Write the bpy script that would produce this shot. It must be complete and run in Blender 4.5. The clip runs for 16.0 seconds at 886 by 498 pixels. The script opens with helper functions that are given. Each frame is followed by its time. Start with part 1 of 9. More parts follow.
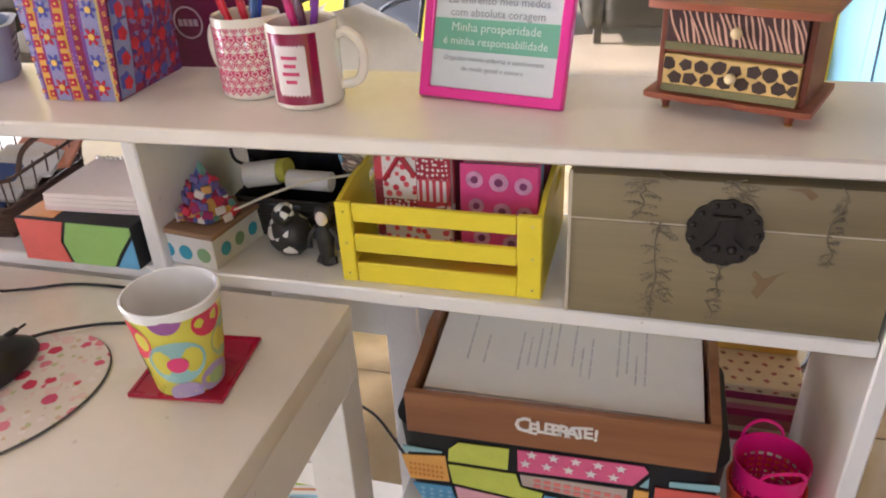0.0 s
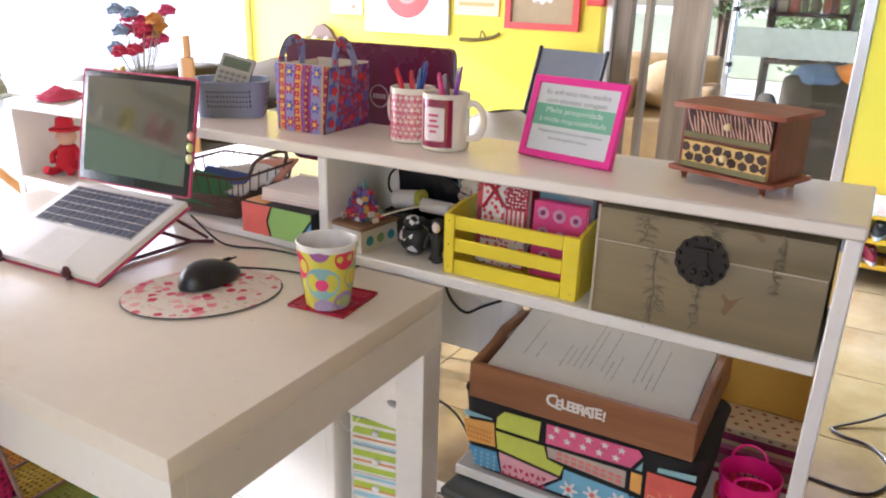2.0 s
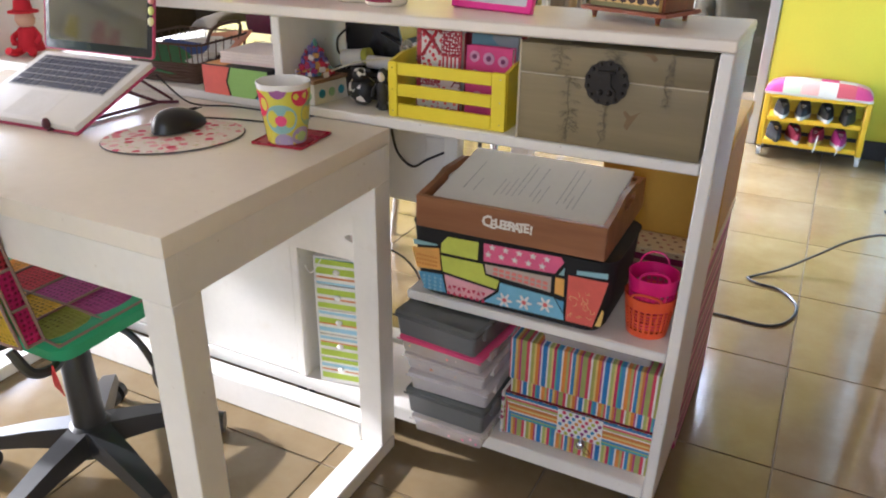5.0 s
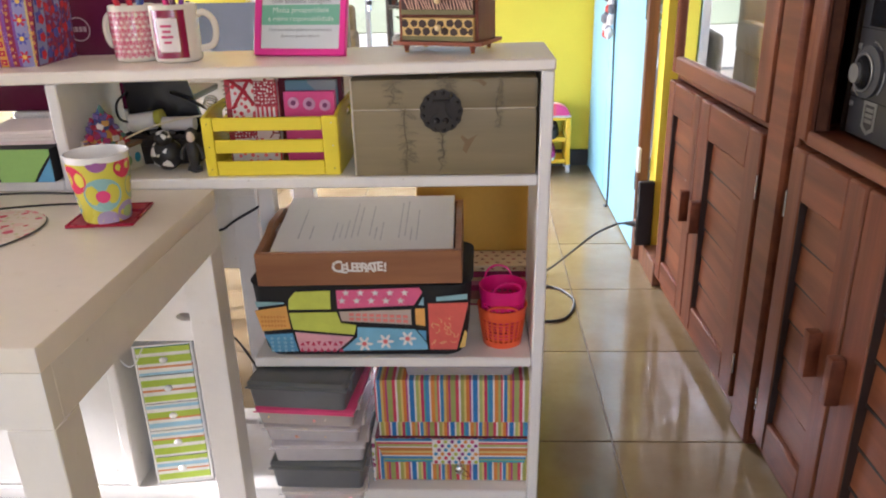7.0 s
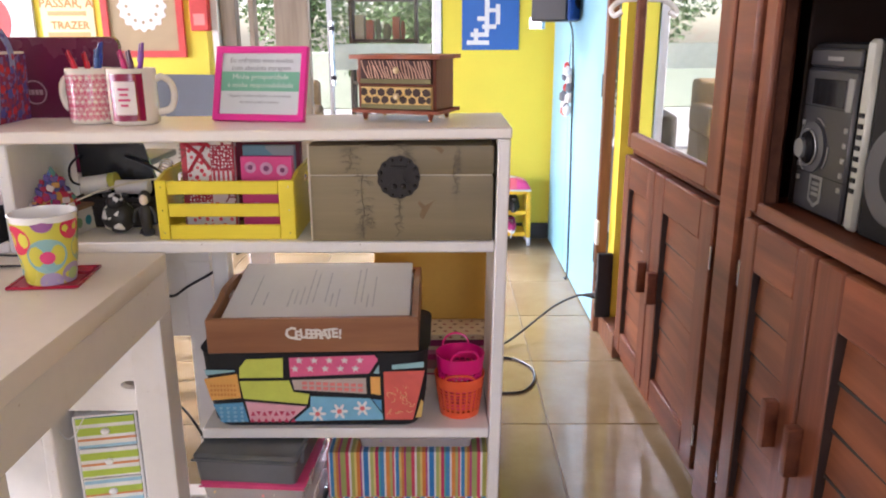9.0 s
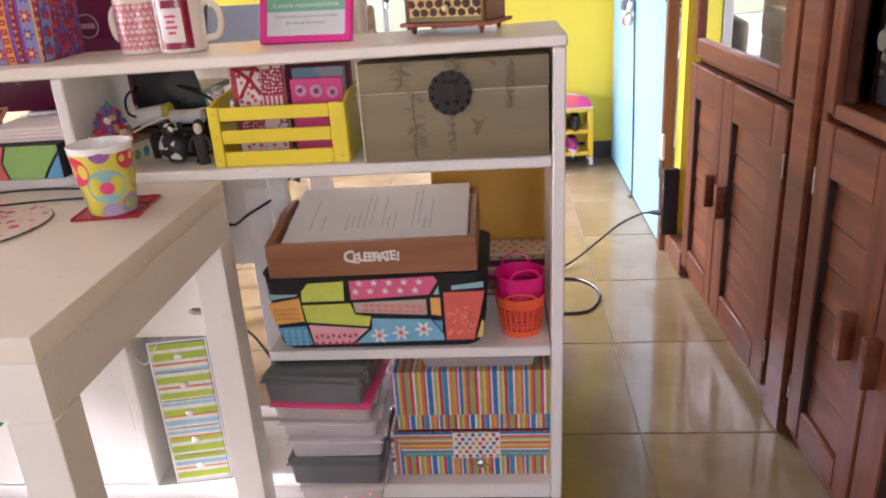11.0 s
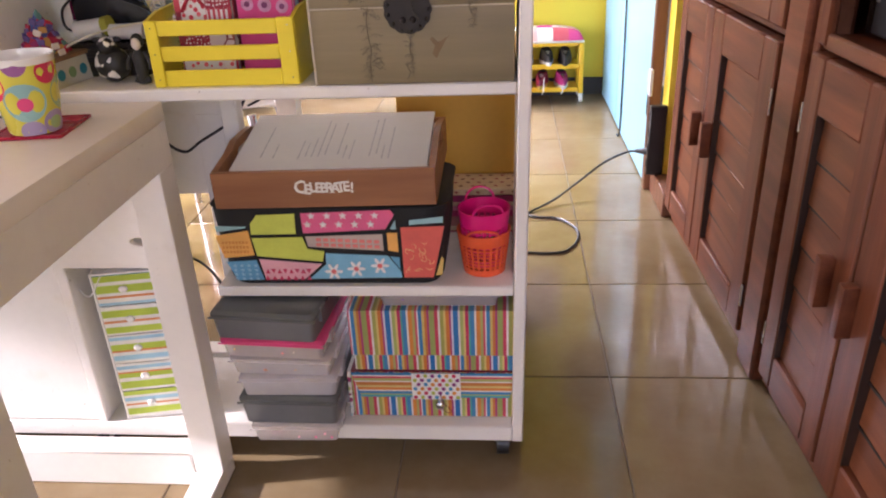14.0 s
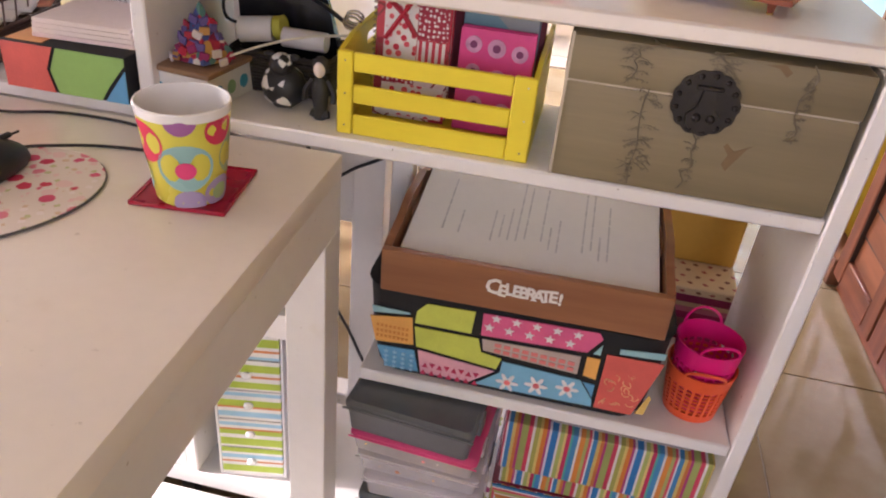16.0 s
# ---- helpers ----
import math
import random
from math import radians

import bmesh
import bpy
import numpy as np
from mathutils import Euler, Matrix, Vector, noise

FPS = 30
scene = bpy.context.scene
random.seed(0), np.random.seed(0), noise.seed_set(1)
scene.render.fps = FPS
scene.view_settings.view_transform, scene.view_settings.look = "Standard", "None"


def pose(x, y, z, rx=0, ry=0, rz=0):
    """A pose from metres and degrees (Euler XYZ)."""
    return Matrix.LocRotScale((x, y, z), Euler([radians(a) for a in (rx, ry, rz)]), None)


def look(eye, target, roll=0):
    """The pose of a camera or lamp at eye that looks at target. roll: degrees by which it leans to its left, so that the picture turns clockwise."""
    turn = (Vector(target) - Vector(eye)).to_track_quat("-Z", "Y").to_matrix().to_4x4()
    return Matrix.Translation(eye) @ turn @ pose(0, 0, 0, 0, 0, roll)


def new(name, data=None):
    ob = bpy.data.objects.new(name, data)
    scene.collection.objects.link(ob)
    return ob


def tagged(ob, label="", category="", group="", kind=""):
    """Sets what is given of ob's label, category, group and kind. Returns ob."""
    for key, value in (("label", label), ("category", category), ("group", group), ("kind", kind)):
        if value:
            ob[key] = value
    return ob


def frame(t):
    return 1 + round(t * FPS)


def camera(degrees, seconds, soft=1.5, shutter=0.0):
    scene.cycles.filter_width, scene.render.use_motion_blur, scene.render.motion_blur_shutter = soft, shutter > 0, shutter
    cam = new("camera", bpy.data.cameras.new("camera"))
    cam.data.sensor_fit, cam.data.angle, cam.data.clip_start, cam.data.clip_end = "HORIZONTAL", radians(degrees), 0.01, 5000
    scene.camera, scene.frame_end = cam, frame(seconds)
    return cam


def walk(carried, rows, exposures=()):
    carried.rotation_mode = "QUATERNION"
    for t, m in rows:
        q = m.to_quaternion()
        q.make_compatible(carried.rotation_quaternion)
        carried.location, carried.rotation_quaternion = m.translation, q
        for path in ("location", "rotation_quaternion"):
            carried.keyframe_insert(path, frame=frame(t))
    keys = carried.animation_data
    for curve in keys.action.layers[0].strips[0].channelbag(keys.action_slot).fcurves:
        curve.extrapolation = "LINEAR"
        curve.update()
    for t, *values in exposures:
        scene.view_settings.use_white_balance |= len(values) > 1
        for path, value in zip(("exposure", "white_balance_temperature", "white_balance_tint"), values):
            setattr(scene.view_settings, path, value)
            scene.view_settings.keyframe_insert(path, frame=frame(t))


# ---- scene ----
cam = camera(60.8, 16.0, 2.0)
PATH = [
    (0, (-0.255, -0.69, 1.225), (-0.75, 0.982, 0.245), -3.1),
    (0.5, (-0.173, -0.772, 1.248), (-0.924, 0.955, 0.574), 0.7),
    (1, (-0.109, -0.909, 1.232), (-1.001, 0.767, 0.603), 2.3),
    (1.5, (-0.053, -0.988, 1.222), (-0.929, 0.681, 0.553), 2.5),
    (2, (0.003, -1.014, 1.217), (-0.939, 0.62, 0.551), 1.5),
    (2.5, (0.082, -1.061, 1.207), (-0.91, 0.523, 0.495), 1.6),
    (3, (0.138, -1.128, 1.193), (-0.925, 0.395, 0.451), 1.5),
    (3.2, (0.138, -1.172, 1.164), (-0.925, 0.358, 0.437), 2.1),
    (5.3, (0.128, -1.201, 1.136), (-0.607, 0.448, 0.276), 0.7),
    (5.5, (0.083, -1.209, 1.135), (-0.591, 0.47, 0.283), 1.1),
    (6, (-0.011, -1.229, 1.134), (-0.425, 0.534, 0.284), 2.2),
    (6.5, (-0.072, -1.233, 1.125), (-0.285, 0.588, 0.327), -0.5),
    (7, (-0.109, -1.248, 1.111), (-0.212, 0.612, 0.383), -1.6),
    (7.5, (-0.112, -1.25, 1.108), (-0.213, 0.629, 0.431), -2.5),
    (8, (-0.104, -1.252, 1.092), (-0.153, 0.655, 0.489), -1.6),
    (8.5, (-0.099, -1.248, 1.089), (-0.102, 0.676, 0.542), -0.5),
    (9, (-0.098, -1.242, 1.094), (-0.103, 0.683, 0.551), -0.2),
    (9.5, (-0.103, -1.239, 1.096), (-0.129, 0.683, 0.544), -0.7),
    (10, (-0.104, -1.242, 1.08), (-0.183, 0.643, 0.418), -1.3),
    (10.2, (-0.102, -1.242, 1.072), (-0.219, 0.626, 0.367), -2.0),
    (12.3, (-0.031, -1.183, 1.075), (-0.236, 0.67, 0.351), -4.7),
    (12.5, (-0.022, -1.187, 1.055), (-0.221, 0.678, 0.362), -5.1),
    (13, (-0.022, -1.177, 1.022), (-0.207, 0.662, 0.258), -4.5),
    (13.5, (-0.028, -1.172, 1.016), (-0.206, 0.635, 0.177), -3.6),
    (13.7, (-0.037, -1.173, 1.02), (-0.204, 0.629, 0.169), -3.4),
    (14, (-0.032, -1.149, 1.032), (-0.198, 0.645, 0.162), -2.6),
    (14.5, (-0.032, -1.052, 1.028), (-0.183, 0.756, 0.186), -1.6),
    (15, (-0.044, -0.95, 1.059), (-0.22, 0.847, 0.199), -1.1),
    (15.5, (-0.111, -0.88, 1.091), (-0.44, 0.873, 0.187), 2.2),
    (16, (-0.307, -0.812, 1.13), (-0.582, 0.873, 0.089), 5.8),
]
walk(cam, [(t, look(eye, target, roll)) for t, eye, target, roll in PATH], [(0, 1.56, 5780, 20), (1, 1.60, 5750, 19), (3, 1.45, 5680, 18), (5.5, 1.38, 5700, 15), (7, 1.46, 5800, 20), (9, 1.55, 5860, 26), (14, 1.49, 6120, 31), (16, 1.52, 6120, 30)])


# ---- light ----
world = bpy.data.worlds.new("world")
scene.world = world
world.use_nodes = True
wn = world.node_tree.nodes
sky = wn.new("ShaderNodeTexSky")
sky.sky_type = "NISHITA"
sky.sun_disc = False
sky.sun_elevation = radians(25)
sky.sun_rotation = radians(-98)
sky.air_density, sky.dust_density = 1.0, 1.5
wn["Background"].inputs["Strength"].default_value = 0.15
world.node_tree.links.new(sky.outputs["Color"], wn["Background"].inputs["Color"])

sun_data = bpy.data.lights.new("sun", "SUN")
sun_data.energy, sun_data.angle, sun_data.color = 4.2, radians(2), (1.0, 0.95, 0.86)
sun = new("sun", sun_data)
sun.matrix_world = look((-6, -0.9, 2.8), (0, 0, 0))


def window_light(name, at, to, w, h, power, color=(1, 1, 1), spread=180):
    d = bpy.data.lights.new(name, "AREA")
    d.shape, d.size, d.size_y, d.energy, d.color = "RECTANGLE", w, h, power, color
    ob = new(name, d)
    ob.matrix_world = look(at, to)
    d.spread = radians(spread)
    return ob


window_light("veranda_daylight", (-3.85, 0.65, 0.83), (0, 0.65, 0.80), 4.25, 1.6, 84, (0.97, 0.97, 1.0))
window_light("terrace_daylight", (-0.7, 3.06, 1.76), (-0.12, 2.15, 0.0), 1.2, 0.6, 23, (0.93, 0.96, 1.0), 80)
# Added fill lamp behind the camera; no window is seen on that side.
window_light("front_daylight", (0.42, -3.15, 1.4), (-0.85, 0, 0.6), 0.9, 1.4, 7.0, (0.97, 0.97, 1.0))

# ---- materials ----


def nodes_of(name):
    m = bpy.data.materials.new(name)
    m.use_nodes = True
    nt = m.node_tree
    return m, nt, nt.nodes["Principled BSDF"]


def ramp(nt, fac, stops, mode="LINEAR"):
    r = nt.nodes.new("ShaderNodeValToRGB")
    r.color_ramp.interpolation = mode
    e = r.color_ramp.elements
    while len(e) < len(stops):
        e.new(0.5)
    for el, (p, c) in zip(e, stops):
        el.position, el.color = p, (*c, 1) if len(c) == 3 else c
    nt.links.new(fac, r.inputs["Fac"])
    return r.outputs["Color"]


def coords(nt, scale=(1, 1, 1), rot=(0, 0, 0), loc=(0, 0, 0)):
    tc, mp = nt.nodes.new("ShaderNodeTexCoord"), nt.nodes.new("ShaderNodeMapping")
    mp.inputs["Scale"].default_value, mp.inputs["Rotation"].default_value, mp.inputs["Location"].default_value = scale, rot, loc
    nt.links.new(tc.outputs["Object"], mp.inputs["Vector"])
    return mp.outputs["Vector"]


def noise_tex(nt, vec, scale, detail=4, rough=0.55):
    n = nt.nodes.new("ShaderNodeTexNoise")
    n.inputs["Scale"].default_value, n.inputs["Detail"].default_value, n.inputs["Roughness"].default_value = scale, detail, rough
    nt.links.new(vec, n.inputs["Vector"])
    return n.outputs["Fac"]


def bump(nt, bsdf, height, strength, dist=0.002):
    b = nt.nodes.new("ShaderNodeBump")
    b.inputs["Strength"].default_value, b.inputs["Distance"].default_value = strength, dist
    nt.links.new(height, b.inputs["Height"])
    nt.links.new(b.outputs["Normal"], bsdf.inputs["Normal"])


def shade(c, k):
    return tuple(min(1, max(0, v * k)) for v in c)


MATS = {}


def mat(name, col, rough=0.5, metal=0.0, var=0.12, scale=7.0, grain=90.0, bumpy=0.12, coat=0.0, col2=None, stretch=(1, 1, 1)):
    """Paint, plastic, card or cloth: two scales of variation in the colour, a fine relief, uneven gloss."""
    if name in MATS:
        return MATS[name]
    m, nt, b = nodes_of(name)
    v = coords(nt, stretch)
    big, small = noise_tex(nt, v, scale), noise_tex(nt, v, grain, 3)
    mix = nt.nodes.new("ShaderNodeMath")
    mix.operation = "MULTIPLY_ADD"
    nt.links.new(small, mix.inputs[0])
    mix.inputs[1].default_value = 0.35
    nt.links.new(big, mix.inputs[2])
    c = ramp(nt, mix.outputs[0], [(0.42, col2 or shade(col, 1 - var)), (0.9, shade(col, 1 + var * 0.35))])
    nt.links.new(c, b.inputs["Base Color"])
    rr = nt.nodes.new("ShaderNodeMapRange")
    rr.inputs["To Min"].default_value, rr.inputs["To Max"].default_value = max(0.02, rough - 0.08), min(1, rough + 0.1)
    nt.links.new(big, rr.inputs["Value"])
    nt.links.new(rr.outputs["Result"], b.inputs["Roughness"])
    b.inputs["Metallic"].default_value = metal
    b.inputs["Coat Weight"].default_value = coat
    if bumpy:
        bump(nt, b, small, bumpy)
    MATS[name] = m
    return m


def wood(name, c1, c2, rough=0.4, along="z", fine=26.0, coat=0.0):
    if name in MATS:
        return MATS[name]
    m, nt, b = nodes_of(name)
    s = {"x": (0.07, 1, 1), "y": (1, 0.07, 1), "z": (1, 1, 0.07)}[along]
    v = coords(nt, s)
    info = nt.nodes.new("ShaderNodeObjectInfo")
    off = nt.nodes.new("ShaderNodeVectorMath")
    off.operation = "ADD"
    nt.links.new(v, off.inputs[0])
    nt.links.new(info.outputs["Random"], off.inputs[1])
    g, f = noise_tex(nt, off.outputs[0], fine, 6, 0.6), noise_tex(nt, off.outputs[0], fine * 9, 3)
    mid = tuple((a + d) / 2 for a, d in zip(c1, c2))
    c = ramp(nt, g, [(0.3, c1), (0.52, mid), (0.72, c2)])
    hs = nt.nodes.new("ShaderNodeHueSaturation")
    vr = nt.nodes.new("ShaderNodeMapRange")
    vr.inputs["To Min"].default_value, vr.inputs["To Max"].default_value = 0.92, 1.08
    nt.links.new(info.outputs["Random"], vr.inputs["Value"])
    nt.links.new(vr.outputs["Result"], hs.inputs["Value"])
    nt.links.new(c, hs.inputs["Color"])
    nt.links.new(hs.outputs["Color"], b.inputs["Base Color"])
    b.inputs["Roughness"].default_value, b.inputs["Coat Weight"].default_value = rough, coat
    b.inputs["Coat Roughness"].default_value = 0.2
    bump(nt, b, f, 0.15)
    MATS[name] = m
    return m


def stripes(name, colors, period, axis="x", rough=0.55):
    """Printed card in stripes of uneven width; colours: (share, colour)."""
    m, nt, b = nodes_of(name)
    v = coords(nt)
    sep = nt.nodes.new("ShaderNodeSeparateXYZ")
    nt.links.new(v, sep.inputs[0])
    k = nt.nodes.new("ShaderNodeMath")
    k.operation = "DIVIDE"
    nt.links.new(sep.outputs["XYZ".index(axis.upper())], k.inputs[0])
    k.inputs[1].default_value = period
    fr = nt.nodes.new("ShaderNodeMath")
    fr.operation = "FRACT"
    nt.links.new(k.outputs[0], fr.inputs[0])
    at, stops = 0.0, []
    for share, c in colors:
        stops.append((at, c))
        at += share
    c = ramp(nt, fr.outputs[0], stops, "CONSTANT")
    worn = noise_tex(nt, v, 40, 4)
    hs = nt.nodes.new("ShaderNodeHueSaturation")
    mr = nt.nodes.new("ShaderNodeMapRange")
    mr.inputs["To Min"].default_value, mr.inputs["To Max"].default_value = 0.82, 1.1
    nt.links.new(worn, mr.inputs["Value"])
    nt.links.new(mr.outputs["Result"], hs.inputs["Value"])
    nt.links.new(c, hs.inputs["Color"])
    nt.links.new(hs.outputs["Color"], b.inputs["Base Color"])
    b.inputs["Roughness"].default_value = rough
    bump(nt, b, noise_tex(nt, v, 260, 2), 0.08)
    return m


def cells(name, colors, scale, rough=0.6, edge=None, edge_w=0.06, distort=0.0, stretch=(1, 1, 1), chebychev=False):
    """Scattered print: Voronoi cells in the given colours, with an optional outline colour."""
    m, nt, b = nodes_of(name)
    v = coords(nt, stretch)
    vo = nt.nodes.new("ShaderNodeTexVoronoi")
    vo.inputs["Scale"].default_value = scale
    if chebychev:
        vo.distance = "CHEBYCHEV"
        vo.inputs["Randomness"].default_value = 0.35
    nt.links.new(v, vo.inputs["Vector"])
    sep = nt.nodes.new("ShaderNodeSeparateColor")
    nt.links.new(vo.outputs["Color"], sep.inputs[0])
    n = len(colors)
    out = ramp(nt, sep.outputs[0], [(i / n, c) for i, c in enumerate(colors)], "CONSTANT")
    if edge:
        d = nt.nodes.new("ShaderNodeTexVoronoi")
        d.feature = "DISTANCE_TO_EDGE"
        d.inputs["Scale"].default_value = scale
        nt.links.new(v, d.inputs["Vector"])
        f = ramp(nt, d.outputs["Distance"], [(edge_w * 0.8, (0, 0, 0)), (edge_w, (1, 1, 1))])
        mx = nt.nodes.new("ShaderNodeMix")
        mx.data_type = "RGBA"
        nt.links.new(f, mx.inputs["Factor"])
        mx.inputs["A"].default_value = (*edge, 1)
        nt.links.new(out, mx.inputs["B"])
        out = mx.outputs["Result"]
    nt.links.new(out, b.inputs["Base Color"])
    b.inputs["Roughness"].default_value = rough
    bump(nt, b, noise_tex(nt, v, 300, 2), 0.12)
    return m


def dots(name, ground, dot, scale, size=0.32, rough=0.5, stretch=(1, 1, 1), loose=0.55):
    """Spots of colours taken at random from dot on a plain ground."""
    m, nt, b = nodes_of(name)
    v = coords(nt, stretch)
    vo = nt.nodes.new("ShaderNodeTexVoronoi")
    vo.inputs["Scale"].default_value, vo.inputs["Randomness"].default_value = scale, loose
    nt.links.new(v, vo.inputs["Vector"])
    sep = nt.nodes.new("ShaderNodeSeparateColor")
    nt.links.new(vo.outputs["Color"], sep.inputs[0])
    c = ramp(nt, sep.outputs[0], [(i / len(dot), k) for i, k in enumerate(dot)], "CONSTANT")
    f = ramp(nt, vo.outputs["Distance"], [(size, (1, 1, 1)), (size + 0.03, (0, 0, 0))])
    mx = nt.nodes.new("ShaderNodeMix")
    mx.data_type = "RGBA"
    nt.links.new(f, mx.inputs["Factor"])
    mx.inputs["A"].default_value = (*ground, 1)
    nt.links.new(c, mx.inputs["B"])
    nt.links.new(mx.outputs["Result"], b.inputs["Base Color"])
    b.inputs["Roughness"].default_value = rough
    return m


def glassy(name, col=(1, 1, 1), rough=0.02, ior=1.45, alpha=None):
    m, nt, b = nodes_of(name)
    b.inputs["Base Color"].default_value = (*col, 1)
    b.inputs["Roughness"].default_value, b.inputs["IOR"].default_value = rough, ior
    b.inputs["Transmission Weight"].default_value = 1.0
    if alpha is not None:
        b.inputs["Alpha"].default_value = alpha
    return m


def clear_sheet(name, col, alpha, rough=0.2):
    m, nt, b = nodes_of(name)
    v = coords(nt)
    c = ramp(nt, noise_tex(nt, v, 25), [(0.35, shade(col, 0.9)), (0.7, col)])
    nt.links.new(c, b.inputs["Base Color"])
    b.inputs["Roughness"].default_value, b.inputs["Alpha"].default_value = rough, alpha
    return m




def worn_white(name, col, rough, wear):
    """White paint over wood: yellowed in places, with small brown scuffs and faint smears."""
    m = mat(name, col, rough, var=0.07, scale=4, grain=55, bumpy=0.05 if wear > 0.5 else 0.0)
    nt = m.node_tree
    b = nt.nodes["Principled BSDF"]
    src = b.inputs["Base Color"].links[0].from_socket
    v = coords(nt)
    for scale, lo, hi, dirt, k in ((9, 0.60, 0.80, (0.60, 0.50, 0.34), 0.35), (75, 0.69, 0.74, (0.24, 0.15, 0.08), wear), (160, 0.71, 0.75, (0.30, 0.22, 0.14), wear * 0.8)):
        f = ramp(nt, noise_tex(nt, v, scale, 5, 0.6), [(lo, (0, 0, 0)), (hi, (k, k, k))])
        mx = nt.nodes.new("ShaderNodeMix")
        mx.data_type = "RGBA"
        nt.links.new(f, mx.inputs["Factor"])
        nt.links.new(src, mx.inputs["A"])
        mx.inputs["B"].default_value = (*dirt, 1)
        src = mx.outputs["Result"]
    nt.links.new(src, b.inputs["Base Color"])
    if wear < 0.5:
        nt.links.remove(b.inputs["Roughness"].links[0])
        b.inputs["Roughness"].default_value = rough
    return m


WHITE = worn_white("white_paint", (0.82, 0.79, 0.75), 0.36, 0.75)
WHITE_TOP = worn_white("white_lacquer", (0.84, 0.775, 0.69), 0.28, 0.25)
YELLOW_WALL = mat("yellow_wall_paint", (0.83, 0.69, 0.06), 0.65, var=0.07, scale=2, grain=120, bumpy=0.25)
WHITE_WALL = mat("white_wall_paint", (0.80, 0.79, 0.76), 0.7, var=0.05, scale=2, grain=120, bumpy=0.2)
# Unseen ceiling, toned down to tan so that it bounces less light.
CEIL = mat("ceiling_dim_tan", (0.44, 0.38, 0.31), 0.8, var=0.08, scale=2, grain=100, bumpy=0.15)
BLUE_DOOR = mat("blue_door_paint", (0.26, 0.55, 0.73), 0.42, var=0.08, scale=3, grain=70, bumpy=0.12, stretch=(1, 1, 0.3))
GROUT = mat("grout", (0.22, 0.17, 0.12), 0.85, var=0.2, scale=30, grain=200, bumpy=0.3)
BROWN = wood("cabinet_wood", (0.080, 0.0215, 0.0092), (0.205, 0.062, 0.0255), 0.5, "z", 22, 0.06)
BROWN_Y = wood("cabinet_wood_level", (0.080, 0.0215, 0.0092), (0.205, 0.062, 0.0255), 0.5, "y", 22, 0.06)
BROWN_SLAT = wood("cabinet_wood_slat", (0.095, 0.028, 0.0115), (0.25, 0.085, 0.034), 0.5, "y", 14, 0.06)
# Paler version of the cabinet wood for narrow stiles, trim and rail.
BROWN_LIGHT = wood("cabinet_wood_pale", (0.11, 0.036, 0.018), (0.21, 0.078, 0.038), 0.5, "y", 22, 0.0)
# Dark brown of cabinet back and niche; on the door stiles it paints shade.
DARK_IN = mat("dark_brown_recess", (0.030, 0.014, 0.009), 0.6, var=0.3)
GREYWOOD = wood("grey_brown_frame", (0.19, 0.145, 0.10), (0.36, 0.29, 0.21), 0.5, "z", 18)
BLACK = mat("black_plastic", (0.015, 0.015, 0.017), 0.35, var=0.3, bumpy=0.1)
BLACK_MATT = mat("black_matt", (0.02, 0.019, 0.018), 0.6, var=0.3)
RUBBER = mat("black_rubber", (0.012, 0.012, 0.012), 0.7)
STEEL = mat("brushed_steel", (0.62, 0.62, 0.63), 0.25, 1.0, var=0.1)
ALU = mat("aluminium", (0.70, 0.71, 0.73), 0.32, 0.9, var=0.05)
BRASS = mat("brass", (0.78, 0.56, 0.22), 0.25, 1.0)
PINK = mat("pink_plastic", (0.78, 0.03, 0.30), 0.32, var=0.1)
WHITE_CHINA = mat("white_china", (0.82, 0.81, 0.79), 0.12, var=0.03, bumpy=0.02, coat=0.4)
PAPER = mat("paper", (0.80, 0.79, 0.78), 0.8, var=0.04)
GLASS = glassy("window_glass", (0.97, 0.99, 0.98))

for w_ in (BROWN, BROWN_Y, BROWN_SLAT, BROWN_LIGHT):
    w_.node_tree.nodes["Principled BSDF"].inputs["Specular IOR Level"].default_value = 0.3


def tile_material():
    m, nt, b = nodes_of("floor_tile_glaze")
    v = coords(nt, (1, 1, 1))
    info = nt.nodes.new("ShaderNodeObjectInfo")
    sc = nt.nodes.new("ShaderNodeVectorMath")
    sc.operation = "MULTIPLY_ADD"
    nt.links.new(info.outputs["Location"], sc.inputs[0])
    sc.inputs[1].default_value = (1.7, 1.3, 1.0)
    nt.links.new(v, sc.inputs[2])
    a, f = noise_tex(nt, sc.outputs[0], 3.2, 7, 0.65), noise_tex(nt, sc.outputs[0], 38, 3)
    c = ramp(nt, a, [(0.3, (0.160, 0.108, 0.050)), (0.5, (0.202, 0.146, 0.078)), (0.72, (0.247, 0.190, 0.114))])
    hs = nt.nodes.new("ShaderNodeHueSaturation")
    mr = nt.nodes.new("ShaderNodeMapRange")
    mr.inputs["To Min"].default_value, mr.inputs["To Max"].default_value = 0.93, 1.05
    nt.links.new(info.outputs["Random"], mr.inputs["Value"])
    nt.links.new(mr.outputs["Result"], hs.inputs["Value"])
    nt.links.new(c, hs.inputs["Color"])
    nt.links.new(hs.outputs["Color"], b.inputs["Base Color"])
    r = nt.nodes.new("ShaderNodeMapRange")
    r.inputs["To Min"].default_value, r.inputs["To Max"].default_value = 0.05, 0.16
    nt.links.new(f, r.inputs["Value"])
    nt.links.new(r.outputs["Result"], b.inputs["Roughness"])
    bump(nt, b, a, 0.04, 0.004)
    return m


TILE = tile_material()

# ---- mesh helpers ----


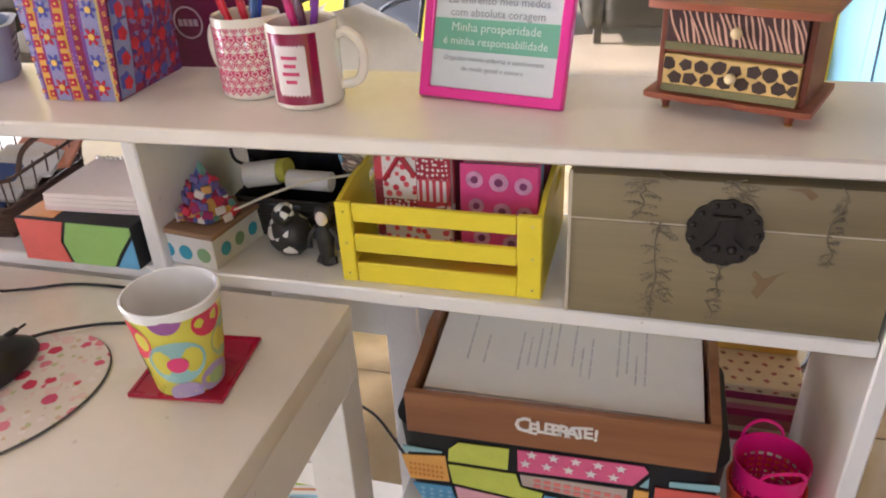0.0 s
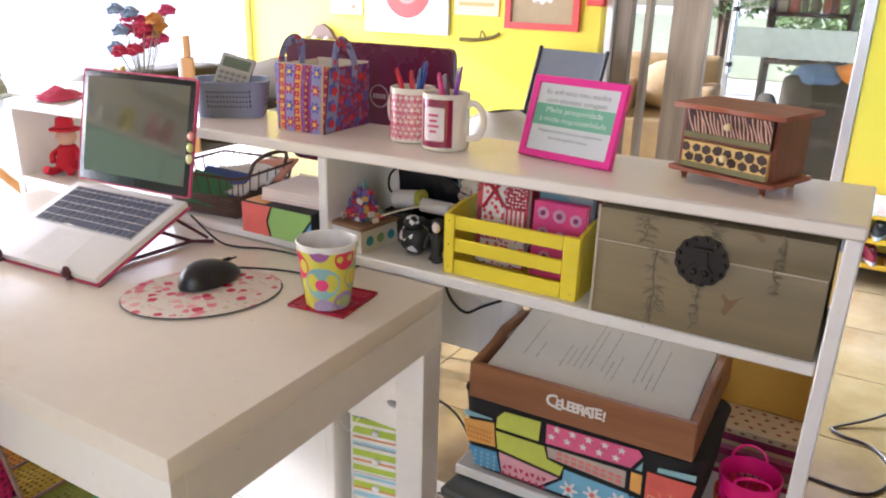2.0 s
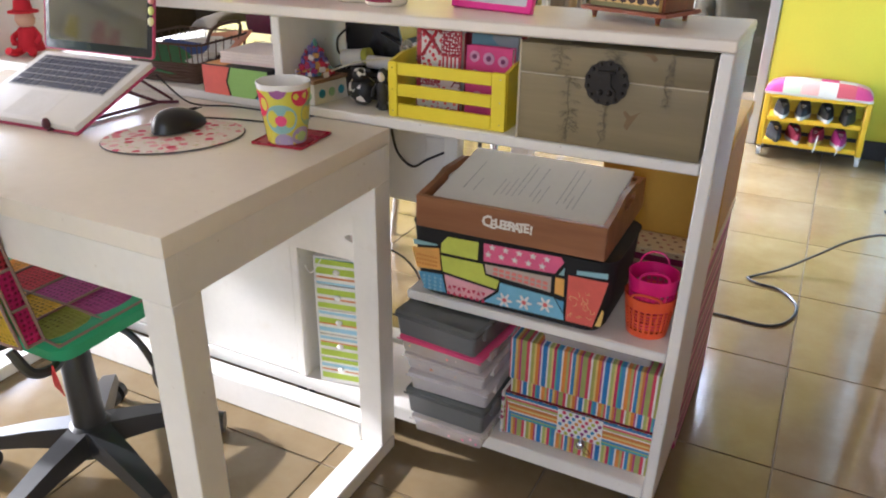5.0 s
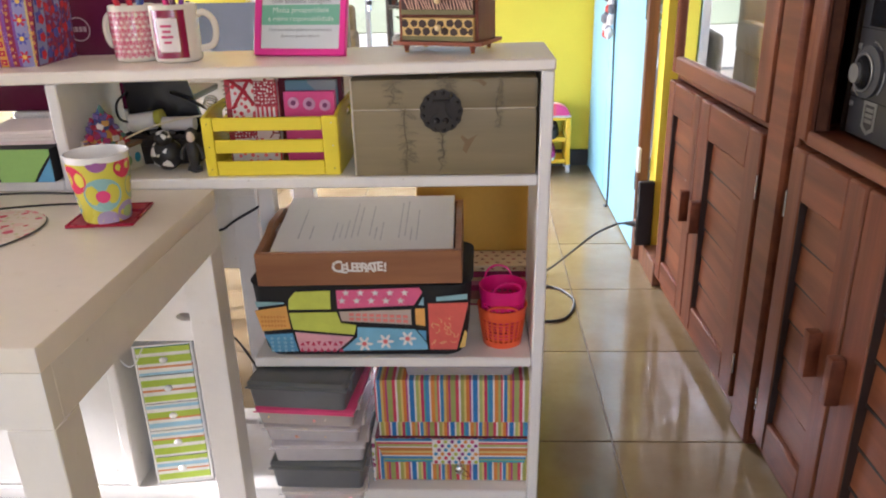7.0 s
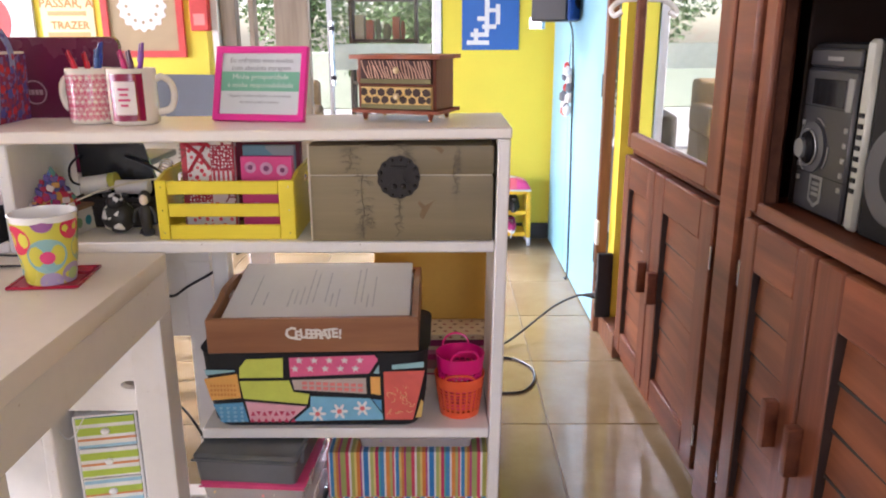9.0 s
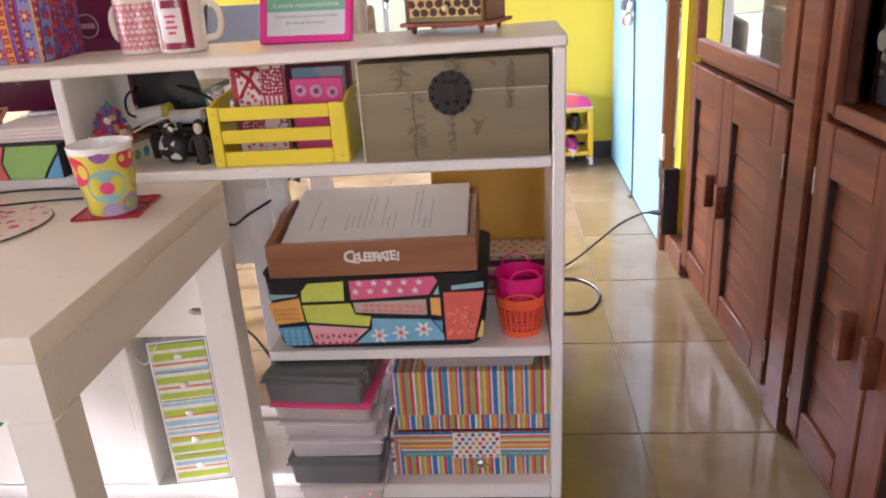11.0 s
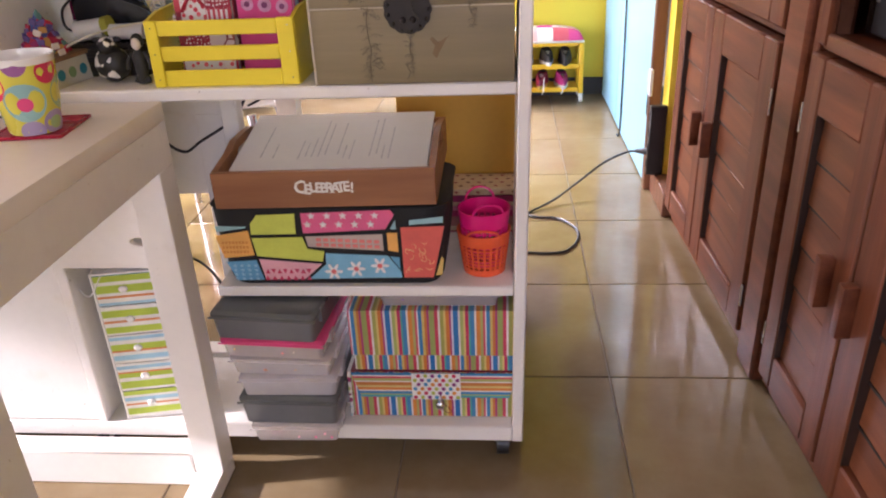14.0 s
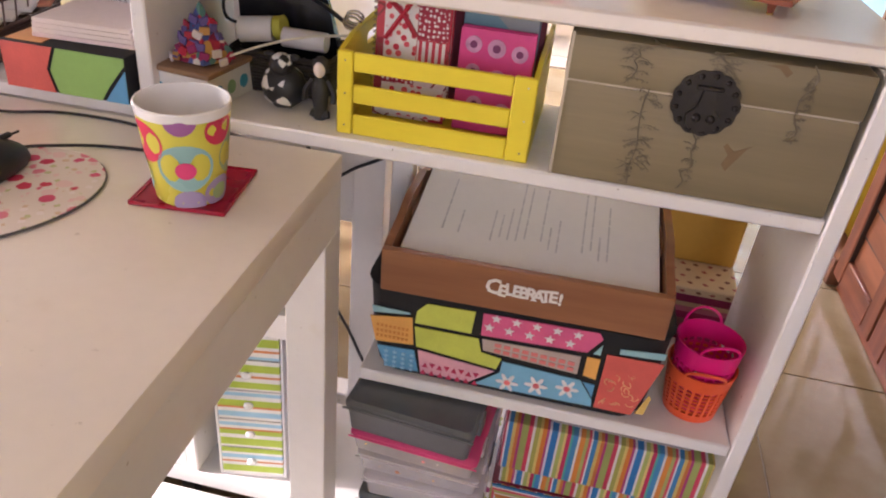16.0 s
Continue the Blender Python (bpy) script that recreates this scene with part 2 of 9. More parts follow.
def box(bm, a, b, bev=0.0, seg=1, m=None):
    """A box between two corners, with its edges bevelled."""
    c = [(p + q) / 2 for p, q in zip(a, b)]
    d = [abs(q - p) for p, q in zip(a, b)]
    M = Matrix.Translation(c) @ Matrix.Diagonal((*d, 1))
    vs = bmesh.ops.create_cube(bm, size=1, matrix=M if m is None else m @ M)["verts"]
    if bev:
        es = list({e for v in vs for e in v.link_edges})
        bmesh.ops.bevel(bm, geom=es, offset=min(bev, min(d) * 0.45), segments=seg, profile=0.6, affect="EDGES")


def cyl(bm, p, q, r0, r1=None, seg=16, caps=True):
    """A cylinder or cone from p to q."""
    p, q = Vector(p), Vector(q)
    M = Matrix.Translation((p + q) / 2) @ (q - p).to_track_quat("Z", "Y").to_matrix().to_4x4()
    bmesh.ops.create_cone(bm, cap_ends=caps, segments=seg, radius1=r0, radius2=r0 if r1 is None else r1, depth=(q - p).length, matrix=M)


def ball(bm, c, r, sx=1, sy=1, sz=1, sub=2, m=None):
    M = Matrix.Translation(c) @ (m or Matrix()) @ Matrix.Diagonal((sx, sy, sz, 1))
    bmesh.ops.create_icosphere(bm, subdivisions=sub, radius=r, matrix=M)


def lathe(bm, prof, seg=32, m=None, a0=0.0, a1=2 * math.pi):
    """A profile of (radius, height) turned round z."""
    full = abs(a1 - a0 - 2 * math.pi) < 1e-6
    n = seg if full else seg + 1
    rings = []
    for r, z in prof:
        ring = []
        for i in range(n):
            a = a0 + (a1 - a0) * i / seg
            co = Vector((r * math.cos(a), r * math.sin(a), z))
            ring.append(bm.verts.new(m @ co if m else co))
        rings.append(ring)
    for u, w in zip(rings, rings[1:]):
        for i in range(seg):
            j = (i + 1) % n
            try:
                bm.faces.new((u[i], u[j], w[j], w[i]))
            except ValueError:
                pass
    bmesh.ops.remove_doubles(bm, verts=[v for ring in rings for v in ring], dist=1e-6)


def smooth_path(pts, n=6):
    """Catmull-Rom points through pts."""
    P = [Vector(p) for p in pts]
    P = [P[0] * 2 - P[1]] + P + [P[-1] * 2 - P[-2]]
    out = []
    for i in range(1, len(P) - 2):
        a, b, c, d = P[i - 1 : i + 3]
        for k in range(n):
            t = k / n
            out.append(0.5 * (2 * b + (c - a) * t + (2 * a - 5 * b + 4 * c - d) * t * t + (3 * b - a - 3 * c + d) * t**3))
    return out + [P[-2]]


def tube(bm, pts, r, seg=7, n=6, smooth=True, taper=None):
    """A round tube along a smooth path."""
    P = smooth_path(pts, n) if smooth else [Vector(p) for p in pts]
    up, rings = Vector((0, 0, 1)), []
    for i, p in enumerate(P):
        d = (P[min(i + 1, len(P) - 1)] - P[max(i - 1, 0)]).normalized()
        s = d.cross(up)
        s = (s if s.length > 0.05 else d.cross(Vector((1, 0, 0)))).normalized()
        u = s.cross(d)
        up = u
        k = r if taper is None else r + (taper - r) * i / (len(P) - 1)
        rings.append([bm.verts.new(p + k * (math.cos(2 * math.pi * j / seg) * s + math.sin(2 * math.pi * j / seg) * u)) for j in range(seg)])
    for u, w in zip(rings, rings[1:]):
        for j in range(seg):
            bm.faces.new((u[j], u[(j + 1) % seg], w[(j + 1) % seg], w[j]))
    bm.faces.new(rings[0][::-1])
    bm.faces.new(rings[-1])


def plate(bm, outer, inner, thick, m):
    """A flat plate in the xy plane of m with holes, thick along z."""
    t = bmesh.new()
    edges = []
    for loop in [outer] + list(inner):
        vs = [t.verts.new((x, y, 0)) for x, y in loop]
        edges += [t.edges.new((vs[i], vs[(i + 1) % len(vs)])) for i in range(len(vs))]
    bmesh.ops.triangle_fill(t, edges=edges, use_beauty=True, use_dissolve=False)
    ex = bmesh.ops.extrude_face_region(t, geom=t.faces[:])
    bmesh.ops.translate(t, verts=[g for g in ex["geom"] if isinstance(g, bmesh.types.BMVert)], vec=(0, 0, thick))
    bmesh.ops.recalc_face_normals(t, faces=t.faces[:])
    bmesh.ops.transform(t, verts=t.verts[:], matrix=m)
    me = bpy.data.meshes.new("tmp")
    t.to_mesh(me)
    t.free()
    bm.from_mesh(me)
    bpy.data.meshes.remove(me)


def rect(x0, y0, x1, y1):
    return [(x0, y0), (x1, y0), (x1, y1), (x0, y1)]


def round_rect(x0, y0, x1, y1, r, n=4):
    out = []
    for cx, cy, a in ((x1 - r, y1 - r, 0), (x0 + r, y1 - r, 90), (x0 + r, y0 + r, 180), (x1 - r, y0 + r, 270)):
        out += [(cx + r * math.cos(radians(a + 90 * k / n)), cy + r * math.sin(radians(a + 90 * k / n))) for k in range(n + 1)]
    return out


def circle(cx, cy, r, n=20, ry=None):
    return [(cx + r * math.cos(2 * math.pi * k / n), cy + (ry or r) * math.sin(2 * math.pi * k / n)) for k in range(n)]


def mesh_of(name, bm, material, angle=38):
    bmesh.ops.recalc_face_normals(bm, faces=bm.faces[:])
    me = bpy.data.meshes.new(name)
    bm.to_mesh(me)
    bm.free()
    me.polygons.foreach_set("use_smooth", [True] * len(me.polygons))
    me.set_sharp_from_angle(angle=radians(angle))
    me.materials.append(material)
    return me


def part(name, bm, material, parent, label="", m=None):
    """One mesh under a thing or under a part."""
    ob = new(name, mesh_of(name, bm, material))
    ob.parent = parent
    if m is not None:
        ob.matrix_basis = m
    return tagged(ob, label)


def thing(name, label, category, at=(0, 0, 0), rz=0.0, group="", kind="", m=None):
    ob = new(name)
    ob.empty_display_size = 0.05
    ob.matrix_basis = pose(*at, 0, 0, rz) if m is None else m
    return tagged(ob, label, category, group, kind)


def solid(name, bm, material, label, category="", kind="", m=None, group=""):
    """A thing of one mesh."""
    ob = new(name, mesh_of(name, bm, material))
    if m is not None:
        ob.matrix_basis = m
    return tagged(ob, label, category, group, kind)


def bpart(name, a, b, material, parent, bev=0.002, label="", seg=1):
    """A bevelled board under a parent, corners in the parent's own axes."""
    bm = bmesh.new()
    box(bm, a, b, bev, seg)
    return part(name, bm, material, parent, label)


def wall(name, boxes, material, label="painted wall", kind="structure"):
    bm = bmesh.new()
    for a, b in boxes:
        box(bm, a, b)
    return solid(name, bm, material, label, "wall", kind)


def xz(x, y, z):
    """Plates in the xz plane that face -y: plate z becomes +y."""
    return Matrix.Translation((x, y, z)) @ Matrix(((1, 0, 0, 0), (0, 0, 1, 0), (0, 1, 0, 0), (0, 0, 0, 1)))


def writing(text, size, depth, material, parent, m, name="lettering", label="", align="CENTER", bold=0.0, spacing=1.0):
    """Raised letters in the built-in font, as a mesh."""
    cu = bpy.data.curves.new(name, "FONT")
    cu.body, cu.size, cu.extrude, cu.align_x, cu.align_y, cu.offset = text, size, depth, align, "CENTER", bold
    cu.space_character, cu.resolution_u = spacing, 2
    tmp = bpy.data.objects.new("tmp_text", cu)
    scene.collection.objects.link(tmp)
    bpy.context.view_layer.update()
    me = bpy.data.meshes.new_from_object(tmp.evaluated_get(bpy.context.evaluated_depsgraph_get()))
    bpy.data.objects.remove(tmp)
    bpy.data.curves.remove(cu)
    me.materials.clear()
    me.materials.append(material)
    me.name = name
    ob = new(name, me)
    ob.parent = parent
    ob.matrix_basis = m
    return tagged(ob, label)


UPRIGHT = Matrix.Rotation(radians(90), 4, "X")

# ---- large structure ----
bm = bmesh.new()
box(bm, (-4.0, -3.3, -0.06), (1.25, 3.01, -0.004))
floor = solid("floor", bm, GROUT, "cream glazed ceramic tile floor with brown grout lines", "floor", "structure")

# yellow far wall, with the glazed doorway to the terrace
FAR_Y = 2.86
wall("wall_north", [((-3.75, FAR_Y, 0), (-1.310, 3.01, 2.65)), ((-1.310, FAR_Y, 2.06), (-0.107, 3.01, 2.65)), ((-0.107, FAR_Y, 0), (0.66, 3.01, 2.65))], YELLOW_WALL, "bright yellow painted wall with a terrace doorway")
wall("wall_east", [((0.515, 1.40, 0), (0.66, 1.49, 2.65)), ((0.515, 1.49, 2.1), (0.66, 2.835, 2.65)), ((0.515, 2.835, 0), (0.66, 2.8595, 2.65)), ((1.07, -3.3, 0), (1.2, 1.40, 2.65)), ((0.66, 1.40, 0), (1.2, 1.49, 2.65))], YELLOW_WALL, "bright yellow painted wall with a door opening")
# The unseen lintel at 1.66 m is added to cut the sun's reach.
wall("wall_west", [((-3.9, -3.3, 0), (-3.75, -1.5, 2.65)), ((-3.9, -1.5, 1.66), (-3.75, 2.80, 2.65)), ((-3.9, 2.80, 0), (-3.75, 3.01, 2.65))], WHITE_WALL, "white wall with a wide opening to the veranda")
# Unseen south wall; its opening is added for the fill lamp.
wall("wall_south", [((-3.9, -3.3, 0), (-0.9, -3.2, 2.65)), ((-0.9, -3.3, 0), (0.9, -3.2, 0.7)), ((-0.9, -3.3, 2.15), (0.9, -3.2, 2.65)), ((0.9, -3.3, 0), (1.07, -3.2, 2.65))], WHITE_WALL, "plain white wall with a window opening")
bm = bmesh.new()
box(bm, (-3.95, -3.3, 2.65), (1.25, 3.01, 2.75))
solid("ceiling", bm, CEIL, "plain tan ceiling out of view, toned down to cut bounced light", "ceiling", "structure")
BASE = mat("dark_baseboard", (0.035, 0.03, 0.03), 0.4)
bm = bmesh.new()
box(bm, (-0.107, 2.845, 0), (0.512, 2.8585, 0.09), 0.003)
box(bm, (-3.74, 2.845, 0), (-1.318, 2.8585, 0.09), 0.003)
solid("baseboard", bm, BASE, "dark tiled skirting along the yellow wall", "baseboard", "structure")

# outdoors: one ground sheet, paving
GROUND = mat("pale_paving", (0.62, 0.58, 0.52), 0.8, var=0.2, scale=1.2, grain=20, bumpy=0.2)
bm = bmesh.new()
bmesh.ops.create_grid(bm, x_segments=24, y_segments=24, size=60)
for v in bm.verts:
    v.co.z = -0.075
solid("ground", bm, GROUND, "pale paved ground outside the house", "ground", "structure")

# ---- desk in front ----
DX0, DX1, DY0, DY1, DZ = -1.645, -0.571, -0.580, -0.014, 0.743


def desk(name, x0, x1, y0, y1, label, panel_y, hole_x):
    d = thing(name, label, "desk", ((x0 + x1) / 2, (y0 + y1) / 2, 0))
    w, h = (x1 - x0) / 2, (y1 - y0) / 2
    bpart("tabletop", (-w, -h, DZ - 0.0305), (w, h, DZ), WHITE_TOP, d, 0.0025, seg=2)
    for n, a, b in (("front_apron", (-w + 0.001, -h + 0.001, 0.642), (w - 0.001, -h + 0.022, DZ - 0.0307)), ("back_apron", (-w + 0.001, h - 0.022, 0.642), (w - 0.001, h - 0.001, DZ - 0.0307)), ("side_apron", (w - 0.022, -h + 0.0222, 0.642), (w - 0.001, h - 0.0222, DZ - 0.0307)), ("side_apron", (-w + 0.001, -h + 0.0222, 0.642), (-w + 0.022, h - 0.0222, DZ - 0.0307))):
        bpart(n, a, b, WHITE, d, 0.0004)
    for sx in (-1, 1):
        for sy in (-1, 1):
            x, y = sx * (w - 0.0285), sy * (h - 0.0285)
            bpart("leg", (x - 0.0275, y - 0.0275, 0.036), (x + 0.0275, y + 0.0275, 0.6418), WHITE, d, 0.0015)
        x = sx * (w - 0.0285)
        bpart("floor_rail", (x - 0.0275, -h + 0.003, 0.0), (x + 0.0275, h - 0.003, 0.035), WHITE, d, 0.003)
    s = 1 if panel_y > 0 else -1
    bpart("stretcher", (-w + 0.06, s * (h - 0.055), 0.0), (w - 0.06, s * (h - 0.006), 0.078), WHITE, d, 0.003)
    bm = bmesh.new()
    plate(bm, rect(-w + 0.06, 0.463, w - 0.06, 0.641), [circle(hole_x, 0.512, 0.017, 18, 0.008)], 0.014, xz(0, s * (h - 0.03), 0))
    part("modesty_panel", bm, WHITE, d)
    return d


desk("white_desk", DX0, DX1, DY0, DY1, "white painted wooden desk with square legs and floor rails", 1, -0.644 + 1.106)
desk("white_desk", -1.66, -0.59, 0.27, 0.86, "white painted wooden desk behind the shelf unit", -1, 0.2)

# ---- long white shelf unit ----
UT = 0.951
unit = thing("shelf_unit", "long white painted shelf unit on small castors, scuffed edges", "shelf unit", (-0.87, 0.11, 0))


def ub(name, x0, x1, y0, y1, z0, z1, bev=0.0025):
    return bpart(name, (x0 + 0.87, y0 - 0.11, z0), (x1 + 0.87, y1 - 0.11, z1), WHITE, unit, bev)


bpart("top_board", (-1.77 + 0.87, -0.004 - 0.11, UT - 0.02), (0.013 + 0.87, 0.236 - 0.11, UT), WHITE_TOP, unit, 0.003)
ub("side_panel", -0.0125, 0.0085, -0.002, 0.232, 0.063, UT - 0.0205)
ub("side_panel", -1.768, -1.748, 0.0, 0.232, 0.063, UT - 0.0205)
ub("divider", -0.842, -0.822, 0.0, 0.232, 0.097, UT - 0.0205)
ub("shelf", -0.8215, -0.0135, 0.0, 0.232, 0.737, 0.757)
ub("shelf", -1.7475, -0.8425, 0.0, 0.232, 0.737, 0.757)
ub("shelf", -0.545, -0.019, 0.0, 0.232, 0.382, 0.402)
ub("bottom_board", -1.7475, -0.023, 0.0, 0.232, 0.063, 0.0965)
ub("front_panel", -1.7475, -0.8425, 0.003, 0.019, 0.099, 0.736)
ub("back_post", -0.562, -0.53, 0.195, 0.23, 0.097, 0.736)
for x, y in ((-0.04, 0.045), (-0.04, 0.19), (-1.7, 0.045), (-1.7, 0.19), (-0.86, 0.045), (-0.86, 0.19)):
    bm = bmesh.new()
    cyl(bm, (x + 0.87 - 0.012, y - 0.11, 0.024), (x + 0.87 + 0.012, y - 0.11, 0.024), 0.0235, seg=14)
    c = part("castor", bm, BLACK, unit)
    bm = bmesh.new()
    box(bm, (x + 0.87 - 0.017, y - 0.11 - 0.016, 0.028), (x + 0.87 + 0.017, y - 0.11 + 0.016, 0.063), 0.003)
    part("castor_fork", bm, STEEL, unit)

# ---- brown cabinet along the east side ----
CX = 0.526
cab = thing("wall_cabinet", "tall brown varnished cabinet with slatted doors and a mirrored door", "cabinet", (CX, 0.1, 0), 1.5)
CY0, CY1 = -1.35, 1.20


def cb(name, x0, x1, y0, y1, z0, z1, m=BROWN, bev=0.003, parent=None):
    return bpart(name, (x0 - CX, y0 - 0.1, z0), (x1 - CX, y1 - 0.1, z1), m, parent or cab, bev)


cb("plinth", CX + 0.017, 0.99, CY0, CY1, 0, 0.05, BROWN_Y)
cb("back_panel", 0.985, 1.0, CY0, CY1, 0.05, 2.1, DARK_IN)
cb("end_panel", CX + 0.015, 0.9848, CY1 - 0.02, CY1, 0.05, 2.1)
cb("end_panel", CX + 0.015, 0.9848, CY0, CY0 + 0.02, 0.05, 2.1)
cb("cornice", CX - 0.015, 1.0, CY0 - 0.01, CY1, 2.1, 2.16, BROWN_Y)
cb("stile", CX - 0.012, CX + 0.075, 0.288, 0.392, 0.0, 2.1, BROWN_Y, 0.008)
cb("stile", CX + 0.003, CX + 0.055, 0.262, 0.2875, 0.05, 2.1, BROWN_LIGHT)
cb("stile", CX + 0.003, CX + 0.055, 0.3925, 0.414, 0.05, 2.1, BROWN_LIGHT)
cb("stile", CX, CX + 0.075, -0.60, -0.52, 0.05, 2.1)
cb("deck", CX + 0.010, 0.98, -0.52, 0.262, 0.741, 0.765, BROWN_Y)
cb("deck", CX + 0.015, 0.98, 0.414, CY1 - 0.021, 0.727, 0.744, BROWN_Y)
cb("shelf", CX + 0.015, 0.98, -0.52, 0.262, 1.19, 1.22, BROWN_Y)
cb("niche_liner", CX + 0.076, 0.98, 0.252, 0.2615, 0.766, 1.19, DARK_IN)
cb("niche_trim", CX - 0.003, CX + 0.015, 0.222, 0.2615, 0.750, 1.2, BROWN, 0.006)
cb("niche_trim", CX - 0.003, CX + 0.0095, -0.52, 0.2215, 0.746, 0.775, BROWN_LIGHT, 0.004)
cb("niche_trim", CX - 0.003, CX + 0.0145, -0.52, 0.2215, 1.17, 1.2, BROWN_Y, 0.006)
cb("upper_front", CX + 0.015, CX + 0.035, -0.52, 0.262, 1.22, 2.1, BROWN)


def slat_door(y0, y1, z0, z1, handle_y, hinge_y, handle_z):
    """Framed door, a row of sloping slats, with dark strips painting their gap shadows."""
    d = thing_part("door", (CX, 0, 0))
    o = -0.1
    fx0, fx1, w = -0.010, 0.022, 0.062 if y1 - y0 < 0.36 else 0.082
    for n, a, b, m in (("stile", (fx0, y0 + o, z0), (fx1, y0 + w + o, z1), BROWN), ("stile", (fx0, y1 - w + o, z0), (fx1, y1 + o, z1), BROWN), ("rail", (fx0 + 0.001, y0 + w + o + 0.0003, z1 - 0.1), (fx1, y1 - w + o - 0.0003, z1 - 0.001), BROWN_Y), ("rail", (fx0 + 0.001, y0 + w + o + 0.0003, z0 + 0.001), (fx1, y1 - w + o - 0.0003, z0 + 0.075), BROWN_Y)):
        bpart(n, a, b, m, d, 0.004)
    # Black sheet close behind the slats, painting the shade of the gaps.
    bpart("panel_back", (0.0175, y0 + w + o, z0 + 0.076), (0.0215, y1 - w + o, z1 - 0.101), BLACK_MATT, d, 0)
    # Thin dark strip on the stile's inner face stands in for the recess shadow.
    bpart("groove", (fx0 + 0.002, y1 - w + o - 0.0026, z0 + 0.0765), (0.017, y1 - w + o - 0.0014, z1 - 0.1015), DARK_IN, d, 0, "dark strip painted as shade beside the slats")
    n = 6
    h = (z1 - 0.1 - z0 - 0.075) / n
    for i in range(n):
        za = z0 + 0.075 + i * h
        bm = bmesh.new()
        half = (y1 - y0) / 2 - w
        box(bm, (-0.006, -half + 0.0010, -h / 2 + 0.0022), (0.006, half - 0.0030, h / 2 - 0.0022), 0.0012)
        if i:
            # Black strip just behind the slat fronts paints the shadow of the gap.
            bpart("joint", (0.0040, y0 + w + o + 0.001, za - 0.0026), (0.017, y1 - w + o - 0.0028, za + 0.0026), BLACK_MATT, d, 0, "dark strip painted as shade between slats")
        ob = part("slat", bm, BROWN_SLAT, d)
        ob.matrix_basis = pose(0.0085, (y0 + y1) / 2 + o, za + h / 2, 0.5, 2.4, -1.6)
    s = 0.011
    bm = bmesh.new()
    box(bm, (-0.036, handle_y + o - s, handle_z), (-0.0105, handle_y + o + s, handle_z + 0.093), 0.0025, 2)
    part("handle", bm, BROWN_Y, d, "block handle of the same wood")
    for z in (z0 + 0.1, z1 - 0.12) if hinge_y < 1.4 else ():
        bm = bmesh.new()
        cyl(bm, (-0.009, hinge_y + o, z - 0.028), (-0.009, hinge_y + o, z + 0.028), 0.0038, seg=10)
        part("hinge", bm, STEEL, d, "steel barrel hinge")
    return d


def thing_part(name, at):
    ob = new(name)
    ob.parent = cab
    ob.empty_display_size = 0.03
    return ob


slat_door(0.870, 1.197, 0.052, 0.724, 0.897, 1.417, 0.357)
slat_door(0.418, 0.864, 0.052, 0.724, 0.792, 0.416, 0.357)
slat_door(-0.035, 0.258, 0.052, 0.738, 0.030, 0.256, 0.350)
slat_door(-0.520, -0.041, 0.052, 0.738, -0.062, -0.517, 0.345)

# glazed upper door
gd = thing_part("glass_door", (0, 0, 0))
for n, y0, y1, z0, z1, m in (("stile", 1.165, 1.197, 0.747, 2.08, BROWN), ("stile", 0.418, 0.500, 0.747, 2.08, BROWN), ("rail", 0.5005, 1.1645, 0.747, 0.798, BROWN_LIGHT), ("rail", 0.5005, 1.1645, 2.0, 2.08, BROWN_Y)):
    bpart(n, (-0.006, y0 - 0.1, z0), (0.022, y1 - 0.1, z1), m, gd, 0.005)
MIRROR, mnt, mb_ = nodes_of("mirror_glass")
mb_.inputs["Base Color"].default_value = (0.86, 0.88, 0.87, 1)
mb_.inputs["Metallic"].default_value, mb_.inputs["Roughness"].default_value = 1.0, 0.015
bpart("pane", (0.008, 0.495 - 0.1, 0.79), (0.012, 1.17 - 0.1, 2.01), MIRROR, gd, 0, "mirrored glass pane")

# ---- blue door and its frame ----
door = tagged(thing("door_1", "closed sky-blue painted plank door with two leaves", "door", (0.495, 2.2, 0)), kind="structure")
bpart("leaf", (-0.02, -0.675, 0.008), (0.015, 0.098, 2.09), BLUE_DOOR, door, 0.003)
bpart("leaf", (-0.02, 0.104, 0.008), (0.015, 0.615, 2.09), BLUE_DOOR, door, 0.003)
DOORFRAME = wood("door_frame_wood", (0.10, 0.04, 0.02), (0.24, 0.10, 0.05), 0.45, "z")
bpart("door_frame", (-0.026, -0.709, 0), (0.015, -0.680, 2.1), DOORFRAME, door, 0.004)
bpart("plinth_block", (-0.028, -0.735, 0), (0.015, -0.7095, 0.16), DOORFRAME, door, 0.004)
bpart("door_frame", (-0.02, 0.616, 0), (0.015, 0.634, 2.1), BLUE_DOOR, door, 0.004)
for z in (0.92, 0.30, 1.6):
    bpart("hinge", (-0.026, -0.690, z - 0.04), (-0.0203, -0.660, z + 0.04), BLACK_MATT, door, 0.001)

bm = bmesh.new()
box(bm, (0.487, 1.215, 0), (0.56, 1.4645, 0.085), 0.003)
solid("trim", bm, DOORFRAME, "low brown board between the door frame and the cabinet", "trim", "structure")

# ---- glazed doorway to the terrace ----
dw = tagged(thing("door_2", "open terrace doorway with a sliding glass leaf in a silver frame", "door", (-0.711, 2.92, 0)), kind="structure")
dw.scale = (0.958, 1, 0.964)
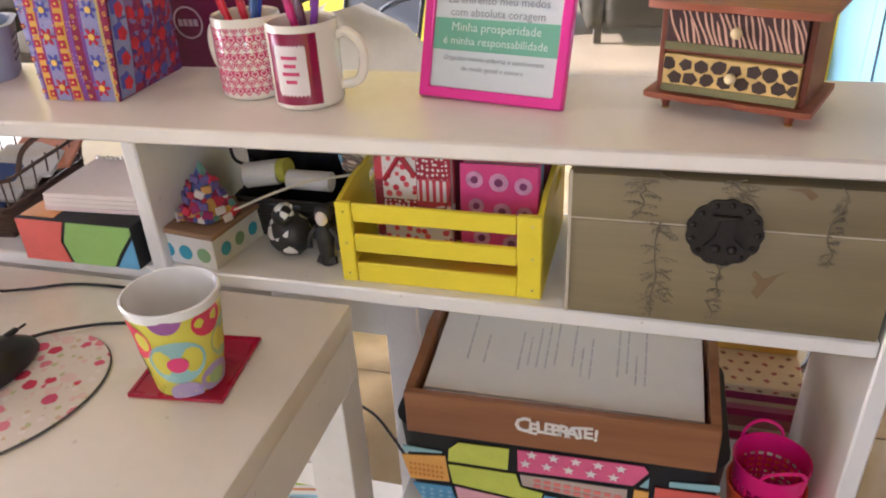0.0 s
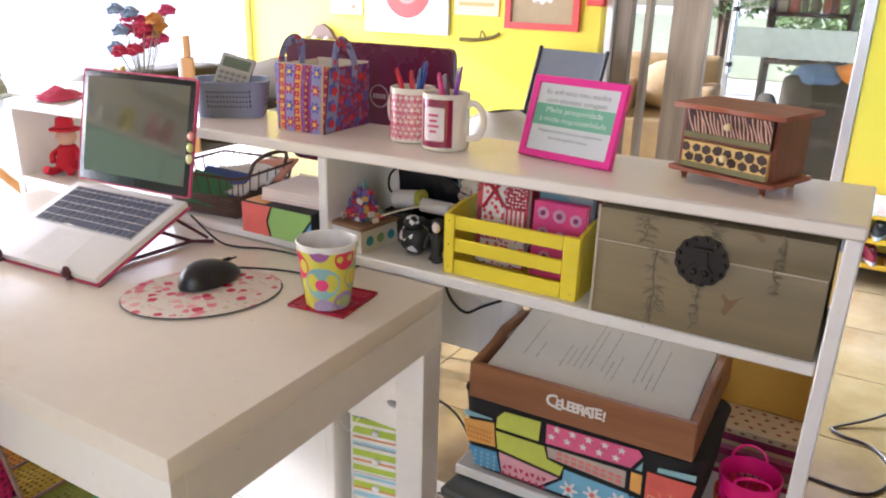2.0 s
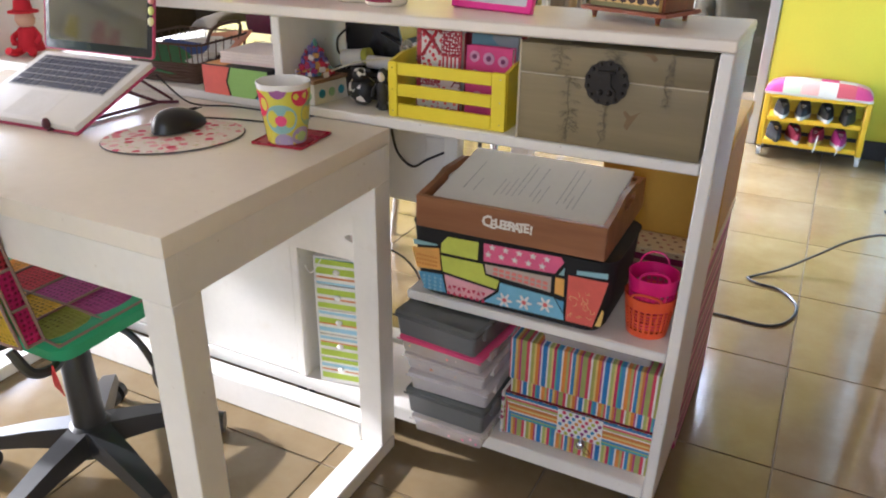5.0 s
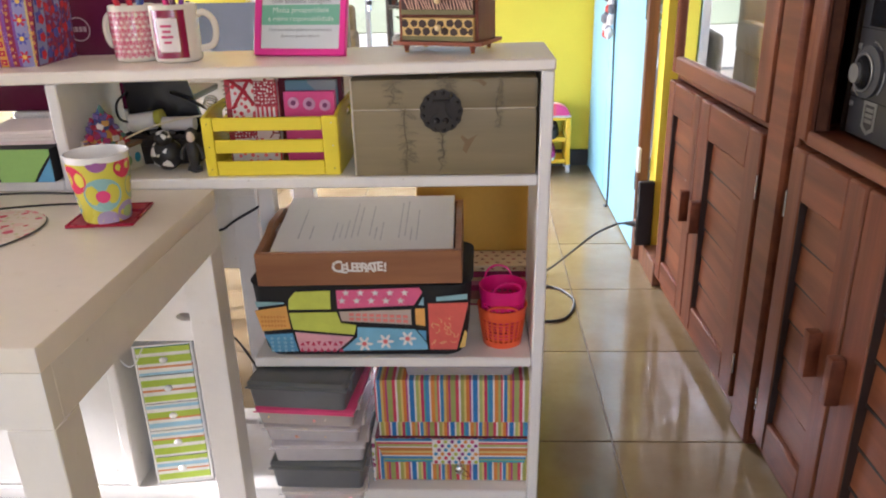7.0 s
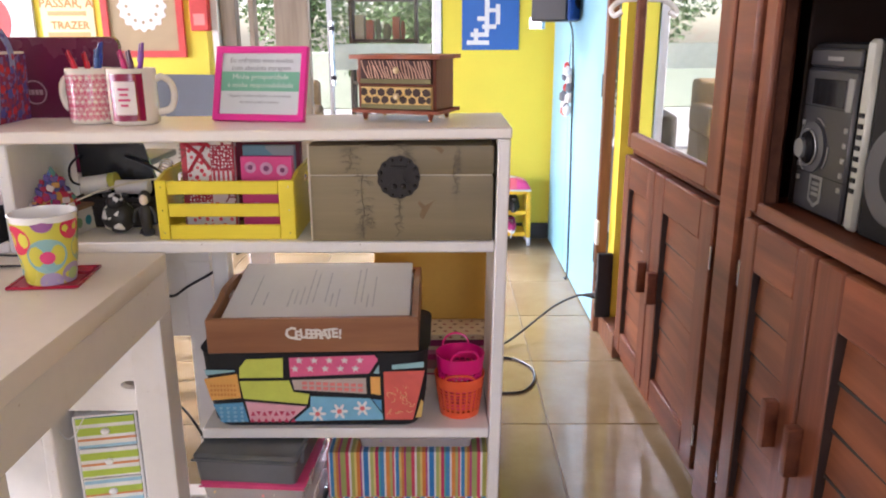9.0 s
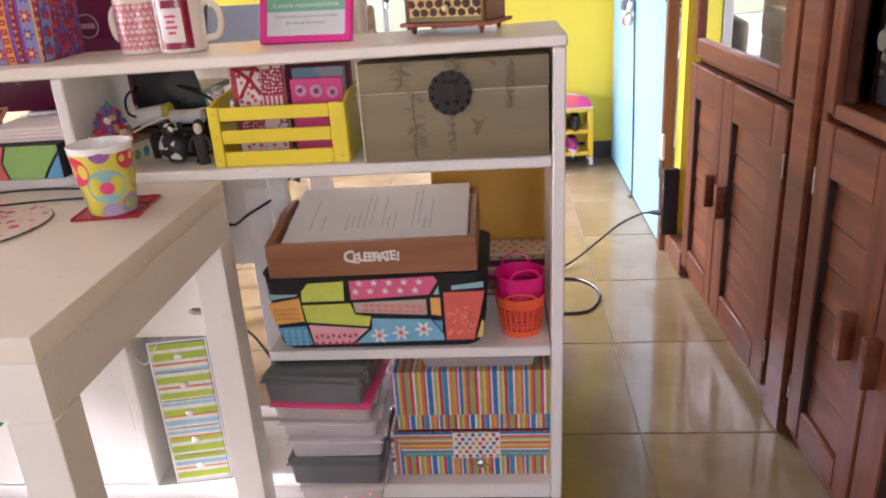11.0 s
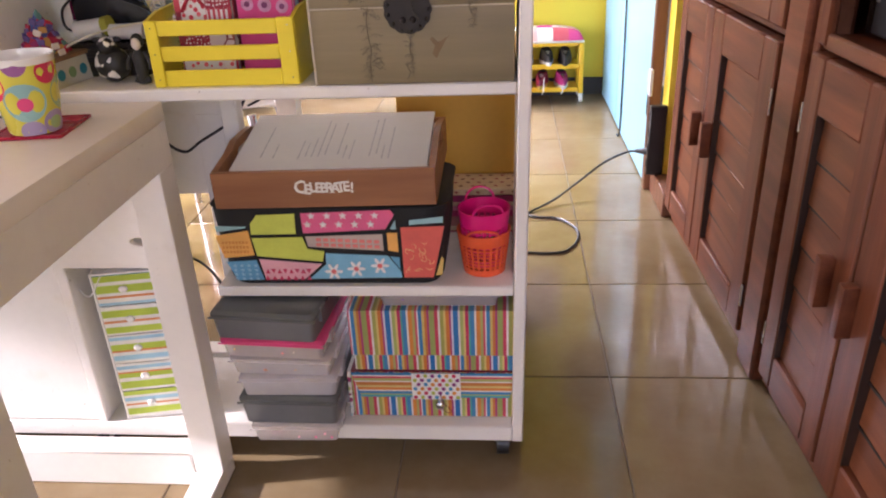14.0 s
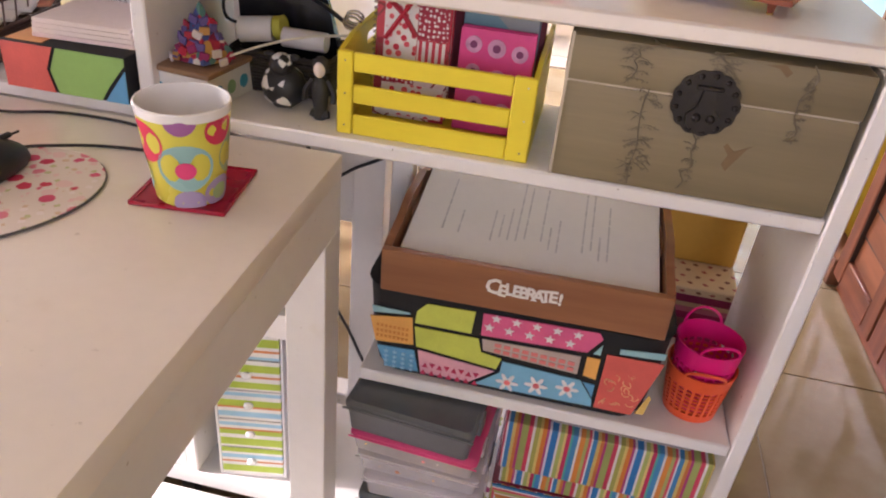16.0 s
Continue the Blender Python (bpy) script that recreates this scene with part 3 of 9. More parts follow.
for n, x0, x1, y0, y1, m in (("jamb", -1.36, -1.29, -0.06, 0.09, WHITE), ("frame_post", -1.285, -1.20, -0.03, 0.05, GREYWOOD), ("frame_post", -1.13, -1.10, -0.03, 0.05, GREYWOOD), ("folded_leaf", -0.985, -0.80, -0.05, 0.02, GREYWOOD), ("jamb", -0.125, -0.075, -0.07, 0.07, ALU)):
    bpart(n, (x0 + 0.7, y0, 0), (x1 + 0.7, y1, 2.14), m, dw, 0.004)
bpart("pane", (0.02, 0.0, 0.05), (0.57, 0.006, 2.1), GLASS, dw, 0, "clear glass pane").visible_shadow = False
FROST = clear_sheet("frosted_film", (0.42, 0.46, 0.40), 0.6, 0.6)
bpart("frosted_band", (0.022, -0.004, 0.955), (0.568, -0.001, 1.095), FROST, dw, 0, "frosted strip across the glass")
bpart("leaf_stile", (-0.005, -0.012, 0.02), (0.019, 0.016, 2.12), ALU, dw, 0.003)
bpart("sill", (-0.66, -0.05, -0.003), (0.63, 0.08, 0.012), GREYWOOD, dw, 0.002)
bm = bmesh.new()
cyl(bm, (0.026, -0.05, 0.872), (0.026, -0.05, 1.216), 0.013, seg=16)
bar = part("bar_handle", bm, STEEL, dw, "long tubular steel handle")
for z in (0.905, 1.165):
    bm = bmesh.new()
    cyl(bm, (0.026, -0.05, z), (0.026, -0.05, z + 0.022), 0.0165, seg=16)
    cyl(bm, (0.026, -0.05, z + 0.011), (0.012, -0.010, z + 0.011), 0.008, seg=10)
    part("collar", bm, BLACK, bar, "black collar")

# the old unit sags a little: its top falls away to the west, its east side leans
TOP_SLOPE = 0.008


def top_z(x):
    return UT + TOP_SLOPE * x


for ob in unit.children:
    k = {"top_board": TOP_SLOPE}.get(ob.name.split(".")[0], 0)
    lean = ob.name.startswith("side_panel") and ob.data.vertices[0].co.x > 0
    for v in ob.data.vertices:
        v.co.z += k * (v.co.x - 0.87)
        if ob.name.startswith(("side_panel", "divider")) and v.co.z > 0.9:
            v.co.z += TOP_SLOPE * (v.co.x - 0.87)
        if lean:
            v.co.x += 0.015 * (v.co.z - 0.75)

# ---- on the shelf unit: chest, crate, tray, boxes ----
LINEN = wood("painted_linen_wood", (0.190, 0.148, 0.078), (0.262, 0.208, 0.114), 0.55, "x", 30)
IRON = mat("dark_iron", (0.028, 0.022, 0.018), 0.5, 0.4, var=0.3, bumpy=0.4)
VINE = mat("vine_paint", (0.165, 0.132, 0.082), 0.7, var=0.35)
PALE_LINE = mat("pale_edge", (0.52, 0.45, 0.33), 0.6)


def vine(bm, x, z0, z1, y, spread, n, rng):
    """A painted twig: a thin stem with side sprigs, barely proud of the board."""
    n = int(n * 1.5)
    spread *= 0.85
    pts = [(x + rng.uniform(-0.006, 0.006), y, z0 + (z1 - z0) * k / 7) for k in range(8)]
    tube(bm, pts, 0.0007, 4, 3)
    for k in range(n):
        t = rng.random()
        z, s = z0 + (z1 - z0) * t, rng.choice((-1, 1))
        ln = spread * rng.uniform(0.4, 1)
        a = Vector((x, y, z))
        b = a + Vector((s * ln, 0, ln * rng.uniform(-0.9, 0.5)))
        tube(bm, [a, (a + b) / 2 + Vector((0, 0, 0.002)), b], 0.00035, 4, 2)
        for q in range(5):
            c = a.lerp(b, 0.3 + 0.18 * q) + Vector((rng.uniform(-0.002, 0.002), 0, rng.uniform(-0.002, 0.002)))
            cyl(bm, c + Vector((0, 0.0002, 0)), c + Vector((0, -0.0005, 0)), rng.uniform(0.0005, 0.0011), seg=5)


def storage_chest():
    c = thing("storage_chest", "olive-beige painted wooden chest with a dark round lock", "chest", (-0.1705, 0.112, 0.7575))
    w, d, s = 0.1535, 0.112, 0.113
    bm = bmesh.new()
    box(bm, (-w, -d, 0), (w, d, s), 0.004, 2)
    part("body", bm, LINEN, c)
    bm = bmesh.new()
    box(bm, (-w - 0.002, -d - 0.001, s + 0.0015), (w + 0.001, d, 0.1635), 0.004, 2)
    part("lid", bm, LINEN, c)
    bm = bmesh.new()
    box(bm, (-w + 0.002, -d + 0.002, s - 0.001), (w - 0.002, d, s + 0.002))
    box(bm, (-w - 0.001, -d - 0.0012, 0.001), (-w + 0.0022, -d + 0.001, 0.166))
    part("edge_line", bm, PALE_LINE, c)
    bm = bmesh.new()
    n = 72
    plate(bm, [((0.034 + 0.0022 * abs(math.cos(6.5 * a))) * math.cos(a), (0.034 + 0.0022 * abs(math.cos(6.5 * a))) * math.sin(a)) for a in [2 * math.pi * k / n for k in range(n)]], [], 0.003, xz(-0.004, -d - 0.0045, 0.111))
    lock = part("lock_plate", bm, IRON, c, "scalloped dark iron lock plate")
    bm = bmesh.new()
    for k in range(13):
        a = 2 * math.pi * k / 13
        ball(bm, (-0.004 + 0.0305 * math.cos(a), -d - 0.0045, 0.111 + 0.0305 * math.sin(a)), 0.0035, sub=1)
    box(bm, (-0.017, -d - 0.011, 0.127), (0.010, -d - 0.005, 0.131), 0.001)
    plate(bm, [(-0.009, 0.127), (0.003, 0.127), (0.005, 0.108), (0.014, 0.098), (0.012, 0.086), (-0.004, 0.081), (-0.020, 0.086), (-0.022, 0.098), (-0.012, 0.108)], [], 0.004, xz(0, -d - 0.0095, 0))
    for x in (-0.011, 0.004):
        ball(bm, (x, -d - 0.011, 0.097), 0.0048, sub=2)
    part("hasp", bm, IRON, lock, "hinged hasp with two knobs")
    rng = random.Random(4)
    bm = bmesh.new()
    vine(bm, -0.062, 0.004, 0.166, -d - 0.0003, 0.020, 40, rng)
    vine(bm, -0.005, 0.008, 0.076, -d - 0.0003, 0.010, 12, rng)
    vine(bm, 0.004, 0.146, 0.167, -d - 0.0013, 0.025, 12, rng)
    vine(bm, 0.092, 0.083, 0.166, -d - 0.0013, 0.009, 18, rng)
    vine(bm, -0.082, 0.125, 0.160, -d - 0.0013, 0.020, 12, rng)
    part("painted_vine", bm, VINE, c, "dark painted trailing vines")
    bm = bmesh.new()
    plate(bm, [(0.030, 0.045), (0.036, 0.038), (0.041, 0.048), (0.052, 0.067), (0.058, 0.072), (0.047, 0.066), (0.039, 0.062), (0.030, 0.070), (0.027, 0.066), (0.034, 0.057)], [], 0.0005, xz(0, -d - 0.0006, 0))
    bird_paint = mat("bird_paint", (0.19, 0.120, 0.055), 0.7, var=0.3)
    part("painted_bird", bm, bird_paint, c, "small brown painted bird")
    bm = bmesh.new()
    plate(bm, [(0.044, 0.160), (0.064, 0.162), (0.072, 0.155), (0.067, 0.150), (0.058, 0.158)], [], 0.0005, xz(0, -d - 0.0016, 0))
    part("painted_bird", bm, bird_paint, c, "small brown painted bird")
    return c


storage_chest()

YELLOW = mat("yellow_gloss_paint", (0.82, 0.66, 0.03), 0.36, var=0.07, grain=60, bumpy=0.12, stretch=(1, 1, 3))


def slatted_crate():
    c = thing("slatted_crate", "yellow painted wooden crate with three front slats", "crate", (-0.471, 0.114, 0.7573))
    w, d = 0.118, 0.1
    bpart("bottom", (-w + 0.006, -d + 0.009, 0.002), (w - 0.006, d - 0.007, 0.008), YELLOW, c, 0.001)
    for s in (-1, 1):
        bm = bmesh.new()
        m = Matrix.Translation((s * w, 0, 0)) @ Matrix(((0, 0, -s, 0), (1, 0, 0, 0), (0, 1, 0, 0), (0, 0, 0, 1)))
        plate(bm, [(-d + 0.009, 0), (d, 0), (d, 0.116), (-d + 0.05, 0.112), (-d + 0.009, 0.103)], [round_rect(0.0, 0.082, 0.06, 0.098, 0.007)], 0.006, m)
        part("side_panel", bm, YELLOW, c)
        bpart("front_post", (s * w - (0.0 if s < 0 else 0.027), -d, 0), (s * w + (0.019 if s < 0 else 0.0), -d + 0.0085, 0.103), YELLOW, c, 0.0015)
        for z in (0.012, 0.052, 0.092):
            bm = bmesh.new()
            cyl(bm, (s * (w - 0.010), -d - 0.0006, z), (s * (w - 0.010), -d + 0.001, z), 0.0012, seg=8)
            part("nail", bm, STEEL, c)
    for z0, z1 in ((0.0, 0.026), (0.040, 0.063), (0.079, 0.102)):
        bpart("slat", (-w + 0.0195, -d + 0.001, z0), (w - 0.0275, -d + 0.007, z1), YELLOW, c, 0.0015)
        bpart("slat", (-w + 0.0065, d - 0.006, z0), (w - 0.0065, d, z1), YELLOW, c, 0.0015)


slatted_crate()


def book(name, label, x0, x1, y0, y1, z0, z1, cover, lean=0.0, tilt=0.0, category="notebook"):
    t = thing(name, label, category, m=pose((x0 + x1) / 2, (y0 + y1) / 2, z0, lean, tilt, 0))
    w, d, h = (x1 - x0) / 2, (y1 - y0) / 2, z1 - z0
    bpart("cover", (-w, -d, 0), (w, -d + 0.0018, h), cover, t, 0.0006)
    bpart("cover", (-w, d - 0.0018, 0), (w, d, h), cover, t, 0.0006)
    bpart("pages", (-w + 0.003, -d + 0.0021, 0.002), (w - 0.002, d - 0.0021, h - 0.003), PAPER, t, 0)
    return t


PATCH = cells("patchwork_print", [(0.45, 0.02, 0.05), (0.80, 0.76, 0.72), (0.30, 0.02, 0.04), (0.72, 0.60, 0.58), (0.55, 0.06, 0.08)], 26, chebychev=True, edge=(0.25, 0.05, 0.05), edge_w=0.03)
MAROON = mat("maroon_cover", (0.20, 0.012, 0.03), 0.5)
nb = book("notebook", "spiral notebook with a red and white patchwork cover", -0.561, -0.468, 0.070, 0.088, 0.7660, 0.9170, PATCH, -3)
CREAM_RED = dots("cream_red_print", (0.78, 0.74, 0.70), [(0.62, 0.03, 0.06), (0.70, 0.10, 0.12)], 90, 0.34)
DOT_RED = dots("maroon_dot_print", (0.36, 0.015, 0.04), [(0.80, 0.74, 0.72)], 170, 0.30)
STRIPE_RED = stripes("red_stripe_print", [(0.5, (0.62, 0.05, 0.08)), (0.5, (0.80, 0.76, 0.74))], 0.0082)
for a, b, m in (((-0.036, -0.0098, 0.075), (0.005, -0.0091, 0.144), CREAM_RED), ((0.006, -0.0099, 0.102), (0.043, -0.0091, 0.144), DOT_RED), ((0.006, -0.0098, 0.074), (0.043, -0.0091, 0.1), STRIPE_RED), ((-0.036, -0.0099, 0.045), (0.005, -0.0091, 0.073), DOT_RED), ((-0.036, -0.0098, 0.004), (0.043, -0.0091, 0.044), CREAM_RED)):
    bpart("cloth_patch", a, b, m, nb, 0)
bm = bmesh.new()
for a, b in (((-0.040, 0.150), (0.004, 0.105)), ((0.0, 0.150), (-0.034, 0.098)), ((-0.014, 0.147), (0.006, 0.142))):
    tube(bm, [(a[0], -0.011, a[1]), ((a[0] + b[0]) / 2 + 0.003, -0.013, (a[1] + b[1]) / 2 + 0.004), (b[0], -0.011, b[1])], 0.0032, 6, 4)
part("ribbon", bm, mat("red_ribbon", (0.45, 0.01, 0.03), 0.5), nb, "crossed dark red ribbon")
bm = bmesh.new()
for k in range(20):
    z = 0.008 + k * 0.0072
    tube(bm, [(-0.047 + 0.005 * math.cos(a), 0.008 * math.sin(a), z) for a in (0, 1.25, 2.5, 3.77, 5.0, 6.28)], 0.0008, 5, 2)
part("spiral_binding", bm, STEEL, nb, "wire spiral binding")
book("notebook", "dark red hardback book standing in the crate", -0.556, -0.36, 0.118, 0.136, 0.7660, 0.9200, MAROON, -3)
GREYBLUE = cells("grey_blue_print", [(0.30, 0.32, 0.34), (0.16, 0.30, 0.38), (0.36, 0.30, 0.26)], 14)
book("notebook", "grey-blue printed notebook standing in the crate", -0.458, -0.366, 0.092, 0.106, 0.7660, 0.9080, GREYBLUE, -3)
pk = book("notebook", "pink notebook printed with small cameras", -0.456, -0.366, 0.066, 0.082, 0.7660, 0.8920, mat("pink_cover", (0.70, 0.06, 0.24), 0.45, var=0.2), -3)
for x, z, r in ((-0.028, 0.107, 0.010), (0.0, 0.105, 0.011), (0.028, 0.102, 0.010), (-0.026, 0.075, 0.009), (0.004, 0.070, 0.010), (0.030, 0.068, 0.009), (-0.02, 0.035, 0.01), (0.015, 0.03, 0.01)):
    bm = bmesh.new()
    cyl(bm, (x, -0.0078, z), (x, -0.0092, z), r, seg=18)
    lens = part("printed_lens", bm, mat("lilac_print", (0.62, 0.30, 0.48), 0.5, var=0.4, scale=60), pk, "printed lilac camera lens")
    bm = bmesh.new()
    cyl(bm, (x, -0.0090, z), (x, -0.0098, z), r * 0.45, seg=14)
    part("printed_dot", bm, mat("deep_print", (0.18, 0.03, 0.12), 0.5), lens)

# wooden tray with papers on a suitcase
TRAYWOOD = wood("tray_wood", (0.22, 0.085, 0.035), (0.36, 0.155, 0.065), 0.42, "x", 30)


def serving_tray():
    t = thing("serving_tray", "brown wooden tray holding a stack of papers", "tray", m=pose(-0.332, 0.138, 0.5575, 0, -0.5, 0.6))
    w, d, h = 0.186, 0.148, 0.064
    bpart("front_board", (-w, -d, 0), (w, -d + 0.011, h), TRAYWOOD, t, 0.0015)
    bpart("back_board", (-w, d - 0.011, 0), (w, d, h), TRAYWOOD, t, 0.0015)
    bpart("base", (-w + 0.011, -d + 0.0115, 0.003), (w - 0.011, d - 0.0115, 0.009), TRAYWOOD, t, 0)
    for s in (-1, 1):
        bm = bmesh.new()
        m = Matrix.Translation((s * w, 0, 0)) @ Matrix(((0, 0, -s, 0), (1, 0, 0, 0), (0, 1, 0, 0), (0, 0, 0, 1)))
        plate(bm, [(-d + 0.0112, 0), (d - 0.0112, 0), (d - 0.0112, h + 0.003), (0.085, h + 0.006), (0.065, h + 0.017), (-0.03, h + 0.019), (-0.07, h + 0.008), (-d + 0.0112, h)], [round_rect(-0.028, 0.048, 0.052, 0.067, 0.008)], 0.011, m)
        part("side_board", bm, TRAYWOOD, t)
    return t


tray = serving_tray()
LETTER = mat("white_print", (0.80, 0.76, 0.70), 0.6)
tag = new("word_mark")
tag.parent = tray
tag.empty_display_size = 0.02
rng = random.Random(2)
x = -0.037
for k, ch in enumerate("CELEBRATE!"):
    size = 0.031 if ch == "C" else 0.024
    writing(ch, size, 0.0006, LETTER, tag, Matrix.Translation((x, -0.1488, 0.034 + rng.uniform(-0.002, 0.002))) @ UPRIGHT @ Matrix.Rotation(radians(rng.uniform(-7, 7)), 4, "Z"), "letter", bold=0.0007)
    x += 0.0115 if ch == "C" else 0.0093
INK = mat("grey_ink", (0.60, 0.585, 0.59), 0.8, var=0.22, scale=60)
papers = thing("paper_stack", "stack of printed white paper sheets in a wooden tray", "papers", m=pose(-0.332, 0.138, 0.5675, 0, 0, 0.6))
rng = random.Random(8)
NS = 11
for k in range(NS):
    bm = bmesh.new()
    box(bm, (-0.166 + rng.uniform(-0.006, 0.003), rng.uniform(-0.004, 0.006), 0), (0.166 + rng.uniform(-0.004, 0.004), 0.228, 0.0036), 0.0005)
    last = part("sheet", bm, mat("printed_paper", (0.80, 0.78, 0.75), 0.8, var=0.05) if k not in (4, 8) else mat("kraft_paper", (0.62, 0.52, 0.38), 0.8), papers, m=pose(0, -0.122, 0.0038 * k, 9.5 * k / (NS - 1), 0, 0))
for j in range(21):
    x = -0.125 + j * 0.0112
    if j in (1, 3, 4, 5, 11, 15, 16):
        continue
    a = 0.045 + rng.uniform(0, 0.02)
    b = a + rng.choice((0.07, 0.12, 0.14, 0.05))
    y = a
    while y < b:
        ln = rng.uniform(0.012, 0.034)
        bm = bmesh.new()
        box(bm, (x, y, 0.0036), (x + 0.0024, min(b, y + ln), 0.0039))
        part("writing_bar", bm, INK, last)
        y += ln + 0.003

# patchwork suitcase
SUIT_BLACK = mat("black_cloth", (0.012, 0.012, 0.013), 0.7, var=0.3, grain=400, bumpy=0.4)
suit = thing("small_suitcase", "small suitcase in colourful pop-art patches outlined in black", "suitcase", (-0.334, 0.112, 0.4025))


def loft(bm, rings):
    vs = [[bm.verts.new(p) for p in r] for r in rings]
    n = len(vs[0])
    for a, b in zip(vs, vs[1:]):
        for i in range(n):
            bm.faces.new((a[i], a[(i + 1) % n], b[(i + 1) % n], b[i]))
    bm.faces.new(vs[0][::-1])
    bm.faces.new(vs[-1])


def suit_ring(z, w, d, r):
    return [(x, y, z) for x, y in round_rect(-w, -d, w, d, r, 5)]


bm = bmesh.new()
loft(bm, [suit_ring(0, 0.186, 0.098, 0.03), suit_ring(0.012, 0.193, 0.104, 0.034), suit_ring(0.06, 0.200, 0.108, 0.036), suit_ring(0.147, 0.206, 0.1125, 0.038)])
part("shell", bm, SUIT_BLACK, suit)
bm = bmesh.new()
loft(bm, [suit_ring(0.1475, 0.207, 0.113, 0.038), suit_ring(0.150, 0.209, 0.1135, 0.038), suit_ring(0.153, 0.203, 0.108, 0.036)])
lid = part("lid", bm, SUIT_BLACK, suit)


def motif_star(bm, x, z, r, y):
    plate(bm, [(x + (r if k % 2 == 0 else r * 0.42) * math.sin(math.pi * k / 5), z + (r if k % 2 == 0 else r * 0.42) * math.cos(math.pi * k / 5)) for k in range(10)], [], 0.0006, xz(0, y, 0))


def motif_flower(bm, x, z, r, y):
    plate(bm, [(x + r * (0.68 + 0.32 * math.cos(6 * a)) * math.cos(a), z + r * (0.68 + 0.32 * math.cos(6 * a)) * math.sin(a)) for a in [2 * math.pi * k / 48 for k in range(48)]], [], 0.0006, xz(0, y, 0))


def motif_tri(bm, x, z, r, y, up):
    plate(bm, [(x - r, z - up * r), (x + r, z - up * r), (x, z + up * r)], [], 0.0006, xz(0, y, 0))


def motif_swirl(bm, x, z, r, y, a):
    tube(bm, [(x + r * math.cos(a + b), y + 0.0003, z + r * math.sin(a + b)) for b in (0, 0.8, 1.6, 2.2)], 0.0007, 4, 3)


PCOL = {"lime": (0.60, 0.66, 0.10), "pink": (0.76, 0.13, 0.27), "grey": (0.52, 0.42, 0.36), "orange": (0.82, 0.42, 0.10), "rose": (0.80, 0.42, 0.48), "blue": (0.20, 0.48, 0.66), "red": (0.72, 0.13, 0.10), "teal": (0.30, 0.52, 0.56), "sky": (0.12, 0.36, 0.58), "yellow": (0.74, 0.50, 0.14)}
PATCHES = [
    ("lime", "205,288 210,245 240,213 390,208 384,286"),
    ("lime", "205,302 408,299 422,346 488,356 476,397 214,373"),
    ("pink", "414,207 762,197 776,216 738,270 414,284"),
    ("grey", "420,297 724,289 724,354 427,337"),
    ("orange", "742,285 782,285 782,360 742,353"),
    ("rose", "220,386 472,407 394,470 232,473"),
    ("blue", "492,364 738,374 786,438 789,463 414,468 488,408"),
    ("red", "797,264 966,260 944,350 914,463 797,463"),
    ("orange", "60,292 196,272 204,370 80,381"),
    ("sky", "84,397 208,390 224,473 115,476"),
    ("teal", "66,254 188,257 188,262 70,277"),
    ("teal", "832,237 962,224 962,246 832,254"),
    ("teal", "756,270 779,236 779,271"),
    ("sky", "748,378 784,381 784,428"),
    ("yellow", "924,455 950,378 958,390 950,452"),
]
MOTIF_W = mat("white_motif", (0.78, 0.74, 0.72), 0.6)


def suit_xz(px, py):
    return -0.197 + (px - 60) / 900 * 0.394, 0.008 + (478 - py) / 285 * 0.141


def front_y(z):
    return -0.1045 - 0.0085 * z / 0.122 - (0.0 if z > 0.012 else -0.002)


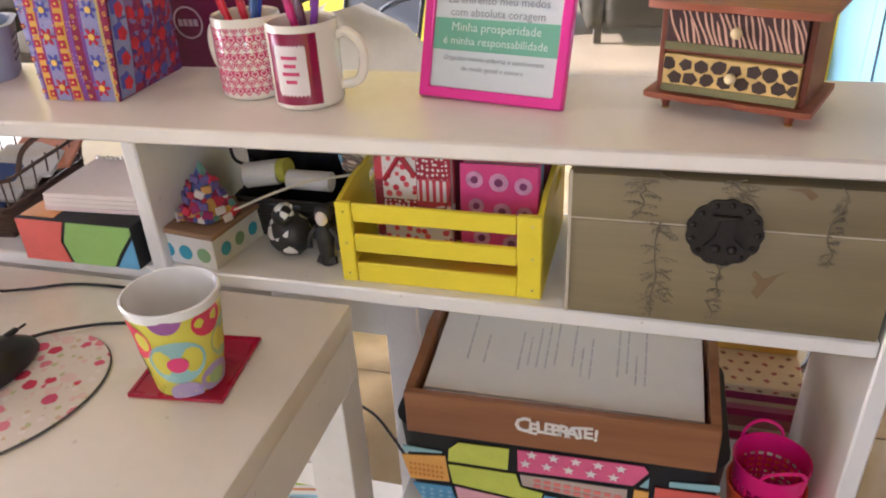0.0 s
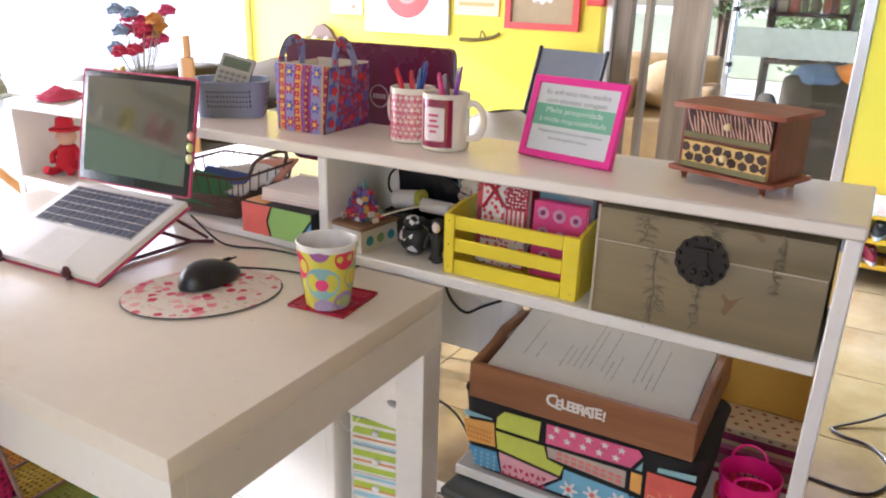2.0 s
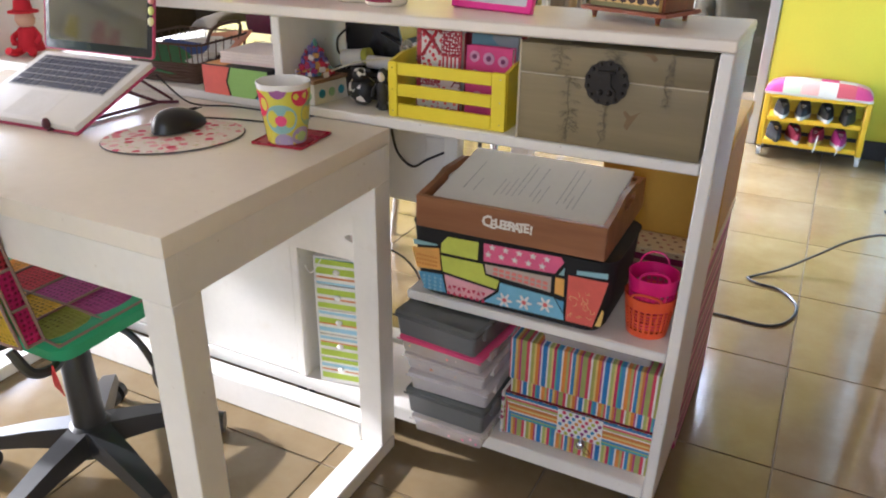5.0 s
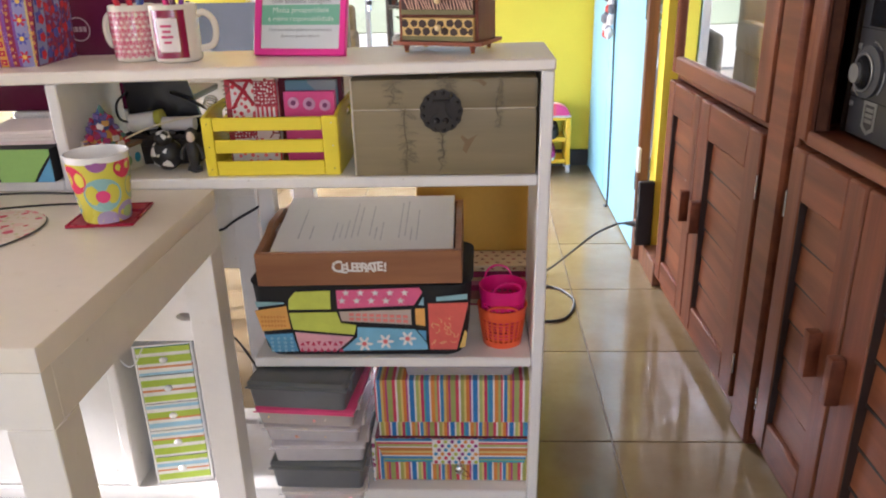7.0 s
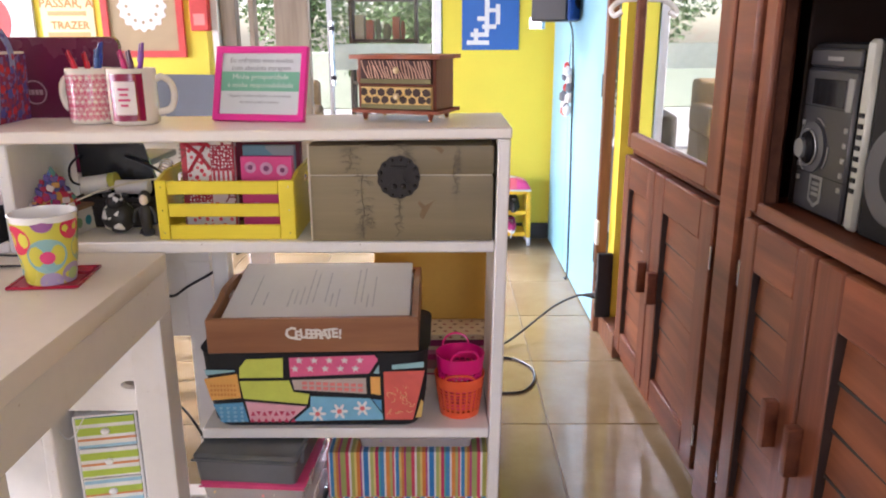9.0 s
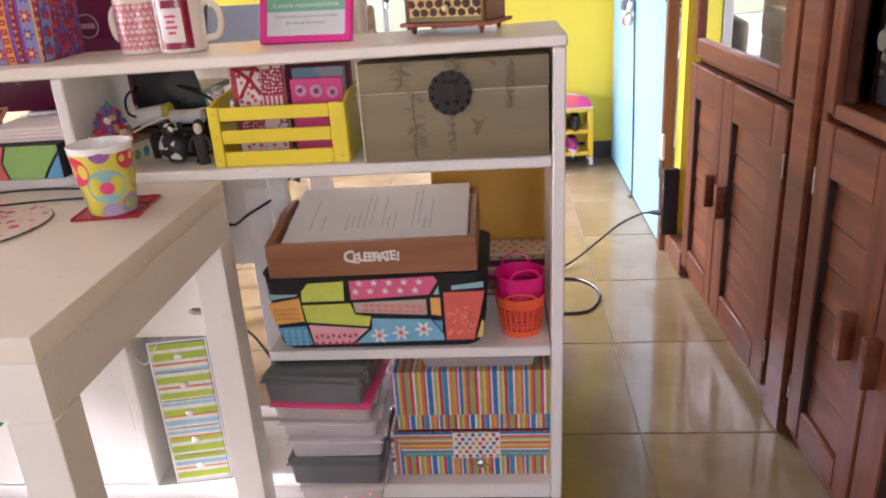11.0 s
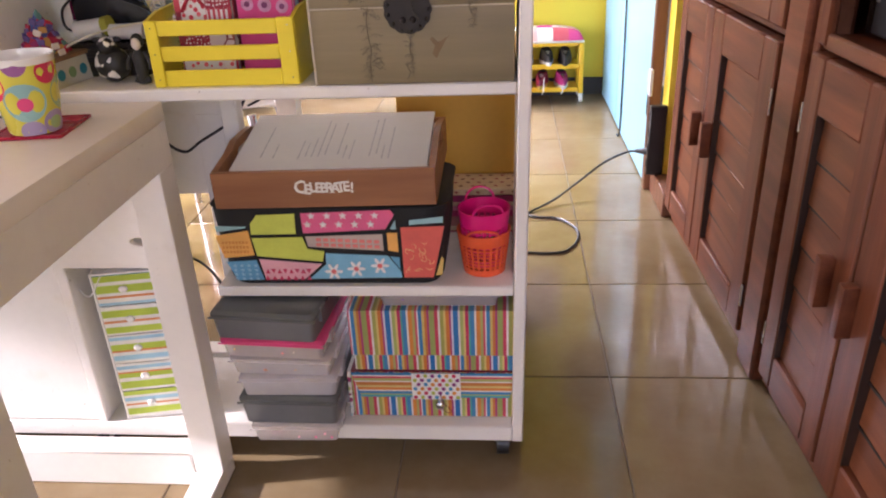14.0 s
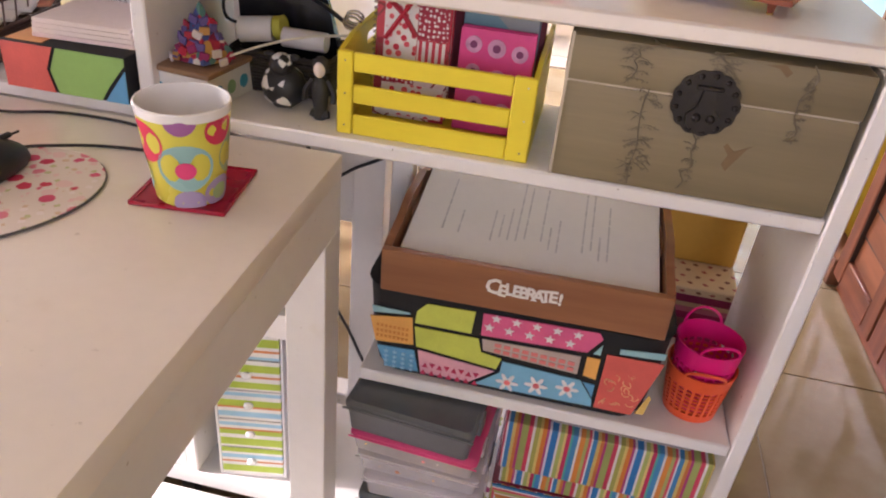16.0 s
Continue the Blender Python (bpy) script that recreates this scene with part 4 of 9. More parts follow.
MOTIFS = {2: [], 3: [], 5: [], 6: [], 7: [], 8: [], 9: []}
for k, (cn, text) in enumerate(PATCHES):
    pts = [suit_xz(*map(float, p.split(","))) for p in text.split()]
    m = mat("patch_" + cn, PCOL[cn], 0.6, var=0.12, grain=300, scale=30, bumpy=0.3)
    bm = bmesh.new()
    plate(bm, pts, [], 0.0016, xz(0, 0, 0))
    for v in bm.verts:
        v.co.y += front_y(v.co.z) - 0.0022
    pp = part("patch", bm, m, suit)
    rng = random.Random(k)
    x0, x1 = min(p[0] for p in pts), max(p[0] for p in pts)
    z0, z1 = min(p[1] for p in pts), max(p[1] for p in pts)
    y = front_y((z0 + z1) / 2) - 0.0034
    bm = bmesh.new()
    mm = MOTIF_W
    if k == 2:
        for i in range(5):
            motif_star(bm, x0 + 0.018 + i * 0.027, z1 - 0.010, 0.0075, y)
            motif_star(bm, x0 + 0.010 + i * 0.027, z1 - 0.026, 0.0075, y)
    elif k == 3:
        mm = mat("salmon_motif", (0.74, 0.22, 0.20), 0.6)
        for i in range(9):
            for j in range(2):
                box(bm, (x0 + 0.018 + i * 0.0125, y, z0 + 0.010 + j * 0.0095 - i * 0.0006), (x0 + 0.027 + i * 0.0125, y + 0.0006, z0 + 0.016 + j * 0.0095 - i * 0.0006))
    elif k == 5:
        mm = mat("crimson_motif", (0.62, 0.05, 0.12), 0.6)
        for i in range(8):
            if i < 7:
                motif_tri(bm, x0 + 0.010 + i * 0.0125, z0 + 0.006, 0.0042, y, 1)
            motif_tri(bm, x0 + 0.012 + i * 0.0105, z0 + 0.019, 0.0042, y, -1 if i % 2 else 1)
    elif k == 6:
        for x, z in ((0.045, 0.016), (0.085, 0.021), (0.127, 0.027)):
            motif_flower(bm, x0 + x, z0 + z, 0.0165, y)
        for x, z in ((0.045, 0.016), (0.085, 0.021), (0.127, 0.027)):
            b2 = bmesh.new()
            cyl(b2, (x0 + x, y + 0.0003, z0 + z), (x0 + x, y - 0.0006, z0 + z), 0.0045, seg=12)
            part("flower_centre", b2, mat("rose_motif", (0.74, 0.16, 0.16), 0.6), pp)
    elif k == 7:
        mm = mat("peach_motif", (0.85, 0.45, 0.22), 0.6)
        for i in range(22):
            motif_swirl(bm, rng.uniform(x0 + 0.008, x1 - 0.020), rng.uniform(z0 + 0.008, z1 - 0.008), 0.006, y, rng.uniform(0, 6))
    elif k == 8:
        mm = mat("rust_motif", (0.66, 0.24, 0.04), 0.6)
        for i in range(24):
            x, z = x0 + 0.010 + (i % 8) * 0.006, z0 + 0.011 + (i // 8) * 0.009
            box(bm, (x, y, z), (x + 0.003, y + 0.0006, z + 0.004))
    elif k == 9:
        mm = mat("pale_blue_motif", (0.32, 0.58, 0.74), 0.6)
        for i in range(16):
            motif_star(bm, x0 + 0.014 + (i % 4) * 0.0125, z0 + 0.006 + (i // 4) * 0.0085, 0.0042, y)
    if bm.verts:
        part("print", bm, mm, pp)
    else:
        bm.free()

# nested baskets
ORANGE = mat("orange_plastic", (0.88, 0.12, 0.035), 0.35, var=0.1)
MAGENTA = mat("magenta_plastic", (0.80, 0.012, 0.20), 0.3, var=0.1)


def plastic_basket(name, label, at, r0, r1, h, m, handle_h, rz=0.0, rows=7, cols=24):
    """A round basket pierced by rows of square holes, with a loop handle."""
    b = thing(name, label, "basket", at, rz)

    def r(z):
        return r0 + (r1 - r0) * z / h

    z0, z1 = h * 0.14, h * 0.74
    dz = (z1 - z0) / rows
    levels = [0.0, z0]
    for k in range(rows):
        levels += [z0 + (k + 0.20) * dz, z0 + (k + 0.84) * dz]
    levels += [z1 + 0.12 * dz, h]
    bm = bmesh.new()
    n = cols * 3
    ring = [[bm.verts.new((r(z) * math.cos(2 * math.pi * i / n), r(z) * math.sin(2 * math.pi * i / n), z)) for i in range(n)] for z in levels]
    for q in range(len(levels) - 1):
        pierced = 1 < q < len(levels) - 2 and q % 2 == 0
        for i in range(n):
            if not (pierced and i % 3):
                bm.faces.new((ring[q][i], ring[q][(i + 1) % n], ring[q + 1][(i + 1) % n], ring[q + 1][i]))
    bm.faces.new(ring[0][::-1])
    bmesh.ops.recalc_face_normals(bm, faces=bm.faces[:])
    bmesh.ops.solidify(bm, geom=bm.faces[:], thickness=0.0018)
    part("pierced_wall", bm, m, b)
    for s in (-1, 1):
        bm = bmesh.new()
        tube(bm, [(s * 0, 0, 0)] and [(0.7 * r1 * math.cos(a) * 0.8, s * math.sqrt(max(0.0001, r1**2 - (0.56 * r1 * math.cos(a)) ** 2)), h + handle_h * math.sin(a)) for a in (0, 0.5, 1.0, 1.57, 2.1, 2.64, 3.14)], 0.0022, 6, 3)
        part("handle", bm, m, b)
    return b


plastic_basket("plastic_basket", "orange pierced plastic basket with another basket nested inside", (-0.071, 0.071, 0.4025), 0.0375, 0.0480, 0.080, ORANGE, 0.013, 0, 7)
plastic_basket("plastic_basket", "magenta pierced plastic basket nested in an orange one", (-0.070, 0.072, 0.416), 0.0345, 0.0462, 0.106, MAGENTA, 0.020, 12)

# striped boxes
SEQ = [(0.05, (0.62, 0.06, 0.12)), (0.03, (0.78, 0.74, 0.72)), (0.05, (0.40, 0.40, 0.10)), (0.035, (0.72, 0.56, 0.18)), (0.05, (0.70, 0.22, 0.04)), (0.03, (0.45, 0.06, 0.22)), (0.025, (0.72, 0.68, 0.78)), (0.075, (0.03, 0.20, 0.50)), (0.03, (0.78, 0.74, 0.72)), (0.045, (0.42, 0.48, 0.14)), (0.03, (0.76, 0.58, 0.22)), (0.05, (0.58, 0.04, 0.12)), (0.025, (0.10, 0.42, 0.36)), (0.06, (0.06, 0.26, 0.52)), (0.025, (0.80, 0.76, 0.72)), (0.06, (0.72, 0.26, 0.05)), (0.04, (0.44, 0.44, 0.14)), (0.03, (0.66, 0.08, 0.14)), (0.02, (0.76, 0.74, 0.80)), (0.05, (0.05, 0.24, 0.50)), (0.04, (0.66, 0.50, 0.16)), (0.04, (0.62, 0.20, 0.05)), (0.03, (0.46, 0.05, 0.20)), (0.08, (0.34, 0.40, 0.12))]
STRIPE_X = stripes("upright_stripe_card", SEQ, 0.125, "x", 0.38)
STRIPE_X2 = stripes("upright_stripe_card_base", SEQ[9:] + SEQ[:9], 0.118, "x", 0.38)
STRIPE_Z = stripes("level_stripe_card", [(0.10, (0.05, 0.24, 0.50)), (0.06, (0.80, 0.76, 0.72)), (0.10, (0.72, 0.24, 0.05)), (0.08, (0.72, 0.56, 0.20)), (0.14, (0.62, 0.22, 0.05)), (0.05, (0.80, 0.76, 0.72)), (0.10, (0.44, 0.46, 0.14)), (0.08, (0.66, 0.07, 0.14)), (0.05, (0.80, 0.76, 0.72)), (0.12, (0.04, 0.24, 0.50)), (0.08, (0.10, 0.42, 0.40)), (0.04, (0.44, 0.46, 0.14))], 0.056, "z", 0.38)
DOTCARD = dots("spotted_card", (0.80, 0.77, 0.73), [(0.62, 0.05, 0.10), (0.10, 0.34, 0.52), (0.42, 0.46, 0.12), (0.70, 0.28, 0.06), (0.30, 0.03, 0.12)], 62, 0.36, 0.4)
bx = thing("gift_box", "cardboard box in upright rainbow stripes with its lid on", "box", (-0.163, 0.125, 0.2035))
bpart("body", (-0.156, -0.092, 0), (0.150, 0.095, 0.1), STRIPE_X2, bx, 0.001)
bpart("lid", (-0.160, -0.097, 0.036), (0.153, 0.099, 0.133), STRIPE_X, bx, 0.0015)
by = thing("keepsake_box", "striped cardboard keepsake box with a spotted flap and clasp", "box", (-0.165, 0.12, 0.0975))
bpart("body", (-0.164, -0.09, 0), (0.156, 0.098, 0.103), STRIPE_X, by, 0.001)
bpart("side_trim", (-0.171, -0.094, 0), (-0.1645, 0.098, 0.105), DOTCARD, by, 0.001)
bpart("side_trim", (0.1565, -0.094, 0), (0.163, 0.098, 0.105), DOTCARD, by, 0.001)
bpart("top", (-0.164, -0.09, 0.1035), (0.156, 0.098, 0.1055), MAROON, by, 0)
bm = bmesh.new()
plate(bm, [(-0.163, 0.103), (-0.146, 0.048), (0.138, 0.048), (0.155, 0.103)], [], 0.0025, xz(0, -0.094, 0))
flap = part("flap", bm, STRIPE_Z, by)
patch = bpart("spotted_patch", (-0.047, -0.0962, 0.045), (0.046, -0.0946, 0.104), PAPER, flap, 0, "white patch with coloured dots")
DOTCOL = [mat("dot_%d" % k, c, 0.45) for k, c in enumerate([(0.62, 0.05, 0.12), (0.06, 0.30, 0.56), (0.46, 0.52, 0.08), (0.74, 0.30, 0.05), (0.28, 0.04, 0.22)])]
for j in range(6):
    for i in range(7 - j % 2):
        x, z = -0.0405 + i * 0.0135 + (j % 2) * 0.00675, 0.050 + j * 0.0098
        bm = bmesh.new()
        cyl(bm, (x, -0.0961, z), (x, -0.0967, z), 0.0040, seg=14)
        part("dot", bm, DOTCOL[(2 * i + 3 * j) % 5], patch)
bm = bmesh.new()
cyl(bm, (0.006, -0.094, 0.036), (0.006, -0.106, 0.036), 0.0085, seg=18)
cyl(bm, (0.006, -0.106, 0.036), (0.006, -0.109, 0.036), 0.0085, 0.004, seg=18)
part("clasp", bm, STEEL, by, "round metal clasp")
bm = bmesh.new()
tube(bm, [(0.006, -0.098, 0.06), (0.012, -0.105, 0.044), (0.022, -0.104, 0.032), (0.028, -0.103, 0.022), (0.020, -0.104, 0.020), (0.010, -0.105, 0.03)], 0.0008, 5, 4)
part("string", bm, MAROON, by)
CLEAR = clear_sheet("clear_plastic", (0.84, 0.78, 0.77), 0.38, 0.15)
CLEAR2 = clear_sheet("cloudy_plastic", (0.80, 0.76, 0.78), 0.52, 0.25)
GREYP = mat("grey_plastic", (0.13, 0.135, 0.145), 0.35, var=0.15)
GREYLID = clear_sheet("smoky_lid", (0.14, 0.15, 0.15), 0.85, 0.15)
PINKLID = clear_sheet("pink_lid", (0.82, 0.10, 0.26), 0.9, 0.25)


def bead_box(label, x0, x1, y0, y1, z0, z1, body, top, beads, rz=0.0, feet=()):
    if x1 < -0.3:
        x0, x1 = x0 + 0.026, x1 + 0.026
    b = thing("organiser_box", label, "box", ((x0 + x1) / 2, (y0 + y1) / 2, z0), rz, "stacked organiser boxes")
    w, d, h = (x1 - x0) / 2, (y1 - y0) / 2, z1 - z0
    bm = bmesh.new()
    t = 0.0018
    loft(bm, [[(x, y, z) for x, y in round_rect(-w + i, -d + i, w - i, d - i, 0.008, 3)] for z, i in ((0, 0.005), (h * 0.8, 0.001))])
    part("tub", bm, body, b)
    bm = bmesh.new()
    loft(bm, [[(x, y, z) for x, y in round_rect(-w - o, -d - o, w + o, d + o, 0.009, 3)] for z, o in ((h * 0.81, 0.002), (h * 0.9, 0.002), (h, -0.003))])
    part("lid", bm, top, b)
    for y in (-d * 0.55, d * 0.45):
        bpart("latch", (w - 0.004, y - 0.014, h * 0.45), (w + 0.005, y + 0.014, h * 0.92), body, b, 0.0012)
    bpart("lid_rim", (-w - 0.003, -d - 0.0045, h * 0.76), (w + 0.003, -d - 0.0022, h * 0.84), top, b, 0.0008)
    for k in range(3 if body is CLEAR or body is CLEAR2 else 0):
        x = -w + 2 * w * (k + 1) / 4
        bpart("compartment_wall", (x - 0.0008, -d + 0.007, 0.003), (x + 0.0008, d - 0.007, h * 0.72), body, b, 0)
    if beads:
        rng = random.Random(int(z0 * 1000))
        for c in beads:
            bm = bmesh.new()
            for k in range(9):
                ball(bm, (rng.uniform(-w + 0.02, w - 0.012), -d + 0.006 + rng.uniform(0, 0.004), 0.008 + rng.random() * h * 0.45), rng.uniform(0.003, 0.0055), sub=1)
            tagged(part("bead_heap", bm, mat("bead_%d_%d" % (int(c[0] * 99), int(c[1] * 99)), c, 0.3), b), kind="stuff")
    return b


bead_box("clear plastic organiser box with pink compartments", -0.535, -0.372, -0.052, 0.10, 0.0975, 0.137, CLEAR, CLEAR, [(0.75, 0.12, 0.28), (0.80, 0.35, 0.42)], 1)
bead_box("grey plastic organiser box in a stack", -0.548, -0.366, -0.050, 0.17, 0.1375, 0.199, GREYP, GREYLID, [], -1)
bead_box("cloudy plastic organiser box in a stack", -0.545, -0.366, -0.048, 0.17, 0.1995, 0.243, CLEAR2, CLEAR2, [(0.45, 0.43, 0.45)], 1)
bead_box("clear plastic organiser box holding gold beads", -0.552, -0.368, -0.045, 0.17, 0.2435, 0.281, CLEAR2, CLEAR, [(0.62, 0.36, 0.12), (0.5, 0.2, 0.12)], -2)
bead_box("clear organiser box with a pink lid, holding beads", -0.560, -0.371, -0.048, 0.17, 0.2815, 0.319, CLEAR, PINKLID, [(0.70, 0.45, 0.16), (0.75, 0.2, 0.2), (0.70, 0.62, 0.5)], -4)
bead_box("dark grey plastic organiser box on top of a stack", -0.568, -0.379, -0.050, 0.16, 0.3195, 0.376, GREYP, GREYLID, [], -5)
bead_box("low clear plastic organiser box with small coloured parts", -0.265, -0.045, 0.04, 0.17, 0.338, 0.366, CLEAR, CLEAR, [(0.70, 0.35, 0.06), (0.25, 0.16, 0.35)], 0)

# chest of little card drawers
dr = thing("mini_drawer_tower", "tall white card tower of five striped little drawers", "drawer tower", m=pose(-0.744, 0.0915, 0.0975, 0, 0, 11))
TW, TD, TH = 0.056, 0.075, 0.325
for a, b in (((-TW, -TD, 0), (-TW + 0.004, TD, TH)), ((TW - 0.004, -TD, 0), (TW, TD, TH)), ((-TW + 0.0042, TD - 0.003, 0), (TW - 0.0042, TD, TH)), ((-TW + 0.0042, -TD, TH - 0.004), (TW - 0.0042, TD - 0.0032, TH)), ((-TW + 0.0042, -TD, 0), (TW - 0.0042, TD - 0.0032, 0.004))):
    bpart("carcass_board", a, b, PAPER, dr, 0.0008)
G, W_, O_, B_ = (0.43, 0.56, 0.06), (0.78, 0.77, 0.72), (0.66, 0.24, 0.08), (0.33, 0.57, 0.70)
ORD = [[(0.10, W_), (0.24, G), (0.12, W_), (0.06, O_), (0.10, W_), (0.14, B_), (0.08, W_), (0.16, G)], [(0.08, W_), (0.26, G), (0.14, W_), (0.16, G), (0.06, O_), (0.10, W_), (0.12, B_), (0.08, W_)], [(0.10, W_), (0.18, B_), (0.12, W_), (0.07, O_), (0.22, G), (0.14, W_), (0.12, B_), (0.05, W_)], [(0.06, W_), (0.22, G), (0.14, W_), (0.08, O_), (0.12, W_), (0.24, G), (0.14, W_)], [(0.10, B_), (0.14, W_), (0.08, O_), (0.10, W_), (0.26, G), (0.12, W_), (0.20, G)]]
hgt = (TH - 0.008) / 5
for k in range(5):
    cs = ORD[k]
    m = stripes("drawer_card_%d" % k, cs, hgt - 0.0025, "z")
    z0 = 0.004 + k * hgt + 0.0012
    dw_ = bpart("drawer", (-TW + 0.005, -TD - 0.001, 0), (TW - 0.005, TD - 0.004, hgt - 0.0025), m, dr, 0.0008)
    dw_.location = (0, 0, z0)
    bm = bmesh.new()
    ball(bm, (0, -TD - 0.006, hgt * 0.55), 0.0085, 1, 0.7, 0.8, 2)
    part("knob", bm, WHITE_CHINA, dw_, "small white knob")
bm = bmesh.new()
tube(bm, [(-0.02, -0.06, TH + 0.003), (-0.035, -0.075, TH - 0.004), (-0.05, -0.085, TH - 0.03), (-0.075, -0.06, TH - 0.05), (-0.10, -0.04, TH - 0.03)], 0.0012, 5, 4)
solid("white_string", bm, PAPER, "thin white string hanging over the drawer tower", "string", m=pose(-0.744, 0.0915, 0.0975, 0, 0, 11))

# ---- on top of the shelf unit ----


def on_top(x, y):
    return (x, y, top_z(x) + 0.0006)


MUG_CHINA = mat("cream_china", (0.80, 0.74, 0.64), 0.12, var=0.04, bumpy=0.02, coat=0.4)


def mug(label, x, y, rz, handle_at):
    t = thing("mug", label, "mug", on_top(x, y), rz)
    r, h = 0.041, 0.096
    bm = bmesh.new()
    lathe(bm, [(0.001, 0.003), (r - 0.008, 0.002), (r - 0.006, 0), (r - 0.002, 0.002), (r, 0.006), (r, h - 0.002), (r - 0.0015, h), (r - 0.004, h - 0.002), (r - 0.004, 0.010), (r - 0.010, 0.006), (0.001, 0.006)], 40)
    part("body", bm, MUG_CHINA, t)
    bm = bmesh.new()
    m = Matrix.Rotation(radians(handle_at), 4, "Z")
    tube(bm, [m @ Vector(p) for p in ((r - 0.003, 0, h * 0.80), (r + 0.010, 0, h * 0.84), (r + 0.024, 0, h * 0.72), (r + 0.028, 0, h * 0.50), (r + 0.020, 0, h * 0.27), (r - 0.003, 0, h * 0.20))], 0.0058, 8, 5)
    part("handle", bm, MUG_CHINA, t)
    return t


def band(bm, r, z0, z1, a0, a1, seg=24):
    lathe(bm, [(r, z0), (r + 0.0004, z0 + 0.0002), (r + 0.0004, z1 - 0.0002), (r, z1)], seg, None, radians(a0), radians(a1))


MUG_MAROON = mat("maroon_print", (0.26, 0.012, 0.055), 0.15, var=0.1, coat=0.4)
MUG_ROSE = mat("rose_print", (0.62, 0.06, 0.16), 0.2, var=0.15, coat=0.3)
m1 = mug("white mug printed with rows of pink hearts, holding pens", -0.728, 0.133, 0, 160)


def heart(bm, r, a, z, s):
    """A heart bent onto a cylinder of radius r."""
    pts = []
    for k in range(16):
        t = 2 * math.pi * k / 16
        pts.append((s * math.sin(t) ** 3, s * (0.81 * math.cos(t) - 0.31 * math.cos(2 * t) - 0.12 * math.cos(3 * t) - 0.06 * math.cos(4 * t))))
    vs = [bm.verts.new(((r + 0.0006) * math.cos(a + px / r), (r + 0.0006) * math.sin(a + px / r), z + pz)) for px, pz in pts]
    ins = [bm.verts.new(((r + 0.0006) * math.cos(a + 0.66 * px / r), (r + 0.0006) * math.sin(a + 0.66 * px / r), z + 0.66 * pz)) for px, pz in pts]
    for k in range(16):
        j = (k + 1) % 16
        bm.faces.new((vs[k], vs[j], ins[j], ins[k]))
    core = [bm.verts.new(((r + 0.0006) * math.cos(a + 0.42 * px / r), (r + 0.0006) * math.sin(a + 0.42 * px / r), z + 0.42 * pz)) for px, pz in pts]
    bm.faces.new(core)


bm = bmesh.new()
for row, (z, s) in enumerate(((0.083, 0.0046), (0.0735, 0.0072), (0.0635, 0.0052), (0.053, 0.0072), (0.043, 0.0052), (0.0325, 0.0072), (0.0225, 0.0052), (0.013, 0.0062))):
    for k in range(13):
        heart(bm, 0.041, radians(205 + k * 14.6 + (7.7 if row % 2 else 0)), z, s)
part("heart_print", bm, MUG_ROSE, m1, "rows of pink hearts")
m2 = mug("white mug with a maroon printed panel, holding pens", -0.643, 0.104, 0, 8)
bm = bmesh.new()
band(bm, 0.0412, 0.008, 0.088, 232, 316)
pn = part("printed_panel", bm, MUG_MAROON, m2, "maroon panel")
bm = bmesh.new()
strip = []
for k in range(25):
    a = radians(245 + 52 * k / 24)
    e = 0.0016 * math.sin(2.1 * k) + (0.004 if k in (0, 24) else 0.0)
    strip.append([bm.verts.new((0.0418 * math.cos(a), 0.0418 * math.sin(a), z)) for z in (0.019 + e, 0.075 - 0.8 * e)])
for p, q in zip(strip, strip[1:]):
    bm.faces.new((p[0], q[0], q[1], p[1]))
label_ = part("printed_label", bm, mat("label_white", (0.78, 0.68, 0.66), 0.3), pn, "pale label with a torn edge")
for z, a, b in ((0.060, 257, 283), (0.051, 260, 280), (0.042, 256, 284), (0.033, 261, 279)):
    bm = bmesh.new()
    band(bm, 0.0421, z, z + 0.004, a, b, 8)
    part("writing_bar", bm, MUG_ROSE, label_)


def pen(label, base, tip, col, r=0.0045):
    t = thing("pen", label, "pen", base, group="pens in the mugs")
    v = Vector(tip) - Vector(base)
    bm = bmesh.new()
    cyl(bm, (0, 0, 0), v * 0.86, r, seg=10)
    part("barrel", bm, mat("pen_%d%d%d" % tuple(int(c * 99) for c in col), col, 0.3), t)
    bm = bmesh.new()
    cyl(bm, v * 0.86, v, r * 0.8, r * 0.5, seg=10)
    o = v.normalized().cross(Vector((0, 1, 0))) * r * 1.1
    cyl(bm, v * 0.74 + o, v * 0.98 + o, 0.0012, seg=6)
    part("clip", bm, mat("pen_%d%d%d" % tuple(int(c * 99) for c in shade(col, 0.7)), shade(col, 0.7), 0.3), t)


for lab, mx, my, dx0, dx, dz, col in (("red ballpoint pen standing in a mug", -0.728, 0.128, 0.01, -0.034, 0.118, (0.72, 0.01, 0.03)), ("red ballpoint pen standing in a mug", -0.728, 0.135, 0.014, -0.008, 0.115, (0.66, 0.01, 0.03)), ("blue ballpoint pen standing in a mug", -0.728, 0.128, 0.0, 0.028, 0.132, (0.02, 0.05, 0.40)), ("dark blue pen standing in a mug", -0.728, 0.122, 0.008, 0.022, 0.122, (0.04, 0.10, 0.30)), ("magenta pen standing in a mug", -0.643, 0.106, 0.012, -0.018, 0.118, (0.72, 0.02, 0.20)), ("red and white pen standing in a mug", -0.643, 0.112, 0.016, -0.010, 0.116, (0.70, 0.30, 0.32)), ("dark pen standing in a mug", -0.643, 0.100, 0.02, 0.000, 0.118, (0.10, 0.02, 0.06)), ("violet pen standing in a mug", -0.643, 0.115, -0.014, 0.020, 0.130, (0.25, 0.05, 0.40))):
    z = top_z(mx) + 0.009
    pen(lab, (mx + dx0 * 0.5, my, z), (mx + dx, my + 0.004, z + dz), col)

